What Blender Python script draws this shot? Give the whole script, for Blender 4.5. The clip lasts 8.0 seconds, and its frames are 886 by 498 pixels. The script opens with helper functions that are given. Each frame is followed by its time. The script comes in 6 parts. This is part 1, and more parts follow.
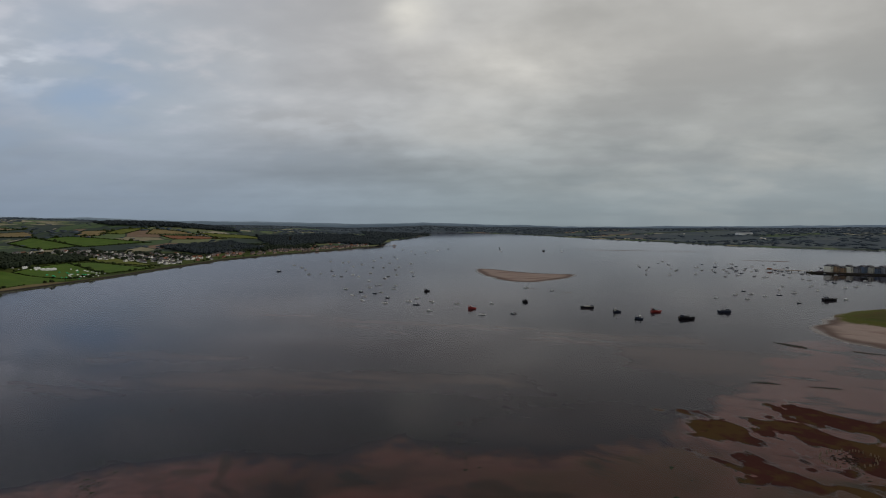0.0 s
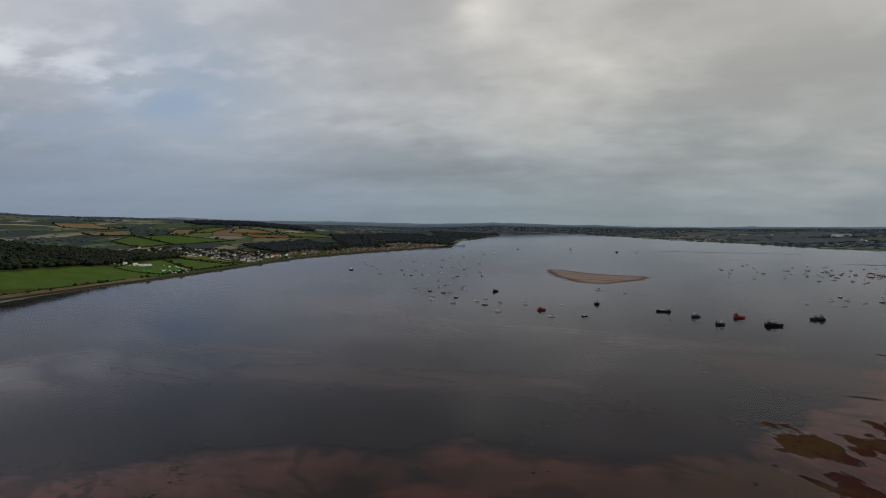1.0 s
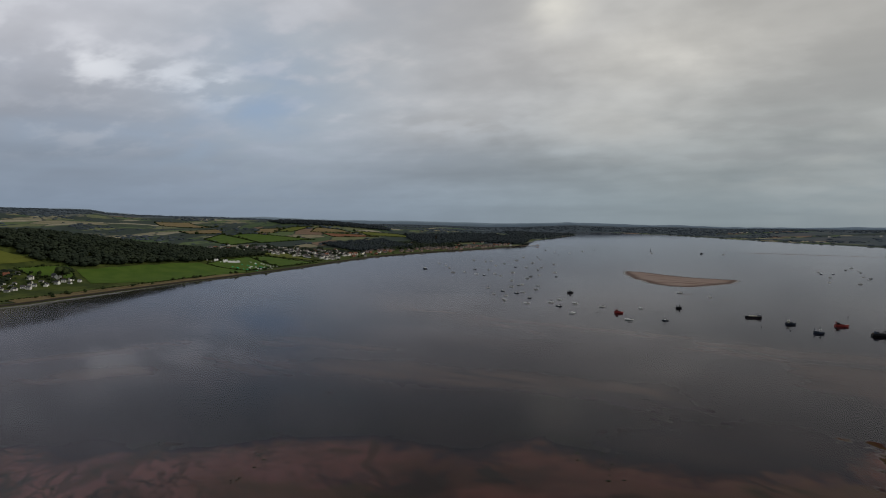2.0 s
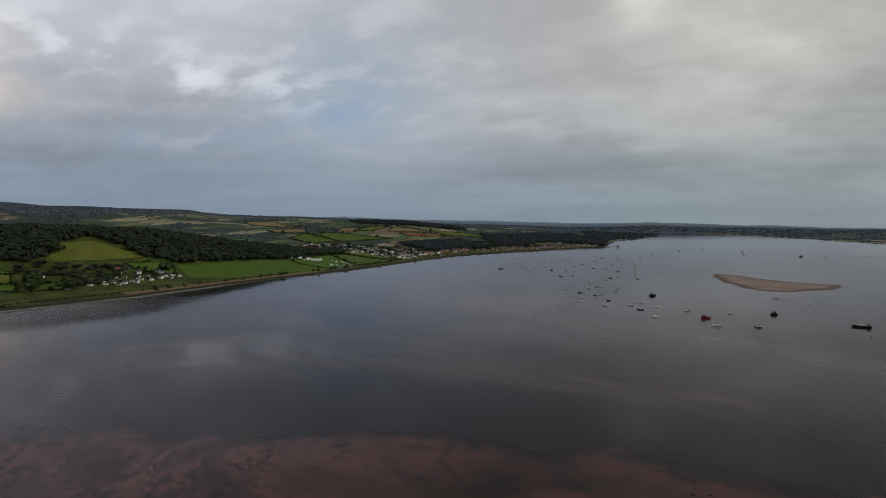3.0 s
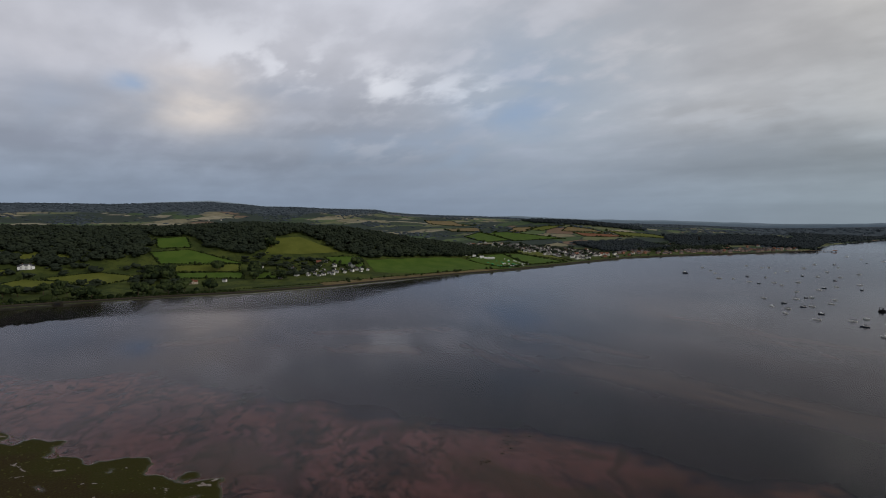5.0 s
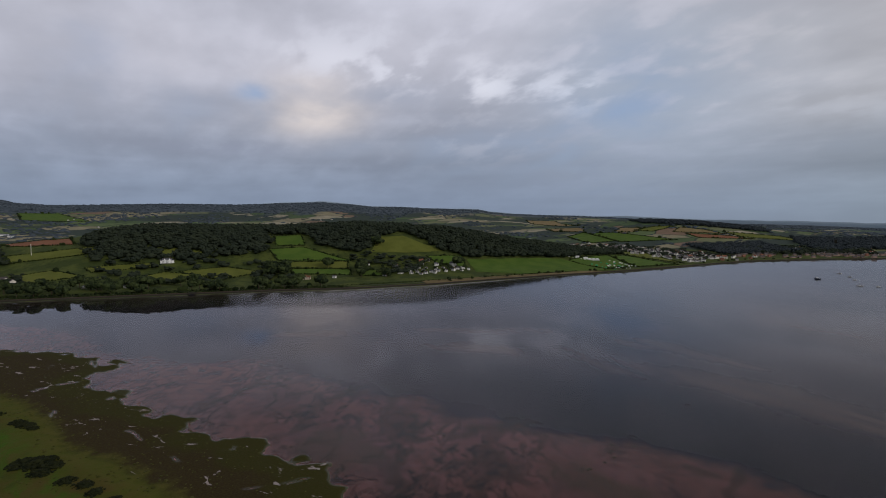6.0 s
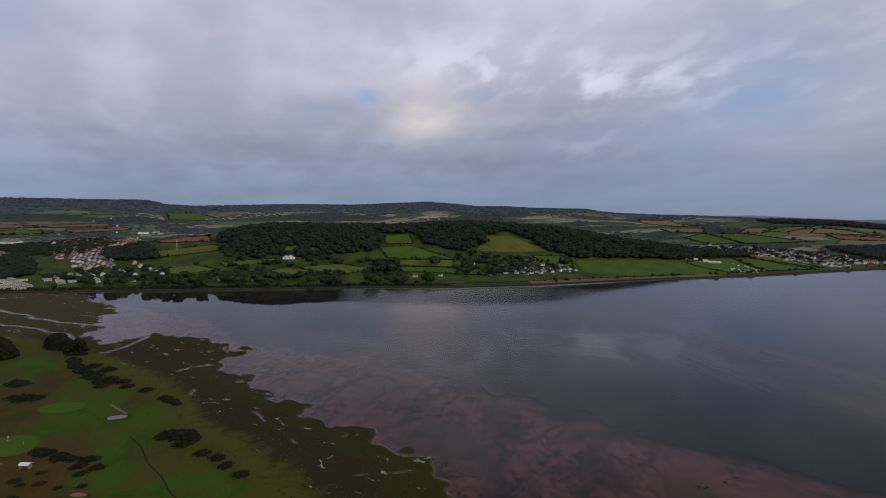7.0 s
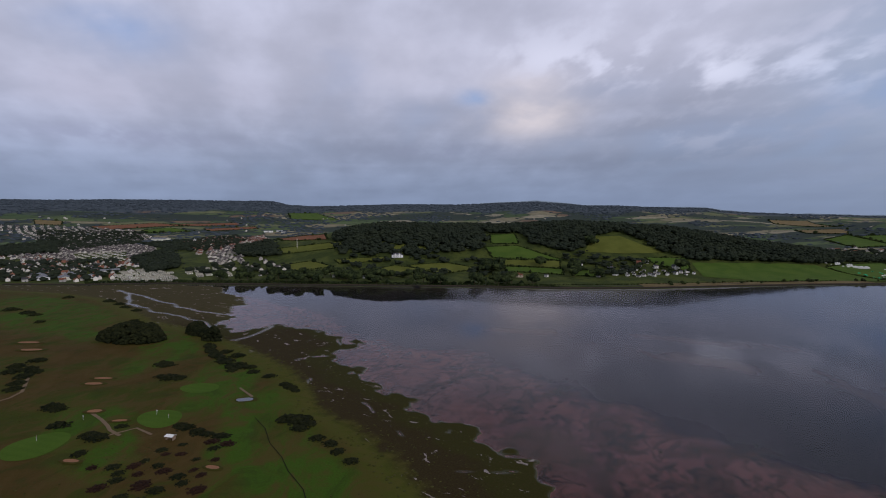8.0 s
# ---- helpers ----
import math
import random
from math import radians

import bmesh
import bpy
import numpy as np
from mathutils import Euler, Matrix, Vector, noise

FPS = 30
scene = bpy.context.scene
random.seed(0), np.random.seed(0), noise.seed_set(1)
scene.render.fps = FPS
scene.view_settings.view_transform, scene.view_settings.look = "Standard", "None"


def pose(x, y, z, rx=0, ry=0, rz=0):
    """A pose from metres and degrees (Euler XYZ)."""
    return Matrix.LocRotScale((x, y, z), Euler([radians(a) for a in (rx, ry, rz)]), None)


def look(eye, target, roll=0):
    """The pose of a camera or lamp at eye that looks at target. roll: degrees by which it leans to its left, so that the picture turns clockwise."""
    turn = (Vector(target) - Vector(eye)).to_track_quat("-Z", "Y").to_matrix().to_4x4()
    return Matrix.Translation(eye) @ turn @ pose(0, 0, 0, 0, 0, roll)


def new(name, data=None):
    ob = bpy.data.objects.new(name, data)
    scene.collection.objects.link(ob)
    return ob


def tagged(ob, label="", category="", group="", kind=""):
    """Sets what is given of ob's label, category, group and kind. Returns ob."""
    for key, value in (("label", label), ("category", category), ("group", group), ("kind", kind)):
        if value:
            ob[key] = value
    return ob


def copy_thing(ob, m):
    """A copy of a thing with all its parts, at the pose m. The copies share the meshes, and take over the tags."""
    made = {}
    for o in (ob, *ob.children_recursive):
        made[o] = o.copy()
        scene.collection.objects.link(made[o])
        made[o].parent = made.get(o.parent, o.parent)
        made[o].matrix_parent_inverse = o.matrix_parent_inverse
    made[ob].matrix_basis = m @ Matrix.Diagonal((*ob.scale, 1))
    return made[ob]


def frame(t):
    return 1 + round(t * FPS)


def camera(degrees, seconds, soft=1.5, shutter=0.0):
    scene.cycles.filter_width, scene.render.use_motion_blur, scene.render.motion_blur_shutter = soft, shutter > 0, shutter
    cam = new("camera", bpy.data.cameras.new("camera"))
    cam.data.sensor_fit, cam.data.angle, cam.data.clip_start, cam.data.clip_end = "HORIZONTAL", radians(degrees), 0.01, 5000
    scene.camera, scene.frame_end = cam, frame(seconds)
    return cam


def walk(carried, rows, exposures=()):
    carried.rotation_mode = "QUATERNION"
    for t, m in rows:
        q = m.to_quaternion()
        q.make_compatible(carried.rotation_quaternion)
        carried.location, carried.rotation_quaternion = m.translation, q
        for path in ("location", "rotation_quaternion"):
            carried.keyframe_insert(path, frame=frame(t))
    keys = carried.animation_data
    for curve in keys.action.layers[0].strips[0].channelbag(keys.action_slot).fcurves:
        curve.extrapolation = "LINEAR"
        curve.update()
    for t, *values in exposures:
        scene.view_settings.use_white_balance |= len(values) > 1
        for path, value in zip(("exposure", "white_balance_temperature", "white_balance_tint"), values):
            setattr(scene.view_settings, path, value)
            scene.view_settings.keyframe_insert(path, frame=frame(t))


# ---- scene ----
cam = camera(78.3, 8.0, soft=1.0)
EYE = 120.0     # a drone that turns on the spot over the edge of the mudflat
TURNS = [       # seconds, yaw, pitch, roll
    (0.0, 0.0, -3.34, 0.14), (0.5, 3.67, -3.33, 0.13), (1.0, 7.26, -3.33, 0.12), (1.5, 11.11, -3.34, 0.10),
    (3.0, 22.91, -3.37, 0.10), (3.5, 27.20, -3.38, 0.09), (4.0, 31.49, -3.39, 0.08), (4.5, 36.06, -3.40, 0.06),
    (6.0, 51.55, -3.43, -0.02), (6.5, 57.20, -3.46, -0.04), (7.0, 62.64, -3.49, -0.03), (7.5, 68.00, -3.51, 0.0), (8.0, 73.70, -3.52, 0.03),
]
walk(cam, [(t, pose(0, 0, EYE, 90 + pitch, roll, yaw)) for t, yaw, pitch, roll in TURNS], exposures=[(0.0, 0.0, 6500, 10), (4.0, 0.0, 6450, 10), (6.0, 0.0, 6250, 15), (8.0, 0.0, 5900, 20)])


# ---- node helpers ----
class Nodes:
    """A short way to write node trees: sockets are passed as values."""

    def __init__(self, tree):
        self.tree = tree
        tree.nodes.clear()

    def add(self, kind, values=None, **props):
        node = self.tree.nodes.new(kind)
        for key, value in props.items():
            setattr(node, key, value)
        for key, value in (values or {}).items():
            socket = node.inputs[key]
            if isinstance(value, bpy.types.NodeSocket):
                self.tree.links.new(value, socket)
            elif isinstance(value, tuple) and len(value) == 3 and socket.type == "RGBA":
                socket.default_value = (*value, 1)
            else:
                socket.default_value = value
        return node

    def math(self, op, a, b=0.0, c=0.0, clamp=False):
        return self.add("ShaderNodeMath", {0: a, 1: b, 2: c}, operation=op, use_clamp=clamp).outputs[0]

    def mix(self, fac, a, b, blend="MIX"):
        return self.add("ShaderNodeMix", {0: fac, 6: a, 7: b}, data_type="RGBA", blend_type=blend).outputs[2]

    def smooth(self, x, lo, hi, to_lo=0.0, to_hi=1.0):
        return self.add("ShaderNodeMapRange", {0: x, 1: lo, 2: hi, 3: to_lo, 4: to_hi}, interpolation_type="SMOOTHSTEP").outputs[0]

    def noise(self, vec, scale, detail=3.0, rough=0.55, distort=0.0):
        return self.add("ShaderNodeTexNoise", {"Vector": vec, "Scale": scale, "Detail": detail, "Roughness": rough, "Distortion": distort}).outputs[0]

    def scaled(self, vec, sx, sy, sz, rz=0.0, move=(0, 0, 0)):
        return self.add("ShaderNodeMapping", {0: vec, 1: move, 2: (0, 0, radians(rz)), 3: (sx, sy, sz)}).outputs[0]

    def stretched(self, vec, turn, long, short):
        """Coordinates drawn out along a direction: turn in degrees from east."""
        return self.add("ShaderNodeMapping", {0: vec, 2: (0, 0, radians(turn)), 3: (long, short, 1.0)}, vector_type="TEXTURE").outputs[0]

    def attr(self, name):
        return self.add("ShaderNodeAttribute", attribute_name=name).outputs["Fac"]

    def place(self):
        return self.add("ShaderNodeNewGeometry").outputs["Position"]

    def bump(self, height, strength, dist):
        return self.add("ShaderNodeBump", {"Height": height, "Strength": strength, "Distance": dist}).outputs[0]

    def surface(self, shader):
        out = self.add("ShaderNodeOutputMaterial")
        self.tree.links.new(shader, out.inputs[0])


def material(name):
    m = bpy.data.materials.new(name)
    m.use_nodes = True
    return m, Nodes(m.node_tree)


def plain(name, colour, rough=0.6, vary=0.25, grain=1.0, metal=0.0, bump=0.0, per_thing=0.0, per_island=0.0):
    """A surface of one colour with two scales of wear, and a change of tone from thing to thing or piece to piece."""
    m, n = material(name)
    vec = n.add("ShaderNodeTexCoord").outputs["Object"]
    fine = n.noise(vec, grain * 4, 4)
    broad = n.noise(vec, grain * 0.7, 2)
    tone = n.math("MULTIPLY_ADD", n.math("ADD", fine, broad), vary, 1 - vary)
    if per_thing:
        tone = n.math("MULTIPLY", tone, n.math("MULTIPLY_ADD", n.add("ShaderNodeObjectInfo").outputs["Random"], per_thing, 1 - per_thing / 2))
    if per_island:
        tone = n.math("MULTIPLY", tone, n.math("MULTIPLY_ADD", n.add("ShaderNodeNewGeometry").outputs["Random Per Island"], per_island, 1 - per_island / 2))
    col = n.mix(1.0, (*colour, 1), n.add("ShaderNodeCombineColor", {0: tone, 1: tone, 2: tone}).outputs[0], "MULTIPLY")
    values = {"Base Color": col, "Roughness": rough, "Metallic": metal, "Specular IOR Level": 0.12 if rough > 0.55 else 0.5}
    if bump:
        values["Normal"] = n.bump(fine, bump, 0.05)
    n.surface(n.add("ShaderNodeBsdfPrincipled", values).outputs[0])
    return m


# ---- sky, sun ----
def toward(az, el):
    """The direction at that many degrees to the left of north and above the horizon."""
    a, e = radians(az), radians(el)
    return (-math.sin(a) * math.cos(e), math.cos(a) * math.cos(e), math.sin(e))


SUN_AZ, SUN_EL = -75.0, 26.0
world = bpy.data.worlds.new("overcast_sky")
scene.world = world
world.use_nodes = True
W = Nodes(world.node_tree)
way = W.add("ShaderNodeTexCoord").outputs["Generated"]
sky = W.add("ShaderNodeTexSky", sky_type="NISHITA", sun_disc=False, sun_elevation=radians(SUN_EL), sun_rotation=radians(-SUN_AZ), air_density=1.0, dust_density=2.0).outputs[0]
parts_of_way = W.add("ShaderNodeSeparateXYZ", {0: way})
up = W.math("MAXIMUM", parts_of_way.outputs[2], 0.0)
# the cloud layer is a flat sheet seen in perspective
spread = W.math("DIVIDE", 1.0, W.math("ADD", up, 0.30))
sheet = W.add("ShaderNodeVectorMath", {0: way, "Scale": spread}, operation="SCALE").outputs[0]
flat_sheet = W.scaled(sheet, 1.0, 1.0, 0.0)
streaky = W.noise(W.scaled(flat_sheet, 0.45, 1.5, 0.0, 28, (7.3, 4.1, 0)), 1.7, 4, 0.45, 0.2)
billow = W.noise(W.scaled(flat_sheet, 1.0, 1.0, 0.0, 0, (2.6, 8.8, 0)), 2.9, 5, 0.5, 0.15)
lump = W.noise(W.scaled(flat_sheet, 0.8, 1.25, 0.0, 35, (5.2, 1.9, 0)), 6.4, 4, 0.5, 0.1)
bands = W.noise(W.scaled(way, 1.6, 1.6, 26.0), 1.0, 3, 0.45, 0.2)
broad = W.noise(W.scaled(flat_sheet, 0.8, 1.0, 0.0, 60, (3.1, 1.7, 0)), 1.1, 4, 0.5, 0.3)
west_side = W.smooth(W.math("MULTIPLY", parts_of_way.outputs[0], -1.0), -0.22, 0.72)


def glow(az, el, wide, high=None):
    """0 to 1: nearness of the direction to a place in the sky."""
    d = W.add("ShaderNodeVectorMath", {0: way, 1: toward(az, el)}, operation="SUBTRACT").outputs[0]
    s = W.add("ShaderNodeSeparateXYZ", {0: d})
    a = radians(az)
    across = W.math("MULTIPLY_ADD", s.outputs[0], math.cos(a), W.math("MULTIPLY", s.outputs[1], math.sin(a)))
    q = W.math("ADD", W.math("POWER", W.math("DIVIDE", W.math("ABSOLUTE", across), radians(wide)), 2.0),
               W.math("POWER", W.math("DIVIDE", W.math("ABSOLUTE", s.outputs[2]), radians(high or wide)), 2.0))
    return W.math("POWER", 2.718, W.math("MULTIPLY", q, -1.0))


# grey sheet, paler overhead, blue-grey towards the horizon and in the west
high_tone = W.mix(west_side, (0.47, 0.465, 0.445), (0.530, 0.546, 0.600))
low_tone = W.mix(west_side, (0.245, 0.293, 0.318), (0.226, 0.282, 0.362))
cloud = W.mix(W.smooth(up, 0.0, 0.30), low_tone, high_tone)
texture = W.math("MULTIPLY_ADD", streaky, 0.6, W.math("MULTIPLY_ADD", billow, 0.8, W.math("MULTIPLY_ADD", broad, 1.2, W.math("MULTIPLY", W.math("SUBTRACT", lump, 0.40), 0.5))))
shade = W.smooth(texture, 1.08, 1.84, 0.80, 1.20)
shade = W.math("MULTIPLY_ADD", W.math("SUBTRACT", shade, 1.0), W.smooth(up, 0.0, 0.14, 0.30, 1.0), 1.0)
shade = W.math("MULTIPLY", shade, W.math("MULTIPLY_ADD", W.math("SUBTRACT", bands, 0.5), W.smooth(up, 0.30, 0.10, 0.0, 0.50), 1.0))
# unseen sky above the view, darkened to dim reflections and ground
shade = W.math("MULTIPLY", shade, W.smooth(up, 0.37, 0.62, 1.0, 0.5))
cloud = W.add("ShaderNodeVectorMath", {0: cloud, "Scale": shade}, operation="SCALE").outputs[0]
ragged = W.smooth(W.math("ADD", W.math("MULTIPLY", billow, 0.6), W.math("MULTIPLY", streaky, 0.4)), 0.38, 0.62)
lumpy = W.smooth(W.math("ADD", W.math("MULTIPLY", lump, 0.65), W.math("MULTIPLY", billow, 0.35)), 0.47, 0.60)
BRIGHT = [   # sunlit cloud: direction, half width, half height, strength, tone
    (64.6, 11.2, 4.4, 2.7, 0.95, (0.88, 0.78, 0.67)), (3.6, 20.0, 2.8, 2.2, 0.85, (0.74, 0.72, 0.66)), (-7.0, 15.3, 6.5, 2.5, 0.95, (0.70, 0.685, 0.64)), (-3.3, 9.5, 7.0, 2.4, 0.50, (0.57, 0.56, 0.53)),
    (-24.0, 17.5, 9.0, 2.5, 0.45, (0.52, 0.515, 0.49)), (-30.0, 5.5, 16.0, 5.0, 0.6, (0.46, 0.465, 0.44)), (107.0, 11.2, 10.0, 2.6, 0.45, (0.57, 0.56, 0.61)), (16.0, 13.0, 8.0, 4.0, 0.35, (0.50, 0.495, 0.48)), (76.0, 15.0, 12.0, 4.0, 0.5, (0.60, 0.60, 0.64)), (50.0, 17.0, 14.0, 4.0, 0.40, (0.58, 0.58, 0.61)), (96.0, 12.0, 9.0, 3.0, 0.35, (0.56, 0.56, 0.61)),
]
BROKEN = [   # small broken lumps
    (62.0, 15.6, 5.5, 1.7, 0.75, (0.70, 0.71, 0.75)), (55.5, 14.4, 3.6, 1.4, 0.80, (0.72, 0.74, 0.79)), (47.3, 13.2, 3.2, 1.9, 0.62, (0.76, 0.78, 0.82)), (40.7, 12.8, 5.0, 1.8, 0.55, (0.68, 0.72, 0.78)),
    (57.0, 18.0, 9.0, 2.6, 0.45, (0.63, 0.65, 0.70)), (37.2, 12.0, 2.0, 2.2, 0.40, (0.60, 0.66, 0.72)), (48.0, 8.0, 8.0, 2.0, 0.30, (0.52, 0.54, 0.58)),
]
DARK = [     # thick grey shreds and long streaks
    (31.0, 12.5, 11.0, 8.0, 0.62, (0.35, 0.41, 0.47)), (73.9, 6.6, 7.0, 0.8, 0.45, (0.27, 0.30, 0.37)), (57.3, 12.2, 5.0, 1.1, 0.55, (0.35, 0.385, 0.45)), (58.0, 7.2, 7.0, 0.9, 0.35, (0.32, 0.36, 0.42)), (-26.0, 10.8, 13.0, 0.9, 0.55, (0.34, 0.345, 0.34)), (-20.0, 8.2, 15.0, 0.6, 0.45, (0.33, 0.34, 0.34)),
    (-16.0, 5.6, 15.0, 0.5, 0.40, (0.30, 0.32, 0.33)), (-24.0, 13.4, 9.0, 1.0, 0.45, (0.37, 0.37, 0.36)), (104.7, 7.2, 9.0, 0.9, 0.40, (0.30, 0.32, 0.40)), (13.0, 9.4, 8.0, 1.4, 0.40, (0.35, 0.355, 0.36)), (20.0, 16.0, 4.0, 1.2, 0.30, (0.38, 0.40, 0.42)),
]
for mask, places in ((W.math("MULTIPLY_ADD", ragged, 0.6, 0.32), BRIGHT), (W.math("SUBTRACT", 1.0, W.math("MULTIPLY", lumpy, 0.7)), DARK), (lumpy, BROKEN)):
    for az, el, wide, high, strength, tint in places:
        cloud = W.mix(W.math("MULTIPLY", W.math("MULTIPLY", glow(az, el, wide, high), mask), strength * 1.25, clamp=True), cloud, tint)
thin = W.math("SUBTRACT", 1.0, ragged)
SKY = 0.1
cloud = W.add("ShaderNodeVectorMath", {0: cloud, "Scale": 1 / SKY}, operation="SCALE").outputs[0]
# thin places where the blue shows
blue = W.mix(0.65, sky, (3.0, 4.1, 6.0))
gaps = W.math("ADD", W.math("MULTIPLY", glow(70.6, 12.0, 1.6, 0.8), 1.0), W.math("MULTIPLY", glow(104.5, 16.4, 5.0, 2.2), 0.85))
gaps = W.math("ADD", gaps, W.math("MULTIPLY", glow(33.6, 11.4, 5.5, 5.0), 0.85))
gaps = W.math("ADD", gaps, W.math("MULTIPLY", W.math("MULTIPLY", W.smooth(broad, 0.46, 0.30), west_side), 0.35))
colour = W.mix(W.math("MULTIPLY", gaps, W.math("MULTIPLY_ADD", thin, 0.8, 0.2), clamp=True), cloud, blue)
back = W.add("ShaderNodeBackground", {"Color": colour, "Strength": SKY})
W.tree.links.new(back.outputs[0], W.add("ShaderNodeOutputWorld").inputs[0])

sun_data = bpy.data.lights.new("sun", "SUN")
sun_data.energy, sun_data.angle, sun_data.color = 1.1, radians(12), (1.0, 0.95, 0.88)
sun = new("sun", sun_data)
sun.matrix_world = look(Vector(toward(SUN_AZ, SUN_EL)) * 500, (0, 0, 0))


# ---- materials ----
def make_ground():
    m, n = material("ground")
    p = n.place()
    xyz = n.add("ShaderNodeSeparateXYZ", {0: p})
    z = xyz.outputs[2]
    plan = n.scaled(p, 1, 1, 0)
    n1, n8 = n.noise(plan, 1.0, 4), n.noise(plan, 0.12, 4)
    n40, n200 = n.noise(plan, 0.025, 4), n.noise(plan, 0.005, 4)
    # bed: silt in the deeper water, red-brown mud and sand where it shoals
    mud = n.mix(n8, (0.225, 0.090, 0.070), (0.300, 0.132, 0.106))
    mud = n.mix(n.smooth(n.noise(n.stretched(plan, 150, 2.2, 1), 0.028, 6, 0.62, 0.4), 0.535, 0.64, 0.0, 0.85), mud, (0.040, 0.034, 0.034))
    mud = n.mix(n.smooth(n.noise(n.stretched(plan, 110, 1.6, 1), 0.011, 6, 0.6, 0.3), 0.55, 0.66, 0.0, 0.7), mud, (0.045, 0.042, 0.046))
    patchy = n.smooth(n.noise(plan, 0.014, 4, 0.6), 0.36, 0.54)
    crack = n.math("ABSOLUTE", n.math("SUBTRACT", n.noise(n.stretched(plan, 150, 1.8, 1), 0.035, 6, 0.62, 0.4), 0.5))
    drained = n.smooth(xyz.outputs[0], -60.0, -220.0)
    mud = n.mix(n.math("MULTIPLY", drained, n.smooth(n8, 0.25, 0.6, 0.2, 0.6)), mud, (0.365, 0.168, 0.146))
    mud = n.mix(n.math("MULTIPLY", n.math("MULTIPLY", drained, n.math("MULTIPLY", patchy, n.smooth(n8, 0.42, 0.56))), n.smooth(crack, 0.006, 0.055, 0.9, 0.0)), mud, (0.040, 0.034, 0.032))
    fine_crack = n.math("ABSOLUTE", n.math("SUBTRACT", n.noise(n.stretched(plan, 140, 1.6, 1), 0.09, 5, 0.6, 0.4), 0.5))
    mud = n.mix(n.math("MULTIPLY", n.math("MULTIPLY", drained, n.smooth(n40, 0.40, 0.56)), n.smooth(fine_crack, 0.008, 0.060, 0.75, 0.0)), mud, (0.060, 0.040, 0.034))
    ragged = n.math("MULTIPLY_ADD", n.math("SUBTRACT", n40, 0.5), 0.9, n.math("MULTIPLY", n.math("SUBTRACT", n8, 0.5), 0.6))
    drift = n.noise(n.stretched(plan, -16, 3.2, 1), 0.0085, 5, 0.58, 0.5)
    silt = n.mix(n.smooth(n.math("MULTIPLY_ADD", drift, 0.75, n.math("MULTIPLY", n200, 0.25)), 0.38, 0.64), (0.018, 0.018, 0.034), (0.062, 0.046, 0.058))
    wisp = n.noise(n.stretched(plan, -18, 4.5, 1), 0.016, 5, 0.6, 0.6)
    silt = n.mix(n.smooth(n.math("ADD", n.attr("pale"), n.math("MULTIPLY", ragged, 0.6)), 0.05, 1.05, 0.0, n.smooth(wisp, 0.36, 0.60, 0.08, 0.95)), silt, (0.155, 0.104, 0.086))
    silt = n.mix(n.smooth(n.math("ADD", n.attr("channel"), n.math("MULTIPLY", ragged, 0.6)), 0.05, 0.95, 0.0, 0.96), silt, n.mix(n40, (0.010, 0.014, 0.034), (0.018, 0.024, 0.030)))
    bed = n.mix(n.smooth(n.math("ADD", n.attr("mud"), n.math("MULTIPLY", ragged, 1.2)), 0.12, 0.98), silt, mud)
    bed = n.mix(n.smooth(n.math("ADD", n.attr("algae"), ragged), 0.25, 1.1, 0.0, 0.6), bed, (0.110, 0.078, 0.034))
    bed = n.mix(n.smooth(n.math("ADD", n.attr("pool"), ragged), 0.15, 1.0, 0.0, 0.55), bed, n.mix(n8, (0.018, 0.024, 0.014), (0.034, 0.036, 0.022)))
    bed = n.mix(n.smooth(n.math("MULTIPLY_ADD", ragged, 30.0, n.attr("land_d")), -55.0, -25.0), bed, n.mix(n8, (0.060, 0.058, 0.036), (0.130, 0.118, 0.090)))
    weed = n.smooth(n.math("MULTIPLY_ADD", n.math("SUBTRACT", n8, 0.5), 0.9, n.attr("weed")), 0.24, 0.52)
    bed = n.mix(weed, bed, n.mix(n.smooth(n.math("MULTIPLY_ADD", n8, 0.5, n40), 0.70, 0.86), (0.056, 0.023, 0.019), (0.072, 0.044, 0.020)))
    sand = n.mix(n8, (0.27, 0.200, 0.170), (0.36, 0.285, 0.248))
    sand = n.mix(n.smooth(n.noise(n.stretched(plan, 150, 5.0, 1), 0.05, 5, 0.6, 0.8), 0.48, 0.66, 0.0, 0.6), sand, (0.15, 0.080, 0.060))
    sand = n.mix(n.smooth(n.math("MULTIPLY_ADD", n40, 0.3, z), 0.38, 0.95), (0.105, 0.070, 0.058), sand)
    col = n.mix(n.smooth(n.math("MULTIPLY_ADD", n8, 3.0, n.attr("sand_d")), -2.0, 3.0), bed, sand)
    # saltmarsh with bare pans
    inner = n.smooth(n.math("MULTIPLY_ADD", n.math("SUBTRACT", n40, 0.5), 60.0, n.attr("marsh_d")), 14.0, 26.0)
    marsh = n.mix(inner, (0.034, 0.037, 0.006), (0.034, 0.023, 0.010))
    marsh = n.mix(n.smooth(n1, 0.35, 0.7), marsh, (0.052, 0.042, 0.013))
    marsh = n.mix(n.smooth(n.math("MULTIPLY_ADD", n40, 120.0, xyz.outputs[0]), -560.0, -660.0, 0.0, 0.8), marsh, n.mix(n8, (0.050, 0.048, 0.014), (0.092, 0.072, 0.030)))
    pan = n.smooth(n.noise(n.stretched(plan, 30, 2.0, 1), 0.11, 4, 0.62, 0.9), 0.635, 0.66)
    on_marsh = n.math("MULTIPLY", n.smooth(n.attr("marsh_d"), -22.0, -14.0), n.smooth(z, 0.01, 0.07))
    col = n.mix(on_marsh, col, n.mix(pan, marsh, (0.33, 0.28, 0.26)))
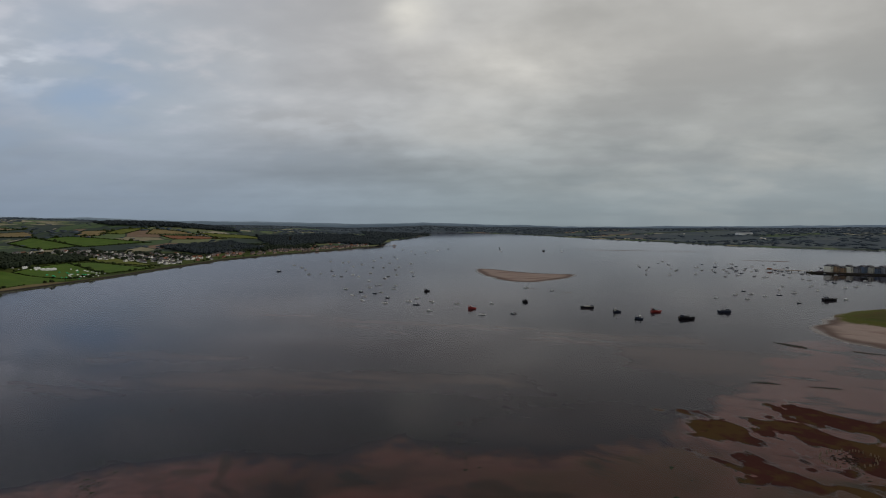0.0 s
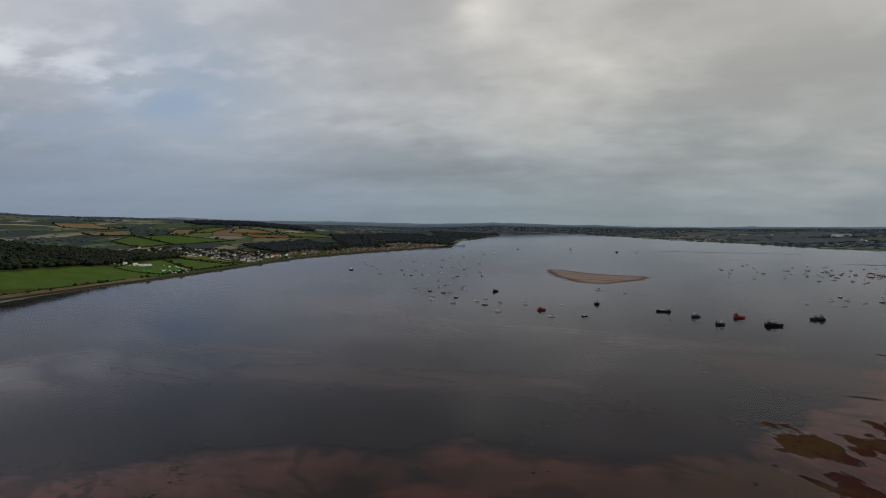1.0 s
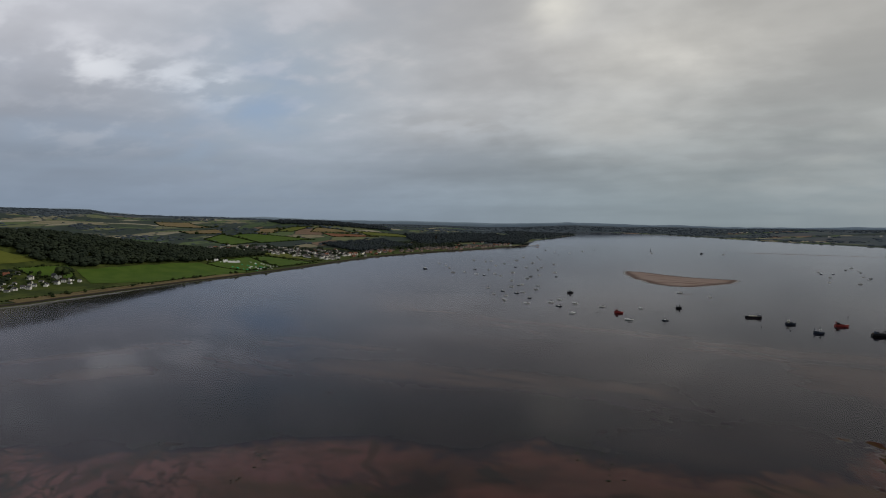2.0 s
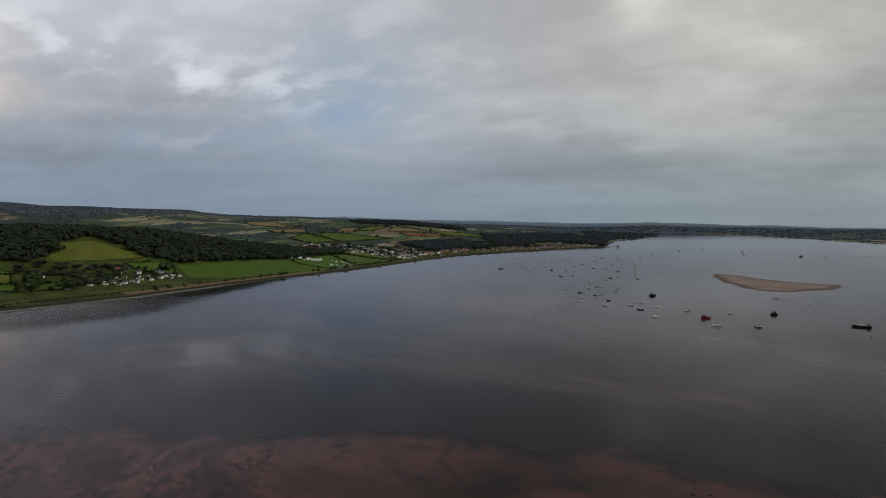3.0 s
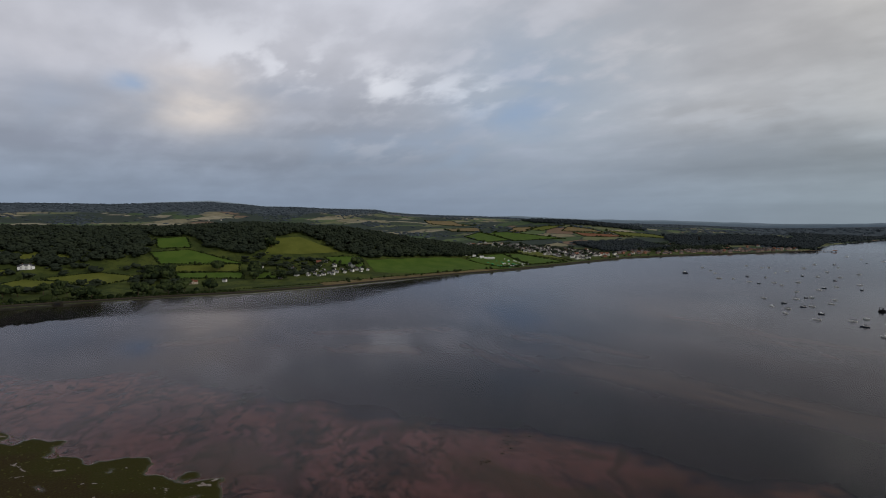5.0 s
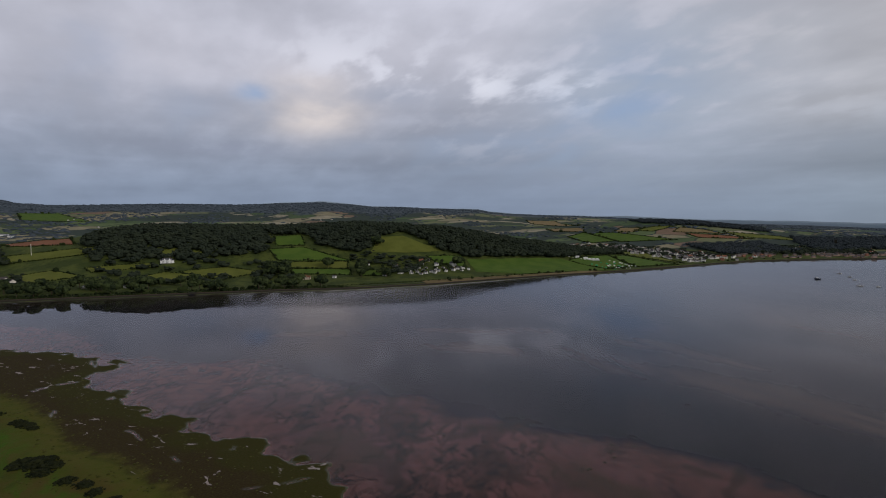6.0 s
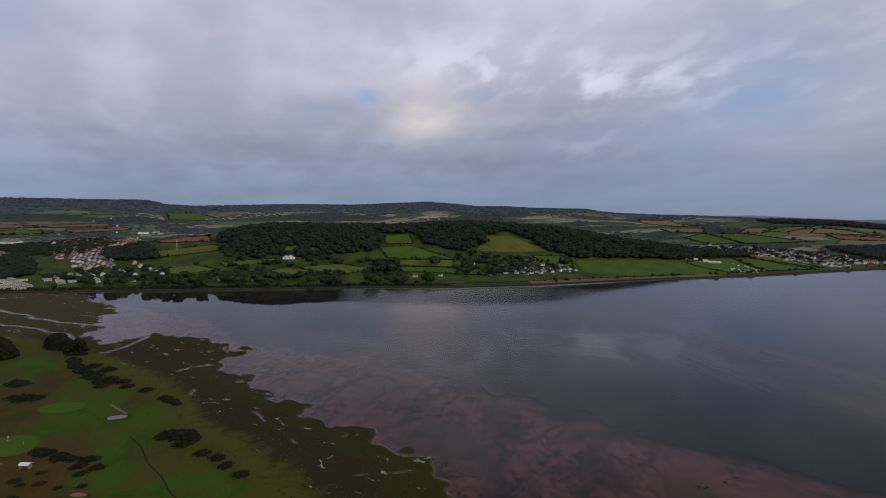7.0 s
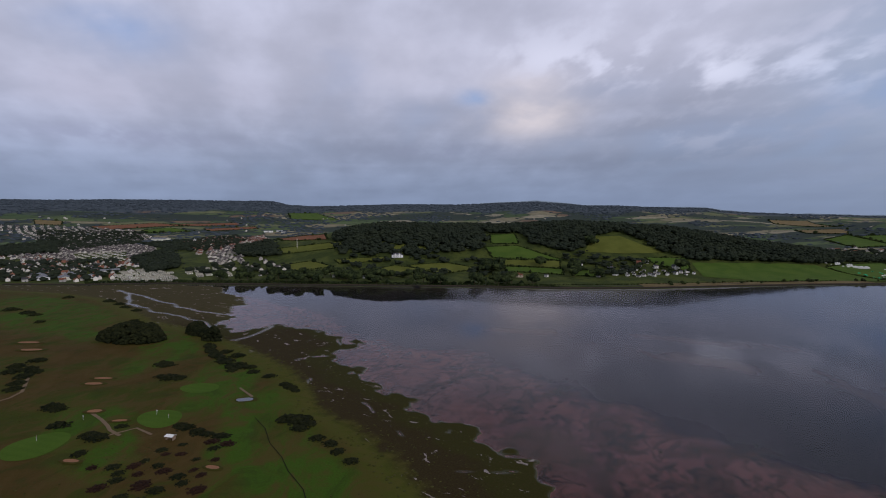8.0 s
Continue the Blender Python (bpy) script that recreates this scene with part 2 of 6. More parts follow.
    # links turf: mown green, dry brown rough
    turf = n.mix(n.smooth(n.noise(n.scaled(plan, 1, 0.55, 1, 40), 0.022, 6, 0.65, 0.8), 0.42, 0.60), (0.082, 0.053, 0.015), (0.050, 0.068, 0.008))
    turf = n.mix(n.smooth(n8, 0.35, 0.75, 0.0, 0.55), turf, (0.070, 0.050, 0.011))
    turf = n.mix(n.smooth(n1, 0.4, 0.8, 0.0, 0.35), turf, (0.032, 0.040, 0.010))
    worn = n.noise(n.stretched(plan, 175, 2.0, 1), 0.045, 6, 0.65, 0.8)
    mown = n.math("MULTIPLY", n.smooth(n.math("MULTIPLY_ADD", n.math("SUBTRACT", n8, 0.5), 0.7, n.attr("mown")), 0.25, 0.75), n.smooth(worn, 0.34, 0.58, 0.25, 1.0))
    turf = n.mix(mown, turf, n.mix(n.smooth(n1, 0.3, 0.8), (0.054, 0.116, 0.010), (0.046, 0.086, 0.008)))
    bare = n.noise(n.stretched(plan, 160, 1.8, 1), 0.055, 6, 0.68, 1.0)
    turf = n.mix(n.smooth(bare, 0.46, 0.62, 0.0, 0.75), turf, (0.092, 0.062, 0.019))
    turf = n.mix(n.smooth(bare, 0.46, 0.34, 0.0, 0.5), turf, (0.034, 0.050, 0.009))
    tall = n.mix(n.smooth(n8, 0.3, 0.7), (0.068, 0.082, 0.011), (0.090, 0.084, 0.018))
    edge = n.math("MULTIPLY_ADD", n.math("SUBTRACT", n8, 0.5), 26.0, n.attr("turf_d"))
    col = n.mix(n.smooth(edge, -11.0, 2.0), col, tall)
    col = n.mix(n.smooth(edge, 6.0, 24.0), col, turf)
    # farmland: a patchwork of fields, tinted field by field, and dark copses
    warp = n.add("ShaderNodeVectorMath", {0: plan, 1: n.add("ShaderNodeVectorMath", {0: n.add("ShaderNodeTexNoise", {"Vector": plan, "Scale": 0.004, "Detail": 2.0}).outputs["Color"], "Scale": 120.0}, operation="SCALE").outputs[0]}, operation="ADD").outputs[0]
    cells = n.add("ShaderNodeTexVoronoi", {"Vector": n.scaled(warp, 1, 0.62, 1, 30), "Scale": 0.0085, "Randomness": 0.9}, voronoi_dimensions="2D")
    pick = n.add("ShaderNodeSeparateColor", {0: cells.outputs["Color"]})
    ramp = n.add("ShaderNodeValToRGB", {0: pick.outputs[0]})
    # field, hedge and copse tones paled and greyed to paint in haze
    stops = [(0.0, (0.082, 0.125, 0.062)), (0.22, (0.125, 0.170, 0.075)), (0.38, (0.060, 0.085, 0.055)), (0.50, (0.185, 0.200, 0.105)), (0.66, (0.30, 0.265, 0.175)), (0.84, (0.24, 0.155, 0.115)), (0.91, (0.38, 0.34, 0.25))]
    ramp.color_ramp.interpolation = "CONSTANT"
    while len(ramp.color_ramp.elements) < len(stops):
        ramp.color_ramp.elements.new(0.5)
    for e, (at, c) in zip(ramp.color_ramp.elements, stops):
        e.position, e.color = at, (*c, 1)
    lines = n.add("ShaderNodeTexVoronoi", {"Vector": n.scaled(warp, 1, 0.62, 1, 30), "Scale": 0.0085, "Randomness": 0.9}, voronoi_dimensions="2D", feature="DISTANCE_TO_EDGE").outputs["Distance"]
    farm = n.mix(n.smooth(n40, 0.3, 0.75, 0.0, 0.4), ramp.outputs[0], (0.06, 0.085, 0.025))
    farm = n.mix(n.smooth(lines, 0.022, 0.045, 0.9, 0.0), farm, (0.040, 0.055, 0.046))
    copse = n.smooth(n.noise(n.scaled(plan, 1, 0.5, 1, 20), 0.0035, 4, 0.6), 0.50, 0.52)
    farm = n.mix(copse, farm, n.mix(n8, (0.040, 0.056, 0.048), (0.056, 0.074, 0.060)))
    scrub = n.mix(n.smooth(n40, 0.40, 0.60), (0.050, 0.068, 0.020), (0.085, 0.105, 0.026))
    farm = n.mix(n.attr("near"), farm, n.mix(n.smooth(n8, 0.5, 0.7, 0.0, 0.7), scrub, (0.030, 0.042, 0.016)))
    # far wooded ground, its colour blued to carry haze
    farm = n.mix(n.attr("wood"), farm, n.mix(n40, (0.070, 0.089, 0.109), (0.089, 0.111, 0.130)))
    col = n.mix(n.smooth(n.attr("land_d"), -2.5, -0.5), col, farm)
    wet = n.smooth(z, 0.05, 0.5)
    rough = n.math("MULTIPLY_ADD", n.math("MAXIMUM", weed, n.smooth(z, 0.08, 0.40)), 0.65, 0.20)
    relief = n.bump(n.math("MULTIPLY_ADD", n8, 2.0, n1), n.smooth(z, 0.0, 0.4, 0.0, 0.5), 0.4)
    n.surface(n.add("ShaderNodeBsdfPrincipled", {"Base Color": col, "Roughness": rough, "Normal": relief, "Specular IOR Level": n.math("MULTIPLY", n.math("MULTIPLY_ADD", wet, -0.06, 0.10), n.math("SUBTRACT", 1.0, weed))}).outputs[0])
    return m


def make_water():
    m, n = material("water")
    plan = n.scaled(n.place(), 1, 1, 0)
    drift = n.noise(n.stretched(plan, -22, 4.0, 1.0), 0.010, 5, 0.6, 0.8)
    silt = n.math("MULTIPLY", n.smooth(n.noise(n.stretched(plan, -20, 3.2, 1.0), 0.0048, 5, 0.55, 1.2), 0.50, 0.70), 0.25)
    north = n.add("ShaderNodeSeparateXYZ", {0: plan}).outputs[1]
    # a breath of wind under the western shore and out in the channel
    off_shore = n.math("MULTIPLY_ADD", north, -0.238, n.math("ADD", n.add("ShaderNodeSeparateXYZ", {0: plan}).outputs[0], 917.6))
    lee = n.math("MULTIPLY", n.math("MULTIPLY", n.smooth(off_shore, 260.0, 60.0), n.smooth(north, 700.0, 440.0)), n.smooth(north, 170.0, 330.0, 0.0, 0.20))
    rough = n.math("ADD", n.math("ADD", n.smooth(drift, 0.35, 0.65, 0.008, 0.040), lee), n.smooth(north, 430.0, 800.0, 0.0, 0.050))
    shine = n.add("ShaderNodeBsdfGlossy", {"Color": (0.96, 0.95, 1.0), "Roughness": rough}).outputs[0]
    clear = n.add("ShaderNodeMixShader", {0: silt, 1: n.add("ShaderNodeBsdfTransparent", {"Color": (0.88, 0.86, 0.84)}).outputs[0], 2: n.add("ShaderNodeBsdfDiffuse", {"Color": (0.105, 0.082, 0.078)}).outputs[0]}).outputs[0]
    fres = n.add("ShaderNodeFresnel", {"IOR": 1.155}).outputs[0]
    n.surface(n.add("ShaderNodeMixShader", {0: fres, 1: clear, 2: shine}).outputs[0])
    return m


def make_foliage(name, dark, light, island=0.7):
    m, n = material(name)
    geo = n.add("ShaderNodeNewGeometry")
    p = geo.outputs["Position"]
    tone = n.math("MULTIPLY_ADD", geo.outputs["Random Per Island"], island, n.math("MULTIPLY", n.noise(p, 0.9, 4), 1 - island * 0.5))
    tone = n.math("ADD", tone, n.math("MULTIPLY_ADD", n.noise(p, 0.02, 3), 0.8, -0.55))
    col = n.mix(n.smooth(tone, 0.05, 1.0), (*dark, 1), (*light, 1))
    n.surface(n.add("ShaderNodeBsdfPrincipled", {"Base Color": col, "Roughness": 0.85, "Specular IOR Level": 0.05, "Normal": n.bump(n.noise(p, 2.2, 3), 0.8, 0.7)}).outputs[0])
    return m


def make_grass(name, a, b, stripes=0.0):
    m, n = material(name)
    plan = n.scaled(n.place(), 1, 1, 0)
    col = n.mix(n.smooth(n.noise(plan, 0.03, 4), 0.35, 0.65), (*a, 1), (*b, 1))
    col = n.mix(n.smooth(n.noise(plan, 0.6, 4), 0.35, 0.8, 0.0, 0.4), col, (a[0] * 0.6, a[1] * 0.65, a[2] * 0.7))
    if stripes:
        bands = n.add("ShaderNodeTexWave", {"Vector": n.scaled(plan, 1, 1, 1, 33), "Scale": 0.05, "Distortion": 0.6}).outputs["Fac"]
        col = n.mix(n.math("MULTIPLY", bands, stripes), col, (a[0] * 1.25, a[1] * 1.2, a[2] * 1.2))
    n.surface(n.add("ShaderNodeBsdfPrincipled", {"Base Color": col, "Roughness": 0.9, "Specular IOR Level": 0.05, "Normal": n.bump(n.noise(plan, 0.8, 4), 0.4, 0.3)}).outputs[0])
    return m


GROUND, WATER = make_ground(), make_water()
# haze painted into the base colour, paler on the farther range
HAZE_HILL = plain("hills_haze_tint", (0.24, 0.31, 0.38), 0.95, 0.1, 0.002)
HAZIER_HILL = plain("hills_paler_haze_tint", (0.33, 0.41, 0.49), 0.95, 0.1, 0.002)
OAK = make_foliage("oak_leaves", (0.015, 0.024, 0.013), (0.058, 0.078, 0.028))
WOOD = make_foliage("woodland_canopy", (0.024, 0.033, 0.024), (0.044, 0.055, 0.031), 0.35)
# canopy beyond about 1.5 km, lightened and blued to imitate haze
HAZE_CANOPY = make_foliage("far_canopy_haze_tint", (0.034, 0.043, 0.050), (0.050, 0.062, 0.066), 0.4)
# leaf colour of the farthest woods, with the blue of haze put in
HAZE_WOOD = make_foliage("haze_tinted_wood", (0.070, 0.089, 0.109), (0.089, 0.111, 0.130), 0.25)
GORSE = make_foliage("gorse", (0.010, 0.014, 0.007), (0.030, 0.034, 0.013))
HEDGE = make_foliage("hedge_leaves", (0.010, 0.018, 0.007), (0.038, 0.052, 0.016))
HEATH = make_foliage("heather", (0.020, 0.012, 0.009), (0.052, 0.028, 0.018))
PASTURE = make_grass("pasture", (0.068, 0.122, 0.020), (0.098, 0.152, 0.026), 0.25)
MEADOW = make_grass("meadow", (0.115, 0.130, 0.026), (0.150, 0.165, 0.034))
STUBBLE = make_grass("stubble", (0.20, 0.15, 0.07), (0.26, 0.20, 0.10), 0.3)
PLOUGH = make_grass("red_plough", (0.21, 0.095, 0.052), (0.27, 0.13, 0.075), 0.3)
LAWN = make_grass("mown_green", (0.068, 0.128, 0.014), (0.078, 0.142, 0.017), 0.3)
ROUGH = make_grass("rough_turf", (0.072, 0.056, 0.015), (0.050, 0.060, 0.010))
SAND = plain("bunker_sand", (0.30, 0.155, 0.085), 0.95, 0.2, 0.5, bump=0.3)
TRACK = plain("sandy_track", (0.21, 0.150, 0.095), 0.95, 0.3, 0.5, bump=0.3)
BARK = plain("bark", (0.09, 0.065, 0.045), 0.95, 0.4, 2.0, bump=0.6)
RENDER = plain("painted_render", (0.74, 0.72, 0.68), 0.8, 0.15, 0.6, per_thing=0.4)
BRICK = plain("brick_wall", (0.30, 0.15, 0.10), 0.9, 0.3, 1.0, per_thing=0.4)
SLATE = plain("slate_roof", (0.085, 0.085, 0.095), 0.7, 0.35, 1.0, per_thing=0.6)
TILE = plain("clay_tile_roof", (0.22, 0.095, 0.06), 0.85, 0.35, 1.0, per_thing=0.6)
GLASS = plain("dark_window", (0.03, 0.035, 0.04), 0.1, 0.1, 0.5)
WHITE = plain("white_gelcoat", (0.82, 0.82, 0.80), 0.3, 0.1, 1.0, per_thing=0.3)
CREAM = plain("cream_panels", (0.58, 0.57, 0.48), 0.6, 0.12, 1.0, per_thing=0.6)
NAVY = plain("navy_paint", (0.022, 0.030, 0.050), 0.4, 0.2, 1.0, per_thing=0.6)
RED = plain("red_paint", (0.26, 0.028, 0.024), 0.45, 0.25, 1.0)
BLACK = plain("tarred_black", (0.018, 0.018, 0.020), 0.6, 0.3, 1.0)
RUST = plain("rusty_rail", (0.075, 0.055, 0.042), 0.8, 0.3, 2.0)
TEAK = plain("weathered_deck", (0.26, 0.19, 0.13), 0.8, 0.3, 2.0)
STEEL = plain("dull_metal", (0.35, 0.36, 0.37), 0.45, 0.2, 2.0, metal=0.7)
CANVAS = plain("white_canvas", (0.80, 0.80, 0.78), 0.8, 0.08, 0.5)
GREEN_CANVAS = plain("green_canvas", (0.05, 0.42, 0.20), 0.8, 0.1, 0.5)
STONE = plain("sea_wall_stone", (0.034, 0.031, 0.023), 0.9, 0.4, 0.5, bump=0.6)
BALLAST = plain("track_ballast", (0.040, 0.036, 0.028), 0.95, 0.3, 1.0, bump=0.5)
OCHRE = plain("ochre_cladding", (0.30, 0.21, 0.13), 0.7, 0.15, 0.5)
PALE_BLUE = plain("blue_cladding", (0.12, 0.16, 0.22), 0.6, 0.15, 0.5)
GREY_CLAD = plain("grey_cladding", (0.22, 0.23, 0.25), 0.6, 0.15, 0.5)
POND = plain("pond_water", (0.03, 0.045, 0.07), 0.2, 0.1, 0.3)
ROAD = plain("worn_asphalt", (0.055, 0.053, 0.050), 0.9, 0.3, 0.3)
DRY = make_grass("dry_verge", (0.17, 0.13, 0.06), (0.22, 0.17, 0.085))
SEDGE = make_foliage("sedge", (0.050, 0.054, 0.013), (0.095, 0.090, 0.028))
TOWN_WALL = plain("town_walls", (0.50, 0.47, 0.42), 0.85, 0.2, 0.05, per_island=0.9)
TOWN_BROWN = plain("brown_walls", (0.30, 0.215, 0.175), 0.85, 0.2, 0.05, per_island=0.9)
TOWN_ROOF = plain("town_roofs", (0.115, 0.10, 0.098), 0.8, 0.3, 0.05, per_island=0.8)
TOWN_RED = plain("town_red_roofs", (0.20, 0.085, 0.060), 0.85, 0.3, 0.05, per_island=0.6)
TOWN_RENDER = plain("weathered_render", (0.60, 0.57, 0.52), 0.85, 0.2, 0.5, per_thing=0.9)
VILLAGE_WALL = plain("village_walls", (0.66, 0.64, 0.60), 0.85, 0.2, 0.05, per_island=0.5)
FELT = plain("felt_roof", (0.36, 0.34, 0.27), 0.85, 0.2, 0.5, per_thing=0.6)
BAR = plain("wet_sandbar", (0.17, 0.115, 0.095), 0.7, 0.3, 0.05)
DITCH = plain("wet_ditch", (0.016, 0.018, 0.008), 0.95, 0.3, 0.5)
BUFF = plain("buff_render", (0.50, 0.42, 0.33), 0.85, 0.2, 0.5)


# ---- the lie of the land ----
def step(x, lo, hi):
    s = np.clip((x - lo) / (hi - lo), 0, 1)
    return s * s * (3 - 2 * s)


def along(x, y, line):
    """Distance to a line of points, and its interpolated third value where it has one."""
    best, value = np.full(x.shape, 1e9), np.zeros(x.shape)
    for a, b in zip(line[:-1], line[1:]):
        ex, ey = b[0] - a[0], b[1] - a[1]
        s = np.clip(((x - a[0]) * ex + (y - a[1]) * ey) / (ex * ex + ey * ey + 1e-9), 0, 1)
        d = np.hypot(x - a[0] - s * ex, y - a[1] - s * ey)
        near = d < best
        best = np.where(near, d, best)
        if len(a) > 2:
            value = np.where(near, a[2] + s * (b[2] - a[2]), value)
    return best, value


def inside(x, y, ring):
    """Signed distance to a closed outline: positive within it."""
    loop = list(ring) + [ring[0]]
    d, _ = along(x, y, loop)
    odd = np.zeros(x.shape, bool)
    for (ax, ay), (bx, by) in zip(loop[:-1], loop[1:]):
        if ay != by:
            odd ^= ((ay > y) != (by > y)) & (x < (bx - ax) * (y - ay) / (by - ay) + ax)
    return np.where(odd, d, -d)


def ripple(x, y, size, seed=0):
    """Smooth value noise from -1 to 1 with bumps of about that many metres."""
    u, v = x / size + seed * 17.3, y / size - seed * 9.1
    i, j = np.floor(u), np.floor(v)
    fu, fv = u - i, v - j
    fu, fv = fu * fu * (3 - 2 * fu), fv * fv * (3 - 2 * fv)

    def at(p, q):
        h = np.sin(p * 127.1 + q * 311.7 + seed * 74.7) * 43758.5453
        return (h - np.floor(h)) * 2 - 1
    return (at(i, j) * (1 - fu) + at(i + 1, j) * fu) * (1 - fv) + (at(i, j + 1) * (1 - fu) + at(i + 1, j + 1) * fu) * fv


WEST_SHORE = [(-1190, -900), (-1110, -470), (-1062, -330), (-1040, -196), (-966, -4), (-897, 178), (-840, 326), (-786, 440), (-752, 571), (-733, 715),
              (-712, 860), (-690, 955), (-668, 1089), (-650, 1281), (-622, 1540), (-525, 1763), (-387, 2001), (-290, 2215), (-255, 2880), (-70, 3835)]
WEST = WEST_SHORE + [(-420, 4120), (40, 4470), (600, 4500), (900, 6500), (-6500, 6500), (-6500, -3500), (-1500, -3500)]
EAST = [(40, 4440), (473, 3926), (727, 3238), (927, 2823), (1082, 2502), (1182, 2203), (1306, 2038), (1542, 1890), (2900, 1250), (6500, 900), (6500, 6500), (-900, 6500), (-500, 4500)]
MARSH = [(-120, 60), (-204, 102), (-236, 110), (-258, 102), (-276, 95), (-292, 90), (-302, 80), (-332, 79), (-363, 70), (-392, 56), (-422, 43), (-450, 36),
         (-492, 48), (-514, 58), (-556, 50), (-600, 20), (-618, -12), (-588, -56), (-640, -70), (-720, -66), (-800, -52), (-890, -84), (-985, -112),
         (-1040, -190), (-1062, -330), (-1110, -470), (-1190, -900), (-700, -900), (-400, -320), (-150, -60)]
TURF = [(-120, 0), (-219, 52), (-254, 46), (-302, 33), (-336, 16), (-381, 11), (-430, 0), (-470, -16), (-520, -40), (-560, -62), (-610, -90), (-680, -150), (-780, -195),
        (-880, -250), (-960, -330), (-1060, -480), (-1150, -900), (-700, -900), (-400, -320), (-150, -60)]
FLATS = [(-930, -125), (-880, -70), (-800, -20), (-720, 24), (-640, 52), (-580, 66), (-530, 78), (-483, 104), (-441, 160), (-379, 168), (-320, 190), (-269, 212), (-199, 232), (-160, 254), (-112, 262), (-67, 256), (-26, 284),
         (13, 279), (64, 281), (108, 282), (140, 319), (216, 392), (300, 480), (345, 520), (374, 528), (381, 462), (700, 300), (700, -200), (-150, -200), (-600, -120)]
SPIT = [(377, 535), (390, 570), (405, 591), (435, 625), (466, 649), (516, 681), (564, 694), (760, 740), (900, 700), (700, 450), (520, 425), (440, 452), (397, 482), (384, 511)]
SPIT_GRASS = [(474, 648), (520, 676), (600, 702), (760, 715), (720, 560), (560, 556), (480, 578), (458, 600)]
BANK = [(66, 1262), (80, 1120), (110, 1022), (160, 985), (216, 1024), (262, 1085), (290, 1132), (215, 1150), (150, 1215), (100, 1275)]
ISLET = [(-424, 44), (-432, 56), (-421, 65), (-408, 53)]
QUAY = [(770, 1150), (800, 1128), (905, 1085), (1200, 1000), (1300, 1200), (991, 1232), (851, 1205)]
WEED = [(138, 317), (163, 326), (191, 340), (228, 340), (262, 318), (270, 272), (240, 225), (180, 205), (125, 232), (134, 272)]
CREEKS = [[(-985, -260), (-900, -205), (-830, -165), (-756, -118), (-711, -72), (-670, -30), (-600, 60)], [(-940, -235), (-880, -220), (-800, -190), (-720, -130), (-650, -88), (-590, -66), (-545, -62), (-552, -46), (-580, -26), (-612, -10)]]
# the deep channel beside the flats, pools and guts in the mud
CHANNEL = [(-386, 275), (-346, 291), (-318, 319), (-280, 338), (-233, 346), (-190, 358), (-147, 363), (-132, 348), (-103, 360), (-64, 362), (-29, 372), (40, 366), (100, 372), (150, 420), (185, 425), (170, 372), (140, 319), (108, 282), (64, 281), (13, 279),
           (-26, 284), (-67, 256), (-112, 262), (-160, 254), (-199, 232), (-240, 262), (-290, 240), (-345, 225), (-400, 235)]
POOLS = [(-40, 243, 46, 15, 12), (-62, 236, 20, 12, 0), (19, 232, 14, 10, 30), (-184, 182, 16, 11, 40), (-75, 222, 26, 9, 20), (-262, 178, 26, 15, 150), (40, 222, 24, 9, 0), (-176, 180, 16, 7, 60), (-120, 240, 12, 5, 10), (-215, 215, 26, 8, 100)]
GUTS = [[(-330, 225), (-311, 205), (-283, 177), (-255, 165), (-234, 160), (-214, 143), (-196, 134), (-170, 120)], [(-230, 235), (-199, 194), (-183, 176), (-168, 160)], [(-330, 196), (-324, 164), (-310, 135), (-292, 120)], [(-400, 150), (-372, 122), (-350, 100)], [(-104, 259), (-95, 235), (-84, 215), (-80, 195)]]
# sunken banks of sand
SHOALS = [([(-320, 797), (-252, 720), (-154, 628), (-53, 590), (38, 548), (120, 520), (190, 480), (242, 425)], 30), ([(-240, 690), (-120, 640), (0, 600), (110, 560), (230, 520)], 34), ([(-527, 217), (-466, 342), (-386, 442), (-266, 477), (-171, 473)], 22),
          ([(-330, 380), (-250, 392), (-160, 405), (-60, 400), (40, 392)], 30), ([(200, 470), (260, 430), (330, 440), (400, 400)], 70), ([(-440, 290), (-340, 358), (-230, 390), (-140, 398)], 28)]
# wooded ridge behind the village: x, y, height
RIDGE = [(-1800, -60, 30), (-1560, 110, 62), (-1440, 260, 84), (-1400, 400, 80), (-1370, 520, 80), (-1262, 725, 88), (-1100, 890, 78), (-1000, 1040, 52), (-930, 1230, 26), (-900, 1380, 6)]
# skyline of the distant hills: degrees to the left of north, height
SKYLINE = [(-60, 66), (-42, 60), (-30, 44), (-20, 38), (-12, 40), (-4, 56), (2, 72), (10, 62), (16, 80), (22, 92), (29, 100), (33, 124), (36, 122), (40, 128), (44, 140), (46.5, 155), (48, 180),
           (53, 190), (56, 205), (59, 206), (60.5, 220), (64, 246), (68, 232), (72, 218), (77, 224), (83, 212), (87, 205), (89.5, 216), (91, 244), (100, 250), (113, 236), (125, 220)]



def rounded(ring, times=2):
    """The outline with its corners cut off."""
    for _ in range(times):
        ring = [(a[0] * s + b[0] * (1 - s), a[1] * s + b[1] * (1 - s)) for a, b in zip(ring, ring[1:] + ring[:1]) for s in (0.75, 0.25)]
    return ring


BANK, SPIT, ISLET = rounded(BANK), rounded(SPIT), rounded(ISLET)


def weed_mats(x, y):
    """Over about 0.3 where weed lies in drawn-out mats on the shoal."""
    u, v = 0.55 * x - 0.83 * y, 0.83 * x + 0.55 * y
    return np.clip(inside(x, y, WEED) / 24.0, -2, 0.9) + 0.85 * ripple(u / 1.7, v, 17, 33) + 0.6 * ripple(u / 1.6, v, 7, 34) + 0.35 * ripple(u / 1.4, v, 3, 39) - 0.06


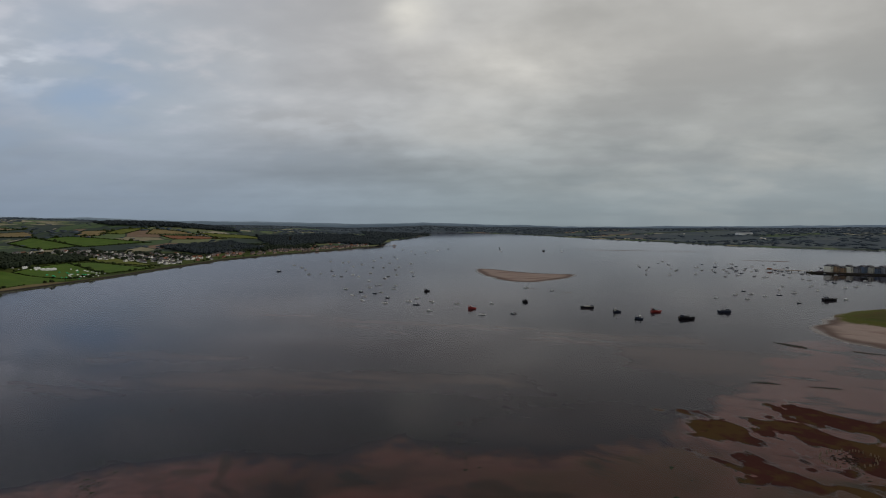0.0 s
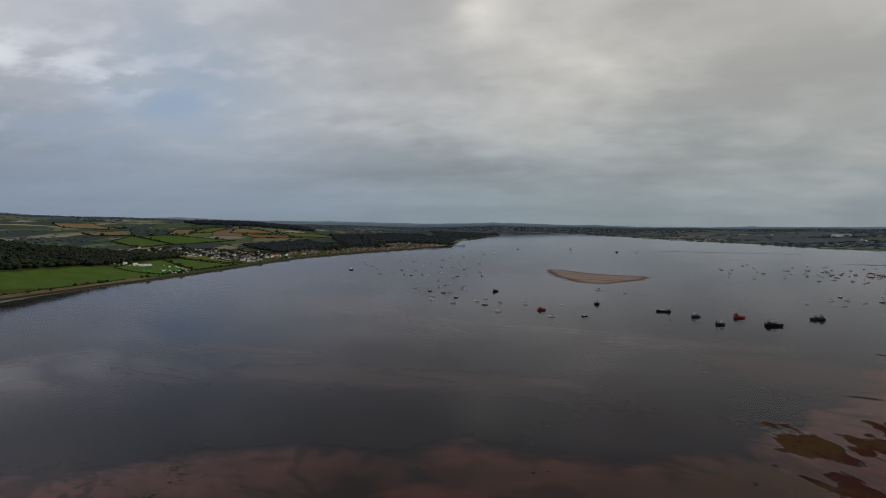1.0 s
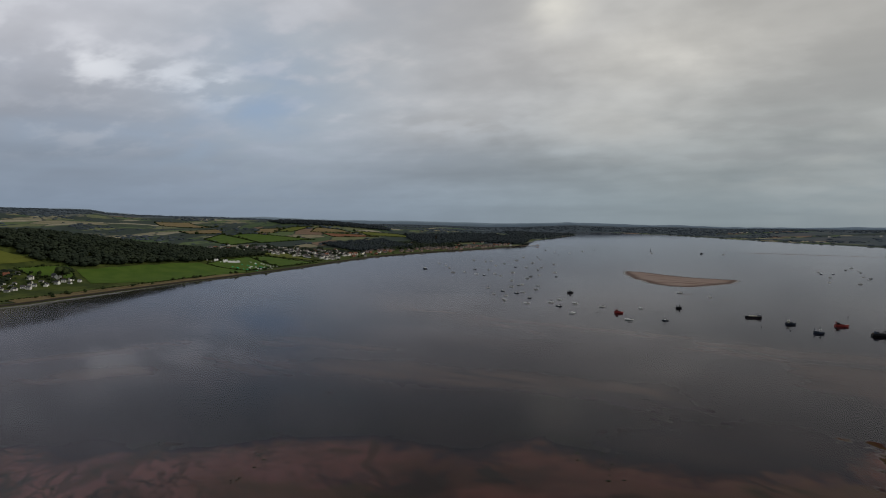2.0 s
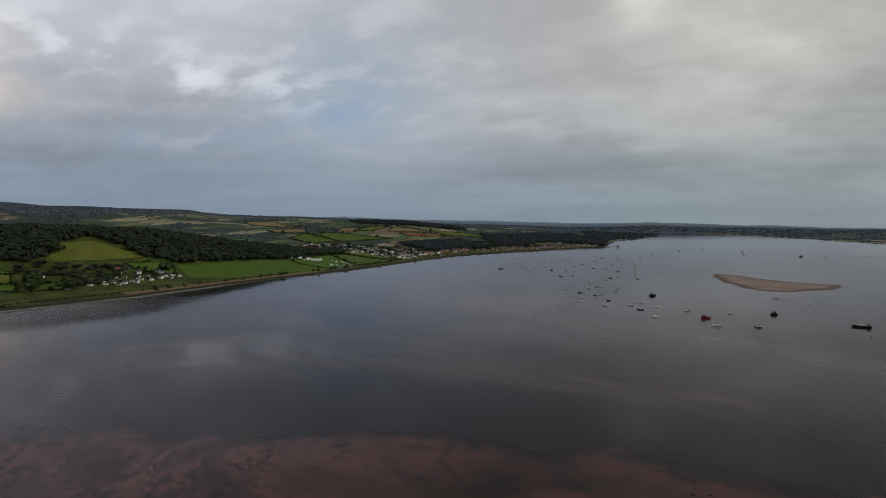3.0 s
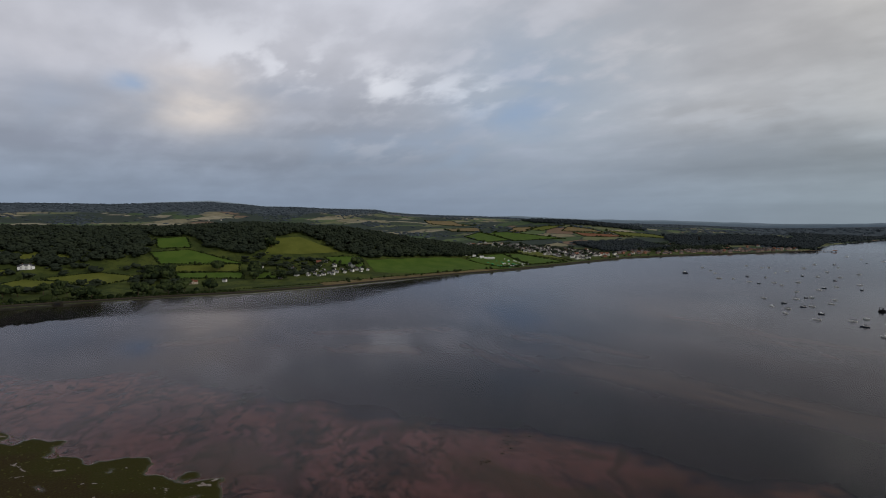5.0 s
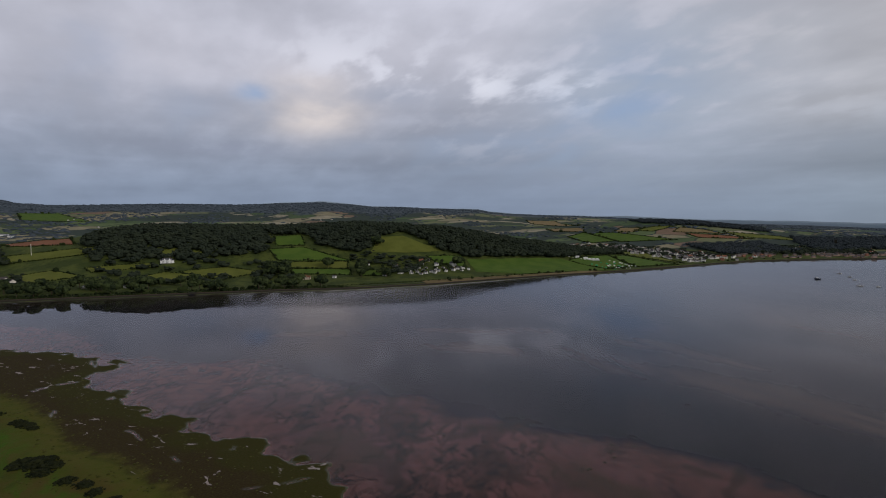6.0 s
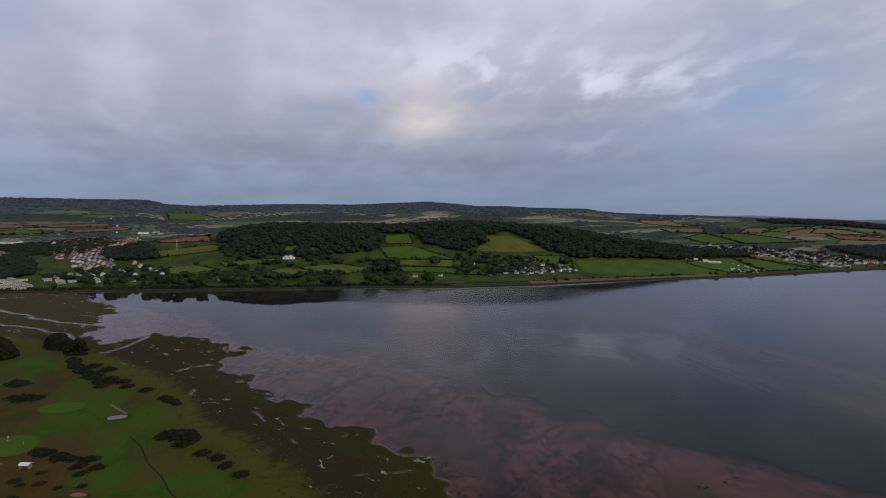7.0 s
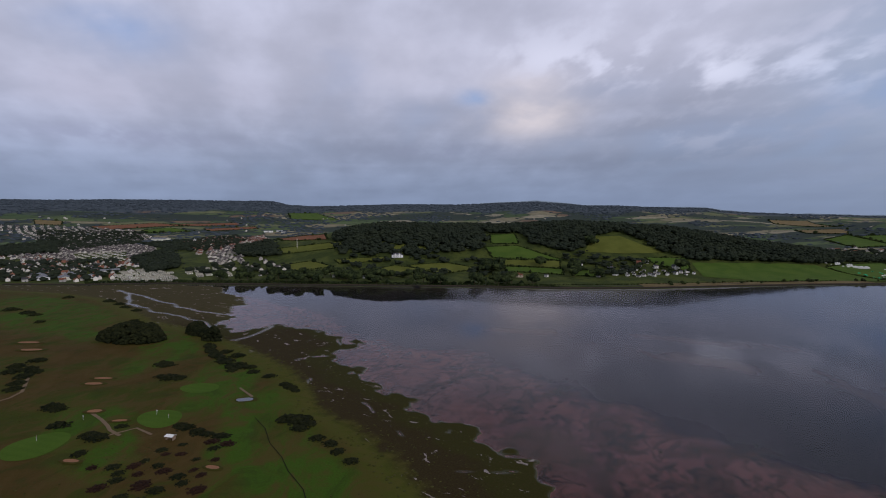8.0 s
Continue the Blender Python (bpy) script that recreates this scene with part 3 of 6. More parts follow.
def height(x, y):
    x, y = np.asarray(x, float), np.asarray(y, float)
    r = np.hypot(x, y)
    az = np.degrees(np.arctan2(-x, y))
    west, east = inside(x, y, WEST), inside(x, y, EAST)
    flats, marsh, turf = inside(x, y, FLATS), inside(x, y, MARSH), inside(x, y, TURF)
    # the estuary's bed
    wetter = 0.13 * step(x, -290, -120)
    bed = -wetter + np.minimum(np.maximum(np.where(flats < 0, 0.012, 0.009) * flats, -2.6), 0.07 + 0.15 * step(-x, 190, 290)) - 0.03 + 0.04 * ripple(x, y, 34, 1) + 0.03 * ripple(x, y, 11, 2) + 0.025 * ripple(x, y, 4.5, 27)
    gully = np.abs(ripple(x + 14 * ripple(x, y, 30, 4), y + 14 * ripple(x, y, 30, 5), 46, 3))
    bed = bed - 0.20 * step(0.06 - gully, 0, 0.06) * step(flats, -10, 40)
    rill = np.abs(ripple(x * 1.0 + 7 * ripple(x, y, 16, 28), y * 0.45 + 7 * ripple(x, y, 16, 29), 19, 30))
    bed = bed - 0.14 * step(0.07 - rill, 0, 0.06) * step(flats, -10, 40)
    shoal = ripple(x * 0.8 + y * 0.3, y, 210, 6)
    bed = bed + 0.8 * step(shoal, 0.15, 0.8) * step(-flats, 10, 160)
    bed = bed + 0.16 * step(weed_mats(x, y), 0.1, 0.6)
    bed = np.minimum(bed, -0.04)
    weed = weed_mats(x, y)
    bed = np.where(weed > 0.2, np.maximum(bed, -0.06 + 0.16 * step(weed, 0.2, 0.9)), bed)
    # wet foreshore below the sea wall
    foreshore = step(y, 290, 400) * step(-y, -900, -620)
    bed = np.where((west > -60) & (foreshore > 0), np.maximum(bed, -0.30 + foreshore * (0.52 + 0.0105 * west + 0.09 * ripple(x, y, 30, 63) + 0.07 * ripple(x, y, 9, 64))), bed)
    bank = inside(x, y, BANK) + 5 * ripple(x, y, 34, 67) + 2 * ripple(x, y, 10, 68)
    bed = np.maximum(bed, np.clip(0.030 * bank, -2.6, 0.9))
    # saltmarsh and dune grass
    rough_edge = marsh + 10 * ripple(x, y, 19, 7) + 7 * ripple(x, y, 8, 8) + 2 * ripple(x, y, 3.2, 38)
    z = np.where(rough_edge > -4, np.maximum(bed, 0.45 * step(rough_edge, -2, 2) - 0.05), bed)
    creek = np.abs(ripple(x, y, 38, 9))
    z = z - 0.5 * step(0.07 - creek, 0, 0.05) * step(marsh, 2, 8) * step(-turf, 2, 10) * step(ripple(x, y, 22, 37), 0.05, 0.3) * step(x, -640, -560)
    for line in CREEKS:
        d, _ = along(x + 6 * ripple(x, y, 28, 35), y + 6 * ripple(x, y, 28, 36), line)
        z = np.where(d < 4.5, np.minimum(z, -0.12 + 0.13 * d), z)
    z = np.where(turf > -6, np.maximum(z, 0.4 + 1.3 * step(turf, -6, 14) + 0.5 * step(turf, 10, 80) * (1 + ripple(x, y, 45, 10)) + 0.25 * ripple(x, y, 14, 11) * step(turf, 0, 20)), z)
    spit = inside(x, y, SPIT) + 7 * ripple(x, y, 26, 65) + 3 * ripple(x, y, 9, 66)
    z = np.maximum(z, np.where(spit > -30, np.clip(0.028 * spit, -2, 1.2) + 1.9 * step(inside(x, y, SPIT_GRASS), -8, 14) + 0.6 * ripple(x, y, 18, 12) * step(spit, 25, 60), -9))
    z = np.maximum(z, np.where(inside(x, y, ISLET) > -8, 0.4 * step(inside(x, y, ISLET) + 2 * ripple(x, y, 6, 1), -3, 3) - 0.1, -9))
    z = np.maximum(z, np.where(inside(x, y, QUAY) > -4, 2.6 * step(inside(x, y, QUAY), -2, 2) - 0.4, -9))
    # the mainland
    low = 1.6 * step(west, -3, 9) + 0.010 * np.clip(west - 20, 0, 1200) + 0.8 * ripple(x, y, 120, 13) * step(west, 40, 200)
    d, top = along(x, y, RIDGE)
    hill = top * np.exp(-(d / 270.0) ** 2) * step(west, 40, 420)
    kx, ky = x + 1480, y - 2600
    hill = hill + 62 * np.exp(-((kx * 0.49 + ky * 0.87) / 520.0) ** 2 - ((kx * 0.87 - ky * 0.49) / 420.0) ** 2)
    hill = hill + 22 * np.exp(-((x + 760) / 380.0) ** 2 - ((y - 3150) / 520.0) ** 2) * step(west, 20, 260)
    far = 0.93 * (np.interp(az, [a for a, _ in SKYLINE], [h for _, h in SKYLINE]) - 34 * step(-az, -40, -26)) + 3.0 * ripple(x, y, 330, 14) + 1.5 * ripple(x, y, 120, 15)
    swell = 9 * ripple(x, y, 420, 16) * step(r, 1900, 2600) * step(4400 - r, 0, 500)
    rise = far * step(r, 2200, 4750) * np.maximum(step(west, 60, 700), step(np.maximum(west, east), 0, 140) * step(r, 4300, 4500)) + swell * step(west, 100, 600)
    main = np.maximum(low, 0) + hill + np.maximum(rise - low * 0.5 * step(r, 2600, 4200), 0)
    z = np.where(west > -6, np.maximum(z, np.where(west > -3, main, low - 0.5)), z)
    e_low = 2.0 * step(east, -3, 9) + 0.02 * np.clip(east, 0, 900)
    e_hill = 27 * step(east, 120, 1000) * (1 + 0.25 * ripple(x, y, 500, 17)) + (far - 30) * step(r, 3300, 4700) * step(east, 300, 900)
    z = np.where(east > -6, np.maximum(z, np.where(east > -3, e_low + np.maximum(np.maximum(e_hill, 0), far * step(r, 4250, 4700) * step(np.maximum(west, east), 0, 120)), e_low - 0.5)), z)
    return z


# ---- ground and water ----
def mesh_from(name, verts, quads, mat, smooth=True):
    me = bpy.data.meshes.new(name)
    me.from_pydata(verts, [], quads)
    me.materials.append(mat)
    if smooth:
        me.polygons.foreach_set("use_smooth", np.ones(len(me.polygons), bool))
    me.update()
    return me


# mown fairways on the links: centre, half length, half width, turn
FAIRWAYS = [(-290, -12, 85, 24, 178), (-420, -42, 75, 22, 172), (-520, -95, 75, 20, 165), (-335, -105, 62, 20, 200), (-780, -300, 150, 36, 205), (-215, 12, 55, 24, 190), (-640, -210, 60, 16, 210), (-800, -278, 150, 36, 35), (-553, -104, 55, 26, 20), (-335, -20, 60, 16, 25), (-250, 8, 60, 18, 25)]


def bed_tones(x, y):
    """Masks of the bed under the water: mud flats, deep channel, pale sediment, dark pools, ochre algae."""
    wx = x + 13 * ripple(x, y, 40, 91) + 6 * ripple(x, y, 15, 92) + 2.5 * ripple(x, y, 6, 93)
    wy = y + 11 * ripple(x, y, 40, 94) + 5 * ripple(x, y, 15, 95) + 2.5 * ripple(x, y, 6, 96)
    mud = step(inside(wx, wy, FLATS), -16, 24)
    channel = step(inside(x + 0.5 * (wx - x), y + 0.5 * (wy - y), CHANNEL), -4, 14) * (1 - 0.68 * step(x, -60, 60))
    pale, pool = np.zeros(x.shape), np.zeros(x.shape)
    for line, wide in SHOALS:
        d, _ = along(wx, wy, line)
        pale = np.maximum(pale, np.exp(-(d / wide) ** 2))
    for px, py, rx, ry, turn in POOLS:
        co, si = math.cos(radians(turn)), math.sin(radians(turn))
        u, v = ((wx - px) * co + (wy - py) * si) / rx, ((wy - py) * co - (wx - px) * si) / ry
        pool = np.maximum(pool, np.clip(1.5 - np.hypot(u, v), 0, 1))
    for line in GUTS:
        d, _ = along(x + 0.8 * (wx - x), y + 0.8 * (wy - y), line)
        pool = np.maximum(pool, np.clip(1.6 - d / 4.0, 0, 1) * 0.85)
    algae = np.zeros(x.shape)
    for px, py, rx, ry in ((75, 240, 60, 26), (110, 262, 36, 16), (160, 225, 40, 22), (-250, 130, 40, 20), (-110, 205, 50, 16)):
        algae = np.maximum(algae, np.clip(1.6 - np.hypot((wx - px) / rx, (wy - py) / ry), 0, 1))
    return mud, channel, pale, pool, algae


def build_ground():
    # rings that widen with distance, spokes closer together across the camera's view
    rings = np.concatenate([[0, 40, 80], np.geomspace(110, 4960, 450)])
    spokes = np.concatenate([np.arange(-44, 118, 0.28), np.arange(118, 316, 3.0)])
    a = np.radians(spokes)
    rr, aa = np.meshgrid(rings, a, indexing="ij")
    x, y = -rr * np.sin(aa), rr * np.cos(aa)
    z = height(x, y)
    nr, na = x.shape
    i = np.arange(nr * na).reshape(nr, na)
    j = np.roll(i, -1, axis=1)
    quads = np.stack([i[:-1], j[:-1], j[1:], i[1:]], -1).reshape(-1, 4)
    me = bpy.data.meshes.new("ground")
    me.vertices.add(nr * na)
    me.vertices.foreach_set("co", np.stack([x, y, z], -1).astype(np.float32).ravel())
    me.loops.add(quads.size)
    me.loops.foreach_set("vertex_index", quads.ravel().astype(np.int32))
    me.polygons.add(len(quads))
    me.polygons.foreach_set("loop_start", np.arange(0, quads.size, 4, dtype=np.int32))
    me.update(calc_edges=True)
    me.polygons.foreach_set("use_smooth", np.ones(len(quads), bool))
    xf, yf, zf = x.ravel(), y.ravel(), z.ravel()
    land = np.maximum(inside(xf, yf, WEST), inside(xf, yf, EAST))
    sand = np.maximum(inside(xf, yf, BANK) - 4, np.where(zf > -0.1, np.minimum(inside(xf, yf, SPIT), 1e3), -50))
    dune = np.maximum(inside(xf, yf, TURF), inside(xf, yf, SPIT_GRASS) + 4 * ripple(xf, yf, 14, 3))
    r = np.hypot(xf, yf)
    mown = np.zeros(xf.shape)
    for cx, cy, rx, ry, turn in FAIRWAYS:
        co, si = math.cos(radians(turn)), math.sin(radians(turn))
        u, v = ((xf - cx) * co + (yf - cy) * si) / rx, ((yf - cy) * co - (xf - cx) * si) / ry
        mown = np.maximum(mown, np.clip(1.6 - np.hypot(u, v), 0, 1))
    # where the haze-blue ground goes: crests, outer rim, east shore
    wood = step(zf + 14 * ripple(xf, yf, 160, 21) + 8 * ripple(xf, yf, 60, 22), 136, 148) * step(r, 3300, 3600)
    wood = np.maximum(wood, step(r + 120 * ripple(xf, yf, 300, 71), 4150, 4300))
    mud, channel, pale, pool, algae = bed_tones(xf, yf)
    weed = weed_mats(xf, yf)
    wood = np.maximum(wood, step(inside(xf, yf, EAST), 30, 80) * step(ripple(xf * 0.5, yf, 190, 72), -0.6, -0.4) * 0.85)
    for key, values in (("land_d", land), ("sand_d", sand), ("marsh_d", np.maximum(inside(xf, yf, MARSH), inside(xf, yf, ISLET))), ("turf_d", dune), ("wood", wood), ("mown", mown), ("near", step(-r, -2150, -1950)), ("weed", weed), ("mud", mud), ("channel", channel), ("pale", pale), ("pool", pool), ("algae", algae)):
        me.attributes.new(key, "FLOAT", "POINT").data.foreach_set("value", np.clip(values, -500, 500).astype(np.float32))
    me.materials.append(GROUND)
    tagged(new("ground", me), "mudflats, saltmarsh, links turf and rolling farmland", "ground", kind="structure")


def build_water():
    n = 96
    verts = [(4985 * math.cos(2 * math.pi * k / n), 4985 * math.sin(2 * math.pi * k / n), 0.0) for k in range(n)]
    me = mesh_from("water", verts, [tuple(range(n))], WATER, False)
    tagged(new("water", me), "calm grey estuary water at low tide", "water", kind="structure")


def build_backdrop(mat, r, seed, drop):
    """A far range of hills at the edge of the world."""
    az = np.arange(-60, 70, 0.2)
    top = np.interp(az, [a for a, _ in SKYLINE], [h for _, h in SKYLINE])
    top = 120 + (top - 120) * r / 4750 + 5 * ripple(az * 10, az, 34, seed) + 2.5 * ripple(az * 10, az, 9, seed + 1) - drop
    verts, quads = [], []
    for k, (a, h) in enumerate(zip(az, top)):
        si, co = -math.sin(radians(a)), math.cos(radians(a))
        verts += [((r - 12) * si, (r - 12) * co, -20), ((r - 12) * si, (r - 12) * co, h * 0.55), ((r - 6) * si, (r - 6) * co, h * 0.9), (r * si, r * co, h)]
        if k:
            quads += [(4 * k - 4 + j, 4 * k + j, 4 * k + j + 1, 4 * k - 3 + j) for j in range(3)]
    tagged(new("backdrop", mesh_from("backdrop", verts, quads, mat)), "range of hills on the horizon with haze in its colour", "hills", kind="structure")


build_backdrop(HAZE_HILL, 4976, 81, 7)
build_backdrop(HAZIER_HILL, 4990, 85, -2)
build_ground()
build_water()


# ---- building blocks ----
def part(name, me, parent, label=""):
    """One mesh as a part of a thing."""
    ob = new(name, me)
    ob.parent = parent
    if label:
        ob["label"] = label
    return ob


def thing(name, x, y, z, rz, label, category, group=""):
    ob = tagged(new(name), label, category, group)
    ob.matrix_basis = pose(x, y, z, 0, 0, rz)
    return ob


def ground_z(x, y):
    return float(height(np.array([x]), np.array([y]))[0])


def finish(bm, name, mat, smooth=False):
    me = bpy.data.meshes.new(name)
    bmesh.ops.recalc_face_normals(bm, faces=bm.faces[:])
    bm.to_mesh(me)
    bm.free()
    me.materials.append(mat)
    if smooth:
        me.polygons.foreach_set("use_smooth", np.ones(len(me.polygons), bool))
    return me


def box(bm, x0, y0, z0, x1, y1, z1, bevel=0.0):
    made = bmesh.ops.create_cube(bm, size=1, matrix=Matrix.LocRotScale(((x0 + x1) / 2, (y0 + y1) / 2, (z0 + z1) / 2), None, (x1 - x0, y1 - y0, z1 - z0)))
    if bevel:
        edges = {e for v in made["verts"] for e in v.link_edges}
        bmesh.ops.bevel(bm, geom=list(edges), offset=bevel, segments=1, affect="EDGES")


def rod(bm, a, b, r, r2=None, n=6):
    a, b = Vector(a), Vector(b)
    turn = (b - a).to_track_quat("Z", "Y").to_matrix().to_4x4()
    bmesh.ops.create_cone(bm, cap_ends=True, segments=n, radius1=r, radius2=r if r2 is None else r2, depth=(b - a).length, matrix=Matrix.Translation((a + b) / 2) @ turn)


def shape(name, mat, *boxes, bevel=0.0):
    bm = bmesh.new()
    for b in boxes:
        box(bm, *b, bevel=bevel)
    return finish(bm, name, mat)


def rods(name, mat, *lines):
    bm = bmesh.new()
    for a, b, r in lines:
        rod(bm, a, b, r)
    return finish(bm, name, mat)


def ball(level):
    bm = bmesh.new()
    bmesh.ops.create_icosphere(bm, subdivisions=level, radius=1)
    v = np.array([v.co[:] for v in bm.verts])
    f = np.array([[v.index for v in f.verts] for f in bm.faces])
    bm.free()
    return v, f


BALL = {1: ball(1), 2: ball(2)}
RNG = np.random.default_rng(7)


def lumps(name, mat, centres, radii, level=2, rough=0.28, smooth=True):
    """One mesh of many uneven leafy clumps."""
    v, f = BALL[level]
    c, r = np.asarray(centres, float), np.asarray(radii, float)
    n = len(c)
    stretch = 1 + RNG.normal(0, rough, (n, len(v), 1)).clip(-0.5, 0.6)
    spin = RNG.uniform(0, 6.28, n)
    co, si = np.cos(spin)[:, None], np.sin(spin)[:, None]
    w = np.stack([v[:, 0] * co - v[:, 1] * si, v[:, 0] * si + v[:, 1] * co, np.broadcast_to(v[:, 2], (n, len(v)))], -1)
    w = w * stretch * r[:, None, :] + c[:, None, :]
    faces = (f[None] + (np.arange(n) * len(v))[:, None, None]).reshape(-1, 3)
    me = bpy.data.meshes.new(name)
    me.vertices.add(n * len(v))
    me.vertices.foreach_set("co", w.astype(np.float32).ravel())
    me.loops.add(faces.size)
    me.loops.foreach_set("vertex_index", faces.ravel().astype(np.int32))
    me.polygons.add(len(faces))
    me.polygons.foreach_set("loop_start", np.arange(0, faces.size, 3, dtype=np.int32))
    me.update(calc_edges=True)
    me.polygons.foreach_set("use_smooth", np.full(len(faces), smooth))
    me.materials.append(mat)
    return me


def scatter(ring, gap, seed=0, jitter=0.45):
    """Places about that far apart inside an outline."""
    g = np.random.default_rng(seed)
    xs, ys = [p[0] for p in ring], [p[1] for p in ring]
    x, y = np.meshgrid(np.arange(min(xs), max(xs), gap), np.arange(min(ys), max(ys), gap))
    x, y = x.ravel() + g.normal(0, gap * jitter, x.size), y.ravel() + g.normal(0, gap * jitter, y.size)
    keep = inside(x, y, ring) > 0
    return x[keep], y[keep]


def drape(name, label, mat, corners, lift=0.8, gap=14.0):
    """A piece of land cover over four corners, laid on the ground."""
    a, b, c, d = [np.array(p, float) for p in corners]
    nu = int(max(np.linalg.norm(b - a), np.linalg.norm(c - d)) / gap) + 2
    nv = int(max(np.linalg.norm(d - a), np.linalg.norm(c - b)) / gap) + 2
    u, v = np.meshgrid(np.linspace(0, 1, nu), np.linspace(0, 1, nv), indexing="ij")
    p = ((1 - u) * (1 - v))[..., None] * a + (u * (1 - v))[..., None] * b + (u * v)[..., None] * c + ((1 - u) * v)[..., None] * d
    wob = np.minimum(np.minimum(u, 1 - u) * nu, np.minimum(v, 1 - v) * nv) < 0.01
    p = p + np.where(wob[..., None], np.stack([ripple(p[..., 0], p[..., 1], 24, 31), ripple(p[..., 0], p[..., 1], 24, 32)], -1) * 3, 0)
    z = height(p[..., 0], p[..., 1]) + lift
    i = np.arange(nu * nv).reshape(nu, nv)
    quads = np.stack([i[:-1, :-1], i[1:, :-1], i[1:, 1:], i[:-1, 1:]], -1).reshape(-1, 4)
    me = mesh_from(name, np.dstack([p, z]).reshape(-1, 3).tolist(), quads.tolist(), mat)
    return tagged(new(name, me), label, "field", kind="structure")


def patch(name, label, mat, x, y, rx, ry, rz=0, lift=0.12, category="grass", wobble=0.12, seed=1):
    """A rounded piece of ground cover, laid on the ground."""
    verts, quads, n, rings = [], [], 28, 5
    co, si = math.cos(radians(rz)), math.sin(radians(rz))
    for k in range(rings + 1):
        for j in range(n):
            a = 2 * math.pi * j / n
            s = k / rings * (1 + wobble * math.sin(2 * a + seed) + wobble * 0.7 * math.sin(3 * a + 2.3 * seed))
            u, v = rx * s * math.cos(a), ry * s * math.sin(a)
            verts.append((x + u * co - v * si, y + u * si + v * co))
            if k:
                quads.append(((k - 1) * n + j, (k - 1) * n + (j + 1) % n, k * n + (j + 1) % n, k * n + j))
    v = np.array(verts)
    z = height(v[:, 0], v[:, 1])
    z = np.maximum(z, 0.05) + lift
    me = mesh_from(name, np.column_stack([v, z]).tolist(), quads, mat)
    return tagged(new(name, me), label, category, kind="structure")


def strip(name, label, mat, line, wide, lift=0.15, category="path", gap=6.0):
    """A path of even width along a line of points, laid on the ground."""
    pts = []
    for a, b in zip(line[:-1], line[1:]):
        a, b = np.array(a, float), np.array(b, float)
        m = max(1, int(np.linalg.norm(b - a) / gap))
        pts += [a + (b - a) * k / m for k in range(m)]
    pts = np.array(pts + [np.array(line[-1], float)])
    t = np.gradient(pts, axis=0)
    t /= np.linalg.norm(t, axis=1)[:, None] + 1e-9
    side = np.column_stack([-t[:, 1], t[:, 0]]) * wide / 2
    l, r = pts + side, pts - side
    z = lambda p: np.maximum(height(p[:, 0], p[:, 1]), 0.03) + lift
    n = len(pts)
    verts = np.vstack([np.column_stack([l, z(l)]), np.column_stack([r, z(r)])])
    me = mesh_from(name, verts.tolist(), [(k, k + 1, n + k + 1, n + k) for k in range(n - 1)], mat)
    return tagged(new(name, me), label, category, kind="structure")


# ---- fields ----
FIELDS_BY_VILLAGE = [
    (PASTURE, (-1254, 488), (-1228, 542), (-1157, 520), (-1190, 465)), (PASTURE, (-1179, 445), (-1149, 513), (-1031, 570), (-1111, 438)),
    (MEADOW, (-1089, 454), (-1032, 560), (-990, 537), (-1051, 442)), (PASTURE, (-1045, 439), (-982, 538), (-937, 517), (-1005, 426)),
    (MEADOW, (-1056, 627), (-1113, 690), (-1096, 746), (-1012, 703)), (MEADOW, (-1096, 746), (-1064, 754), (-988, 782), (-1012, 703)),
    (PASTURE, (-973, 554), (-941, 592), (-898, 567), (-918, 526)), (PASTURE, (-981, 732), (-950, 809), (-877, 763), (-938, 726)),
]
FIELDS_BY_SHORE = [
    (PASTURE, (-926, 806), (-905, 917), (-772, 814), (-840, 756)), (PASTURE, (-905, 917), (-864, 1061), (-704, 1045), (-772, 814)),
    (PASTURE, (-850, 1068), (-888, 1282), (-716, 1145), (-728, 1046)), (PASTURE, (-888, 1288), (-880, 1360), (-682, 1282), (-713, 1149)),
    (MEADOW, (-1031, 1483), (-912, 1510), (-692, 1325), (-885, 1385)), (PASTURE, (-1561, 1948), (-1577, 2088), (-1295, 1934), (-1320, 1785)),
    (PASTURE, (-1537, 2079), (-1450, 2141), (-1140, 2119), (-1262, 1906)),
]
FIELDS_ON_KNOLL = [
    (MEADOW, (-1396, 2367), (-1328, 2468), (-1335, 2264), (-1411, 2231)), (STUBBLE, (-1303, 2447), (-1198, 2480), (-1092, 2449), (-1268, 2322)),
    (PLOUGH, (-1216, 2330), (-1060, 2411), (-954, 2397), (-1122, 2263)), (MEADOW, (-1135, 2509), (-930, 2598), (-777, 2517), (-1024, 2427)),
    (STUBBLE, (-2600, 2802), (-2467, 2942), (-1893, 2475), (-2354, 2587)), (STUBBLE, (-1904, 2201), (-1674, 2217), (-1587, 2102), (-1747, 2082)),
    (STUBBLE, (-1494, 2256), (-1405, 2327), (-1386, 2190), (-1460, 2156)),
]
FIELDS_BY_PARK = [
    (MEADOW, (-1386, -10), (-1324, 127), (-1276, 142), (-1324, -4)), (PLOUGH, (-1620, -20), (-1474, 104), (-1372, 104), (-1488, -4)),
    (MEADOW, (-1220, -4), (-1227, 56), (-1160, 99), (-1148, 18)), (MEADOW, (-1211, 106), (-1189, 212), (-1161, 220), (-1179, 112)),
    (MEADOW, (-1241, 238), (-1249, 279), (-1204, 269), (-1209, 235)), (MEADOW, (-1216, 289), (-1229, 313), (-1191, 316), (-1189, 289)),
    (MEADOW, (-1121, 248), (-1115, 334), (-1049, 387), (-1022, 294)), (MEADOW, (-1107, 168), (-1128, 225), (-1069, 284), (-1047, 198)),
]
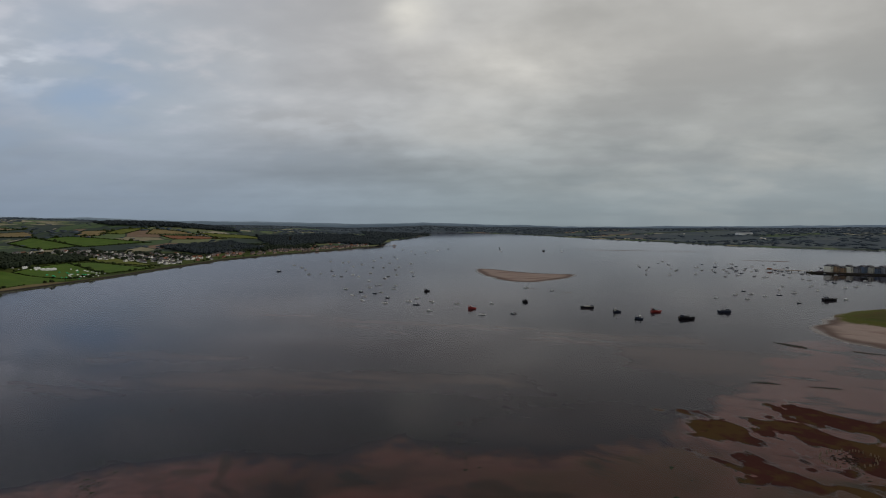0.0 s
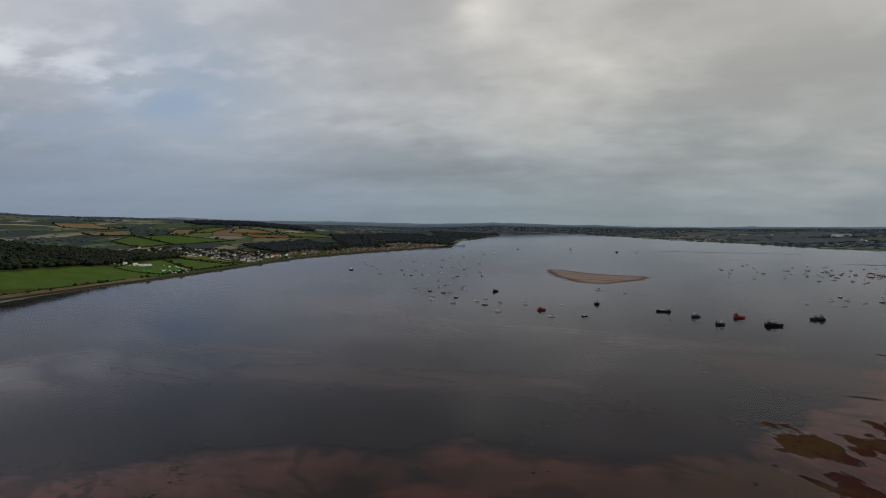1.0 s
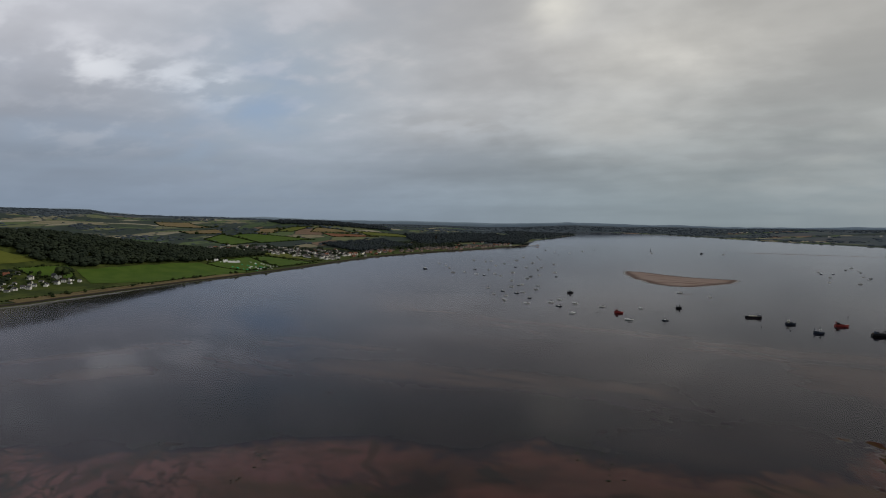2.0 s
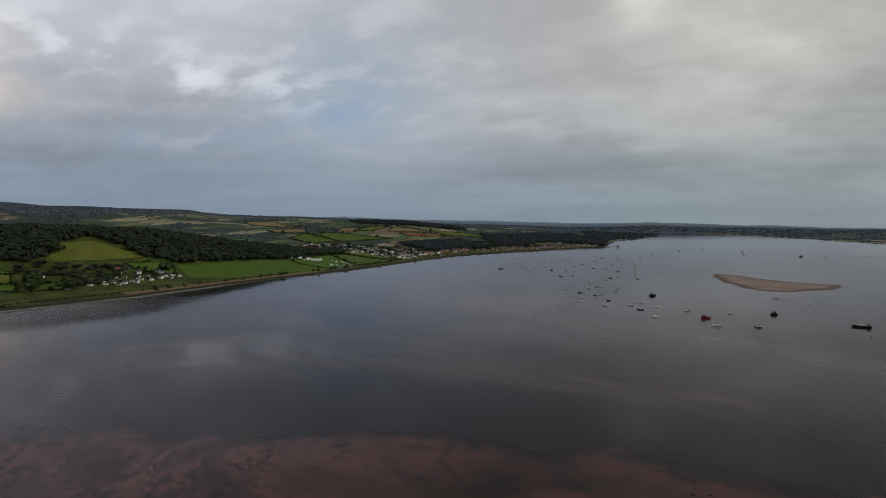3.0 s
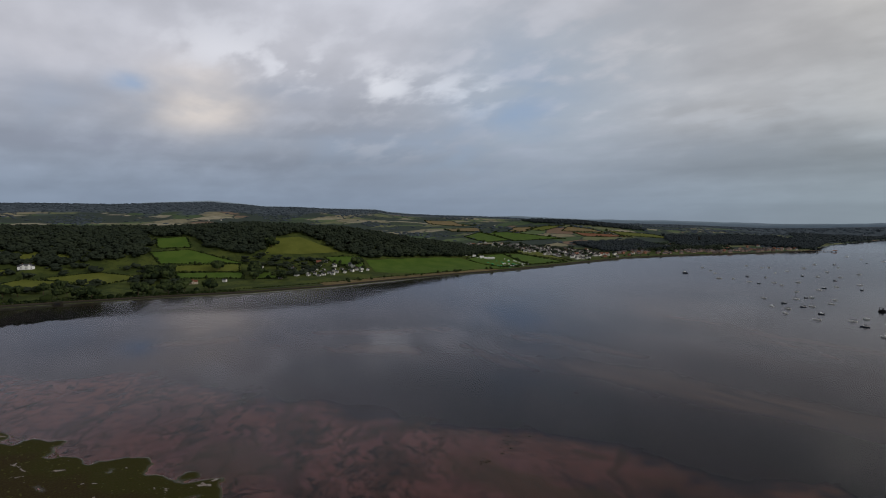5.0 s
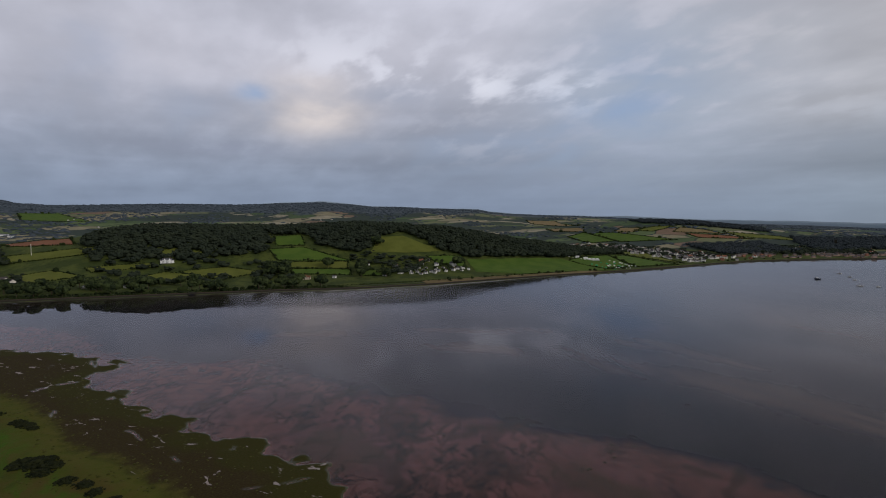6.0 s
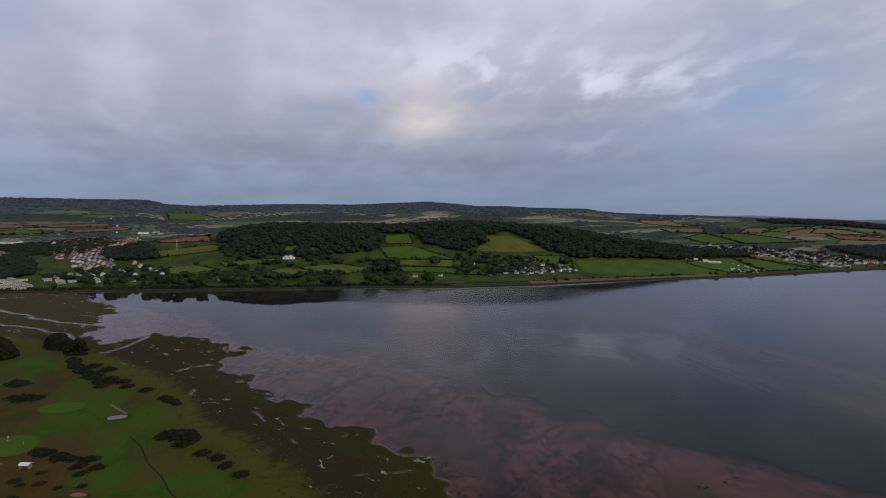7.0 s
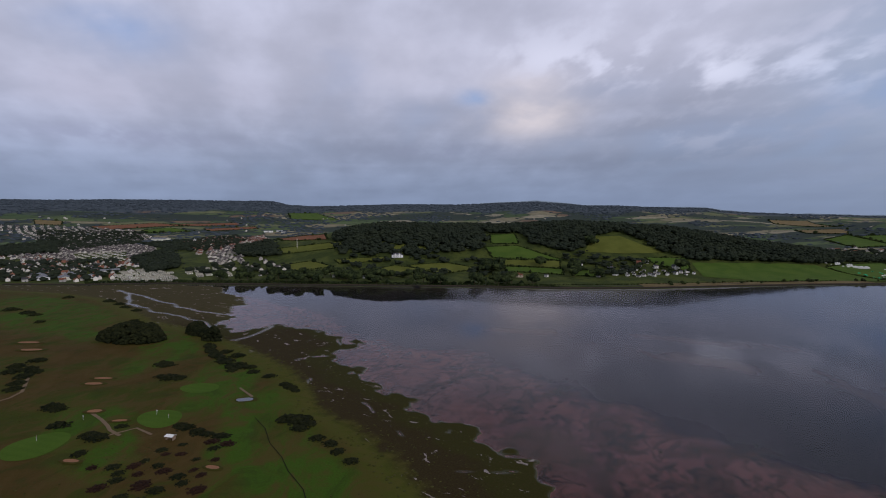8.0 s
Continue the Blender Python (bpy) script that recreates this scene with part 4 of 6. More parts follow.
FIELDS_BEHIND_TOWN = [
    (PLOUGH, (-2840, -848), (-3002, -625), (-2930, -447), (-2742, -775)), (PLOUGH, (-2808, -367), (-2912, -143), (-2842, -119), (-2728, -333)),
    (PLOUGH, (-2957, -541), (-3081, -236), (-2987, -202), (-2890, -504)), (PASTURE, (-2751, -620), (-2827, -517), (-2726, -393), (-2674, -581)),
    (PASTURE, (-3666, 29), (-3768, 213), (-3285, 316), (-3354, 42)), (STUBBLE, (-3044, -1144), (-3030, -1023), (-2882, -974), (-2882, -1080)),
]
LABELS = {"pasture": "bright green grazed pasture inside dark hedges", "meadow": "yellow-green meadow on sloping ground", "stubble": "pale tan stubble field after harvest",
          "red_plough": "bare red-brown ploughed field"}
ALL_FIELDS = FIELDS_BY_VILLAGE + FIELDS_BY_SHORE + FIELDS_ON_KNOLL + FIELDS_BY_PARK + FIELDS_BEHIND_TOWN
for mat, *corners in ALL_FIELDS:
    drape("field", LABELS[mat.name], mat, corners, 0.8 if abs(corners[0][0]) < 1700 else 2.0)


# ---- hedges and woods ----
def hedge(line, tall=3.0, gap=3.2, name="hedge", label="dark overgrown field hedge with small trees"):
    pts = []
    for a, b in zip(line[:-1], line[1:]):
        m = max(2, int(math.hypot(b[0] - a[0], b[1] - a[1]) / gap))
        pts += [(a[0] + (b[0] - a[0]) * k / m, a[1] + (b[1] - a[1]) * k / m) for k in range(m)]
    p = np.array(pts) + RNG.normal(0, 0.8, (len(pts), 2))
    size = tall * RNG.uniform(0.45, 0.85, len(p)) * np.where(RNG.random(len(p)) < 0.06, RNG.uniform(1.6, 2.6, len(p)), 1)
    z = height(p[:, 0], p[:, 1])
    me = lumps(name, HEDGE, np.column_stack([p, z + size * 0.7]), np.column_stack([size * 1.1, size * 1.1, size]), 1)
    tagged(new(name, me), label, "hedge", kind="stuff")


for mat, *corners in ALL_FIELDS:
    if corners[0] in ((-905, 917), (-926, 806), (-1096, 746), (-1056, 627)):
        continue
    far = abs(corners[0][0]) > 1700 or corners[0][1] > 1700
    hedge(list(corners) + [corners[0]], 3.6 if far else 2.1, 6.0 if far else 3.0)


def wood(ring, gap, tall, seed, mat=WOOD, level=2, label="dense dark green broadleaf wood on the hillside", clear=True, name="wood", extra=8):
    x, y = scatter(ring, gap, seed)
    if clear:
        for _, *corners in ALL_FIELDS:
            keep = inside(x, y, corners) < 3
            x, y = x[keep], y[keep]
    g = np.random.default_rng(seed + 50)
    n = len(x)
    h = tall * g.uniform(0.7, 1.2, n)
    z = height(x, y)
    wide = min(gap * 1.25, 14.0)
    c, r = [np.column_stack([x, y, z + h * 0.46])], [np.column_stack([wide * 0.55 * g.uniform(0.8, 1.25, n), wide * 0.55 * g.uniform(0.8, 1.25, n), h * 0.38])]
    for _ in range(extra):
        c.append(np.column_stack([x + g.normal(0, wide * 0.36, n), y + g.normal(0, wide * 0.36, n), z + h * g.uniform(0.45, 0.84, n)]))
        r.append(np.column_stack([wide * 0.25 * g.uniform(0.5, 1.4, n), wide * 0.25 * g.uniform(0.5, 1.4, n), h * 0.15 * g.uniform(0.7, 1.3, n)]))
    me = lumps(name, mat, np.vstack(c), np.vstack(r), 1, 0.13)
    return tagged(new(name, me), label, "wood", kind="stuff")


wood([(-1332, 107), (-1450, 150), (-1500, 290), (-1440, 420), (-1390, 510), (-1304, 480), (-1205, 461), (-1160, 428), (-1168, 350), (-1180, 262), (-1219, 192), (-1242, 119)], 11, 14, 1)
wood([(-1218, 558), (-1270, 490), (-1390, 500), (-1350, 620), (-1330, 720), (-1220, 830), (-1120, 770), (-1114, 690), (-1060, 632), (-1068, 594), (-1143, 545)], 11, 14, 2)
wood([(-1101, 762), (-1210, 820), (-1140, 960), (-1060, 1130), (-1040, 1300), (-1010, 1440), (-920, 1400), (-895, 1290), (-868, 1083), (-912, 925), (-932, 822), (-985, 786)], 11, 14, 3)
wood([(-1523, -365), (-1699, -313), (-1290, -215), (-1203, -262)], 10, 14, 4)
wood([(-1507, -117), (-1490, -32), (-1308, -10), (-1368, -107)], 10, 14, 5)
wood([(-2100, -887), (-2381, -825), (-1819, -632), (-1763, -746)], 13, 14, 6, level=1)
wood([(-1038, 1989), (-876, 2267), (-640, 1960), (-760, 1697)], 15, 14, 7, HAZE_CANOPY, level=1)
wood([(-900, 2560), (-573, 2960), (-290, 2960), (-270, 2300), (-345, 2320), (-500, 2400), (-620, 2060)], 17, 16, 8, HAZE_CANOPY, level=1, label="dark parkland trees along the far shore")
wood([(-1600, 2480), (-1560, 2680), (-1352, 2860), (-1100, 2820), (-1000, 2700), (-1225, 2600), (-1345, 2500), (-1480, 2420)], 15, 15, 9, HAZE_CANOPY, 1, "dark wood on top of a knoll, tinted for haze")
wood([(-420, 3000), (-600, 3900), (-130, 3860), (-76, 3800), (-235, 2990)], 22, 11, 10, HAZE_CANOPY, 1, "dark wooded point at the head of the estuary", extra=1)
wood([(-1560, -700), (-1550, -400), (-1250, -320), (-1120, -330), (-1180, -600)], 23, 10, 11, label="garden trees between the houses", extra=2)
wood([(-2300, -520), (-1700, -300), (-1500, -150), (-2000, -100), (-2560, -200)], 20, 10, 12, level=1, label="garden trees between the houses")
wood([(-2700, -1000), (-2350, -880), (-1950, -640), (-2300, -520), (-2700, -600)], 20, 10, 13, level=1, label="garden trees between the houses")
wood([(-1300, -160), (-1220, 10), (-1160, 40), (-1060, 30), (-1120, -100), (-1200, -200)], 30, 12, 14, label="trees round the caravans and meadows")
wood([(-1300, 1500), (-1000, 1500), (-700, 1420), (-690, 1640), (-900, 1760), (-1200, 1800)], 34, 11, 15, level=1, label="garden trees between the houses")
wood([(-680, 1780), (-470, 2060), (-560, 2300), (-760, 2200), (-880, 1900)], 26, 13, 16, level=1, label="garden trees between the houses")
wood([(-1250, 120), (-1040, 120), (-960, 300), (-940, 420), (-1060, 440), (-1180, 360)], 32, 13, 17, label="parkland trees between shore and wood")
wood([(-1060, 560), (-960, 590), (-880, 560), (-900, 640), (-960, 720), (-1040, 660)], 20, 9, 18, label="garden trees between the houses")


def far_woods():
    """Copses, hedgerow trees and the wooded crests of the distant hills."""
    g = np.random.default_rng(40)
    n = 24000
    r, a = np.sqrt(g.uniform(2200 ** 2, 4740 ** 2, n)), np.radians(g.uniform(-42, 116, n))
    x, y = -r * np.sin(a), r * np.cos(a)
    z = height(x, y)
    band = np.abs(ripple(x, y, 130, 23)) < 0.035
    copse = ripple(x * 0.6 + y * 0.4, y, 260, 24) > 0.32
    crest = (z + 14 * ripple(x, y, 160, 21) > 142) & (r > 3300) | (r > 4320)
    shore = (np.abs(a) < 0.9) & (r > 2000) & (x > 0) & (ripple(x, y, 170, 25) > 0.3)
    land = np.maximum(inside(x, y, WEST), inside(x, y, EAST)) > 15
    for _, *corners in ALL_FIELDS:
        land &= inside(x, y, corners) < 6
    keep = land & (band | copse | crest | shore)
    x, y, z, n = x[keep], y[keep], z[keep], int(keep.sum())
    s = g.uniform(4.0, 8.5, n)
    me = lumps("distant_wood", HAZE_WOOD, np.column_stack([x, y, z + s * 0.15]), np.column_stack([s * 1.7, s * 1.7, s * 0.5]), 1)
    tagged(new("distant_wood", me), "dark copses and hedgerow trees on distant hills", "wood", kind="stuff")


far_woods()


# ---- single trees ----
def tree_meshes(seed, tall, wide, leaf=OAK):
    g = np.random.default_rng(seed)
    bm = bmesh.new()
    rod(bm, (0, 0, -0.5), (0.2, 0.1, tall * 0.45), tall * 0.030, tall * 0.018, 8)
    tips = []
    for k in range(7):
        a, e = k * 0.9 + g.uniform(-0.3, 0.3), g.uniform(0.45, 0.8)
        base = Vector((0.15, 0.08, tall * g.uniform(0.22, 0.44)))
        tip = Vector((math.cos(a) * wide * g.uniform(0.45, 0.8), math.sin(a) * wide * g.uniform(0.45, 0.8), tall * e))
        rod(bm, base, tip, tall * 0.012, tall * 0.005, 5)
        tips.append(tip)
    trunk = finish(bm, "trunk", BARK)
    c, r = [], []
    for tip in tips + [Vector((0, 0, tall * 0.8)), Vector((0, 0, tall * 0.55))]:
        for _ in range(4):
            s = tall * g.uniform(0.09, 0.17)
            c.append((tip.x + g.normal(0, wide * 0.2), tip.y + g.normal(0, wide * 0.2), min(tall - s, max(tall * 0.24, tip.z + g.normal(0, tall * 0.09)))))
            r.append((s * 1.15, s * 1.15, s))
    for _ in range(60):   # loose sprays at the outline
        a, e = g.uniform(0, 6.28), g.uniform(-0.5, 1.4)
        s = tall * g.uniform(0.02, 0.045)
        c.append((math.cos(a) * math.cos(e) * wide * 1.02, math.sin(a) * math.cos(e) * wide * 1.02, tall * (0.58 + 0.42 * math.sin(e))))
        r.append((s, s, s))
    return trunk, lumps("crown", leaf, c[:36], r[:36], 2, 0.3), lumps("sprays", leaf, c[36:], r[36:], 1, 0.3)


def tree(meshes, x, y, rz, s, label):
    ob = thing("tree", x, y, ground_z(x, y) - 0.1, rz, label, "tree", "trees along the shore")
    part("trunk", meshes[0], ob)
    crown = part("crown", meshes[1], ob)
    if s > 0.6:
        part("sprays", meshes[2], crown)
    ob.scale = (s, s, s)
    return ob


TREES = [tree_meshes(k, 15, w) for k, w in ((1, 6.0), (2, 7.5), (3, 5.0), (4, 6.8))]
SHORE_TREE = "mature broadleaf tree with a dense dark crown"
spots = []
for k in range(62):    # a belt behind the railway
    s = RNG.uniform(0, 1)
    y0 = -120 + s * 560
    x0 = float(np.interp(y0, [p[1] for p in WEST_SHORE], [p[0] for p in WEST_SHORE]))
    spots.append((x0 - RNG.uniform(34, 150) * (0.4 + 0.6 * RNG.random()), y0, RNG.uniform(0.95, 1.45)))
for x0, y0 in ((-1010, 400), (-1020, 385), (-1035, 395), (-1000, 380), (-1045, 410), (-1060, 400), (-1010, 415), (-1030, 420), (-985, 400), (-955, 545), (-965, 555), (-945, 552), (-930, 540), (-1015, 505), (-1020, 512), (-1075, 660), (-905, 520), (-890, 745), (-880, 560)):
    spots.append((x0, y0, RNG.uniform(1.2, 1.7)))
for k in range(48):    # between the village houses
    spots.append((RNG.uniform(-960, -870), RNG.uniform(560, 760), RNG.uniform(0.3, 0.6)))
for k in range(40):    # low trees along the sea wall further north
    y0 = RNG.uniform(600, 1750)
    x0 = float(np.interp(y0, [p[1] for p in WEST_SHORE], [p[0] for p in WEST_SHORE]))
    spots.append((x0 - RNG.uniform(18, 40), y0, RNG.uniform(0.25, 0.5)))
for k, (x0, y0, s) in enumerate(spots):
    tree(TREES[k % 4], x0, y0, RNG.uniform(0, 360), s, SHORE_TREE if s > 0.6 else "small round tree beside the shore path")


# ---- houses ----
def gable(bm, x0, x1, y0, y1, z0, ze, zr):
    """A body with gable ends: ridge along x."""
    ym = (y0 + y1) / 2
    v = [bm.verts.new(p) for p in ((x0, y0, z0), (x1, y0, z0), (x1, y1, z0), (x0, y1, z0), (x0, y0, ze), (x1, y0, ze), (x1, y1, ze), (x0, y1, ze), (x0, ym, zr), (x1, ym, zr))]
    for f in ((0, 1, 5, 4), (2, 3, 7, 6), (3, 0, 4, 8, 7), (1, 2, 6, 9, 5), (4, 5, 9, 8), (6, 7, 8, 9), (3, 2, 1, 0)):
        bm.faces.new([v[k] for k in f])


def roof_on(bm, x0, x1, y0, y1, ze, zr, over=0.45, thick=0.25):
    """Two sloping slabs with eaves."""
    ym = (y0 + y1) / 2
    k = (zr - ze) / (ym - y0)
    for side in (-1, 1):
        ye, low = (y0 - over, ze - over * k) if side < 0 else (y1 + over, ze - over * k)
        v = [bm.verts.new(p) for x in (x0 - over, x1 + over) for p in ((x, ye, low + 0.05), (x, ym, zr + 0.05), (x, ym, zr + 0.05 + thick), (x, ye, low + 0.05 + thick))]
        for f in ((0, 1, 2, 3), (7, 6, 5, 4), (0, 4, 5, 1), (1, 5, 6, 2), (2, 6, 7, 3), (3, 7, 4, 0)):
            bm.faces.new([v[j] for j in f])


PANE = shape("window", GLASS, (-0.55, -0.06, 0, 0.55, 0.06, 1.2))
DOOR = shape("door", NAVY, (-0.48, -0.07, 0, 0.48, 0.07, 2.05))


def house(name, wide, deep, eaves, ridge, wall_mat, roof_mat, label, group, wings=False, windows=4, category="house"):
    ob = tagged(new(name), label, category, group)
    bm = bmesh.new()
    gable(bm, -wide / 2, wide / 2, -deep / 2, deep / 2, -1.5, eaves, ridge)
    part("wall", finish(bm, "wall", wall_mat), ob)
    bm = bmesh.new()
    roof_on(bm, -wide / 2, wide / 2, -deep / 2, deep / 2, eaves, ridge)
    part("roof", finish(bm, "roof", roof_mat), ob)
    if wings:
        bm = bmesh.new()
        gable(bm, -deep / 2 - 2, deep * 0.1, -wide * 0.18, wide * 0.18, -1.5, eaves * 0.9, ridge * 0.9)
        me = finish(bm, "wing", wall_mat)
        part("wing", me, ob).matrix_basis = pose(wide * 0.25, 0, 0, 0, 0, 90)
        bm = bmesh.new()
        roof_on(bm, -deep / 2 - 2, deep * 0.1, -wide * 0.18, wide * 0.18, eaves * 0.9, ridge * 0.9)
        part("wing_roof", finish(bm, "wing_roof", roof_mat), ob).matrix_basis = pose(wide * 0.25, 0, 0, 0, 0, 90)
    part("chimney", shape("chimney", BRICK, (wide * 0.32, -0.45, eaves, wide * 0.32 + 0.9, 0.45, ridge + 1.1), (wide * 0.32 + 0.2, -0.2, ridge + 1.1, wide * 0.32 + 0.6, 0.2, ridge + 1.5)), ob)
    rows = (0.9,) if eaves < 4 else (0.9, 3.4)
    made = 0
    for side in (-1, 1):
        for z in rows:
            for k in range(max(1, windows // 4)):
                x = -wide / 2 + wide * (k + 0.6) / (max(1, windows // 4) + 0.2)
                part("window", PANE, ob).matrix_basis = pose(x, side * (deep / 2 + 0.02), z)
                made += 1
    part("door", DOOR, ob).matrix_basis = pose(0.6, -deep / 2 - 0.02, 0)
    return ob


def put(ob, x, y, rz, sink=0.0, s=1.0):
    c = copy_thing(ob, pose(x, y, ground_z(x, y) - sink, 0, 0, rz) @ Matrix.Diagonal((s, s, s, 1)))
    return c


HOUSES = [
    house("house", 10, 7.5, 5.2, 8.2, RENDER, SLATE, "white rendered house with a grey slate roof", "houses along the shore", windows=8),
    house("house", 13, 8, 5.4, 8.8, RENDER, SLATE, "long white house with a slate roof and side wing", "houses along the shore", True, 8),
    house("house", 9, 7, 5.0, 8.0, BRICK, TILE, "red brick house with a clay tile roof", "houses along the shore", windows=8),
    house("bungalow", 11, 7.5, 2.8, 5.6, RENDER, SLATE, "low white bungalow with a grey slate roof", "houses along the shore", windows=8, category="bungalow"),
]
TERRACE = [
    house("house", 9, 8, 5.2, 8.2, TOWN_RENDER, SLATE, "pale rendered house with a dark slate roof", "houses of the town", windows=2),
    house("house", 10, 8, 5.0, 8.0, BRICK, TILE, "brown brick house with a red tile roof", "houses of the town", windows=2),
    house("bungalow", 12, 8, 2.8, 5.4, TOWN_RENDER, TILE, "cream bungalow with a brown tile roof", "houses of the town", windows=2, category="bungalow"),
    house("house", 12, 8, 5.2, 8.4, TOWN_RENDER, TILE, "pale house with a red tile roof and side wing", "houses of the town", True, 2),
]
for k, proto in enumerate(HOUSES):   # the first of each kind stands in the village
    x0, y0, rz = ((-938, 620, 40), (-906, 747, 25), (-953, 696, 60), (-899, 606, 120))[k]
    proto.matrix_basis = pose(x0, y0, ground_z(x0, y0), 0, 0, rz)
for k, proto in enumerate(TERRACE):
    x0, y0, rz = ((-1237, -300, 20), (-1330, -380, 110), (-1400, -250, 30), (-1250, -420, 75))[k]
    proto.matrix_basis = pose(x0, y0, ground_z(x0, y0), 0, 0, rz)

VILLAGE = [(-931, 641), (-887, 623), (-909, 651), (-872, 637), (-911, 678), (-879, 667), (-924, 714), (-880, 687), (-899, 714), (-870, 699), (-878, 737), (-879, 751), (-955, 717), (-894, 566), (-864, 755), (-889, 640), (-896, 660), (-893, 690), (-884, 710), (-903, 632), (-915, 640), (-875, 650), (-868, 668), (-905, 700), (-890, 725), (-872, 720), (-920, 665), (-940, 690), (-862, 735), (-900, 735)]
SHORE = [(-1018, 144), (-1050, 91), (-1090, 17), (-1109, -46), (-1063, 48), (-926, 474), (-1020, 585), (-990, 585), (-1104, -20)]
STARS = [(-1300, 1657), (-1237, 1637), (-1182, 1677), (-1126, 1643), (-1142, 1705), (-1043, 1612), (-924, 1460), (-1018, 1628), (-932, 1526), (-915, 1550), (-853, 1489), (-800, 1423), (-779, 1413), (-830, 1543), (-799, 1512), (-733, 1404), (-705, 1378), (-693, 1391), (-687, 1414), (-733, 1538), (-789, 1551), (-786, 1626)]
QUAYSIDE = [(-677, 1498), (-694, 1602), (-691, 1662), (-667, 1678), (-672, 1741), (-646, 1725), (-651, 1523), (-647, 1602), (-738, 2164), (-733, 2235), (-670, 2211), (-671, 2066), (-484, 2006), (-505, 2137), (-471, 2274), (-396, 2105)]
POINT = [(-505, 2057), (-502, 2156), (-463, 2128), (-431, 2135), (-416, 2175), (-396, 2215), (-381, 2260), (-358, 2264), (-353, 2356), (-328, 2317), (-312, 2250), (-397, 2482), (-452, 2363), (-552, 2317), (-445, 2080), (-470, 2060), (-410, 2100), (-360, 2200)]
for k, (x0, y0) in enumerate(VILLAGE + SHORE):
    put(HOUSES[(0, 1, 0, 3, 0)[k % 5]], x0, y0, (25, 115, 40, 20, 100)[k % 5] + RNG.uniform(-25, 25), s=RNG.uniform(0.5, 0.75))
for k, (x0, y0) in enumerate(STARS):
    put(HOUSES[(0, 0, 3, 0, 1)[k % 5]], x0, y0, (60, 150, 70)[k % 3] + RNG.uniform(-12, 12), s=0.95)
for k, (x0, y0) in enumerate(QUAYSIDE + POINT):
    put((TERRACE[1], TERRACE[0], TERRACE[1], TERRACE[3], TERRACE[1])[k % 5], x0, y0, (60, 150, 70)[k % 3] + RNG.uniform(-12, 12), s=0.85)
for k in range(34):     # more of the village that spreads behind the camping field
    x0, y0 = RNG.uniform(-1290, -700), 0
    y0 = 1690 - 0.28 * (x0 + 1290) + RNG.normal(0, 55)
    if inside(np.array([x0]), np.array([y0]), WEST)[0] > 25:
        put(TERRACE[(0, 0, 2, 3)[k % 4]], x0, y0, 62 + (90 if k % 3 == 0 else 0) + RNG.uniform(-8, 8), s=1.1)

TOWN_NEAR = [(-1158, -500), (-1095, -300), (-1290, -330), (-1500, -270), (-1560, -520), (-1850, -700), (-1500, -760)]
TOWN_MID = [(-1873, -792), (-1500, -560), (-1520, -300), (-2000, -420), (-2360, -573), (-2373, -740)]
TOWN_FAR = [(-2830, -1250), (-2833, -891), (-2747, -665), (-2455, -451), (-2374, -730), (-2481, -936)]
TOWN_RIGHT = [(-2279, -340), (-2389, -228), (-2550, -80), (-1608, -35), (-1463, -87), (-1440, -190), (-1560, -230)]
TOWN_STRIP = [(-1300, -150), (-1460, -80), (-1230, -10), (-1120, 40), (-1090, -60), (-1110, -110)]
CARAVAN_RINGS = ([(-1098, -295), (-1068, -187), (-1200, -215), (-1290, -275), (-1250, -325)], [(-1276, -214), (-1244, -120), (-1113, -100), (-1123, -165)], [(-1805, -599), (-1825, -444), (-1494, -358), (-1467, -476)])


def streets(ring, gap, row, turn, seed, skip=0.2):
    """House plots in rows inside an outline: place and turn."""
    g = np.random.default_rng(seed)
    co, si = math.cos(radians(turn)), math.sin(radians(turn))
    cx, cy = np.mean([p[0] for p in ring]), np.mean([p[1] for p in ring])
    out = []
    for i in range(-45, 46):
        for j in range(-45, 46):
            u, v = i * gap + g.normal(0, gap * 0.08), j * row + (7 if i % 2 else -7) * 0.3 + g.normal(0, row * 0.05) + 14 * math.sin(i * gap / 90)
            out.append((cx + u * co - v * si, cy + u * si + v * co, g.random()))
    p = np.array(out)
    keep = (inside(p[:, 0], p[:, 1], ring) > 0) & (p[:, 2] > skip)
    for other in CARAVAN_RINGS:
        if ring is not other:
            keep &= inside(p[:, 0], p[:, 1], other) < 8
    return p[keep][:, :2]


def district(name, ring, gap, row, turn, seed, skip, roof, label, walls_of=TOWN_WALL):
    """Streets of houses too far off to pick apart, walls and roofs in one mesh."""
    g = np.random.default_rng(seed + 90)
    bm = bmesh.new()
    for x, y in streets(ring, gap, row, turn, seed, skip):
        z, w, e = ground_z(x, y), g.uniform(7, 13), g.choice((2.8, 4.8))
        old = len(bm.faces)
        gable(bm, -w / 2, w / 2, -4, 4, -2, e, e + 2.9)
        bm.faces.ensure_lookup_table()
        walls = bm.faces[old:]
        roof_on(bm, -w / 2, w / 2, -4, 4, e, e + 2.9)
        box(bm, w * 0.3, -0.4, e, w * 0.3 + 0.8, 0.4, e + 4.0)
        bm.faces.ensure_lookup_table()
        for f in bm.faces[old + len(walls):]:
            f.material_index = 1
        m = pose(x, y, z, 0, 0, turn + g.normal(0, 6) + (90 if g.random() < 0.2 else 0))
        verts = {v for f in bm.faces[old:] for v in f.verts}
        bmesh.ops.transform(bm, matrix=m, verts=list(verts))
    me = finish(bm, name, walls_of)
    me.materials.append(roof)
    tagged(new(name, me), label, "houses", kind="stuff")


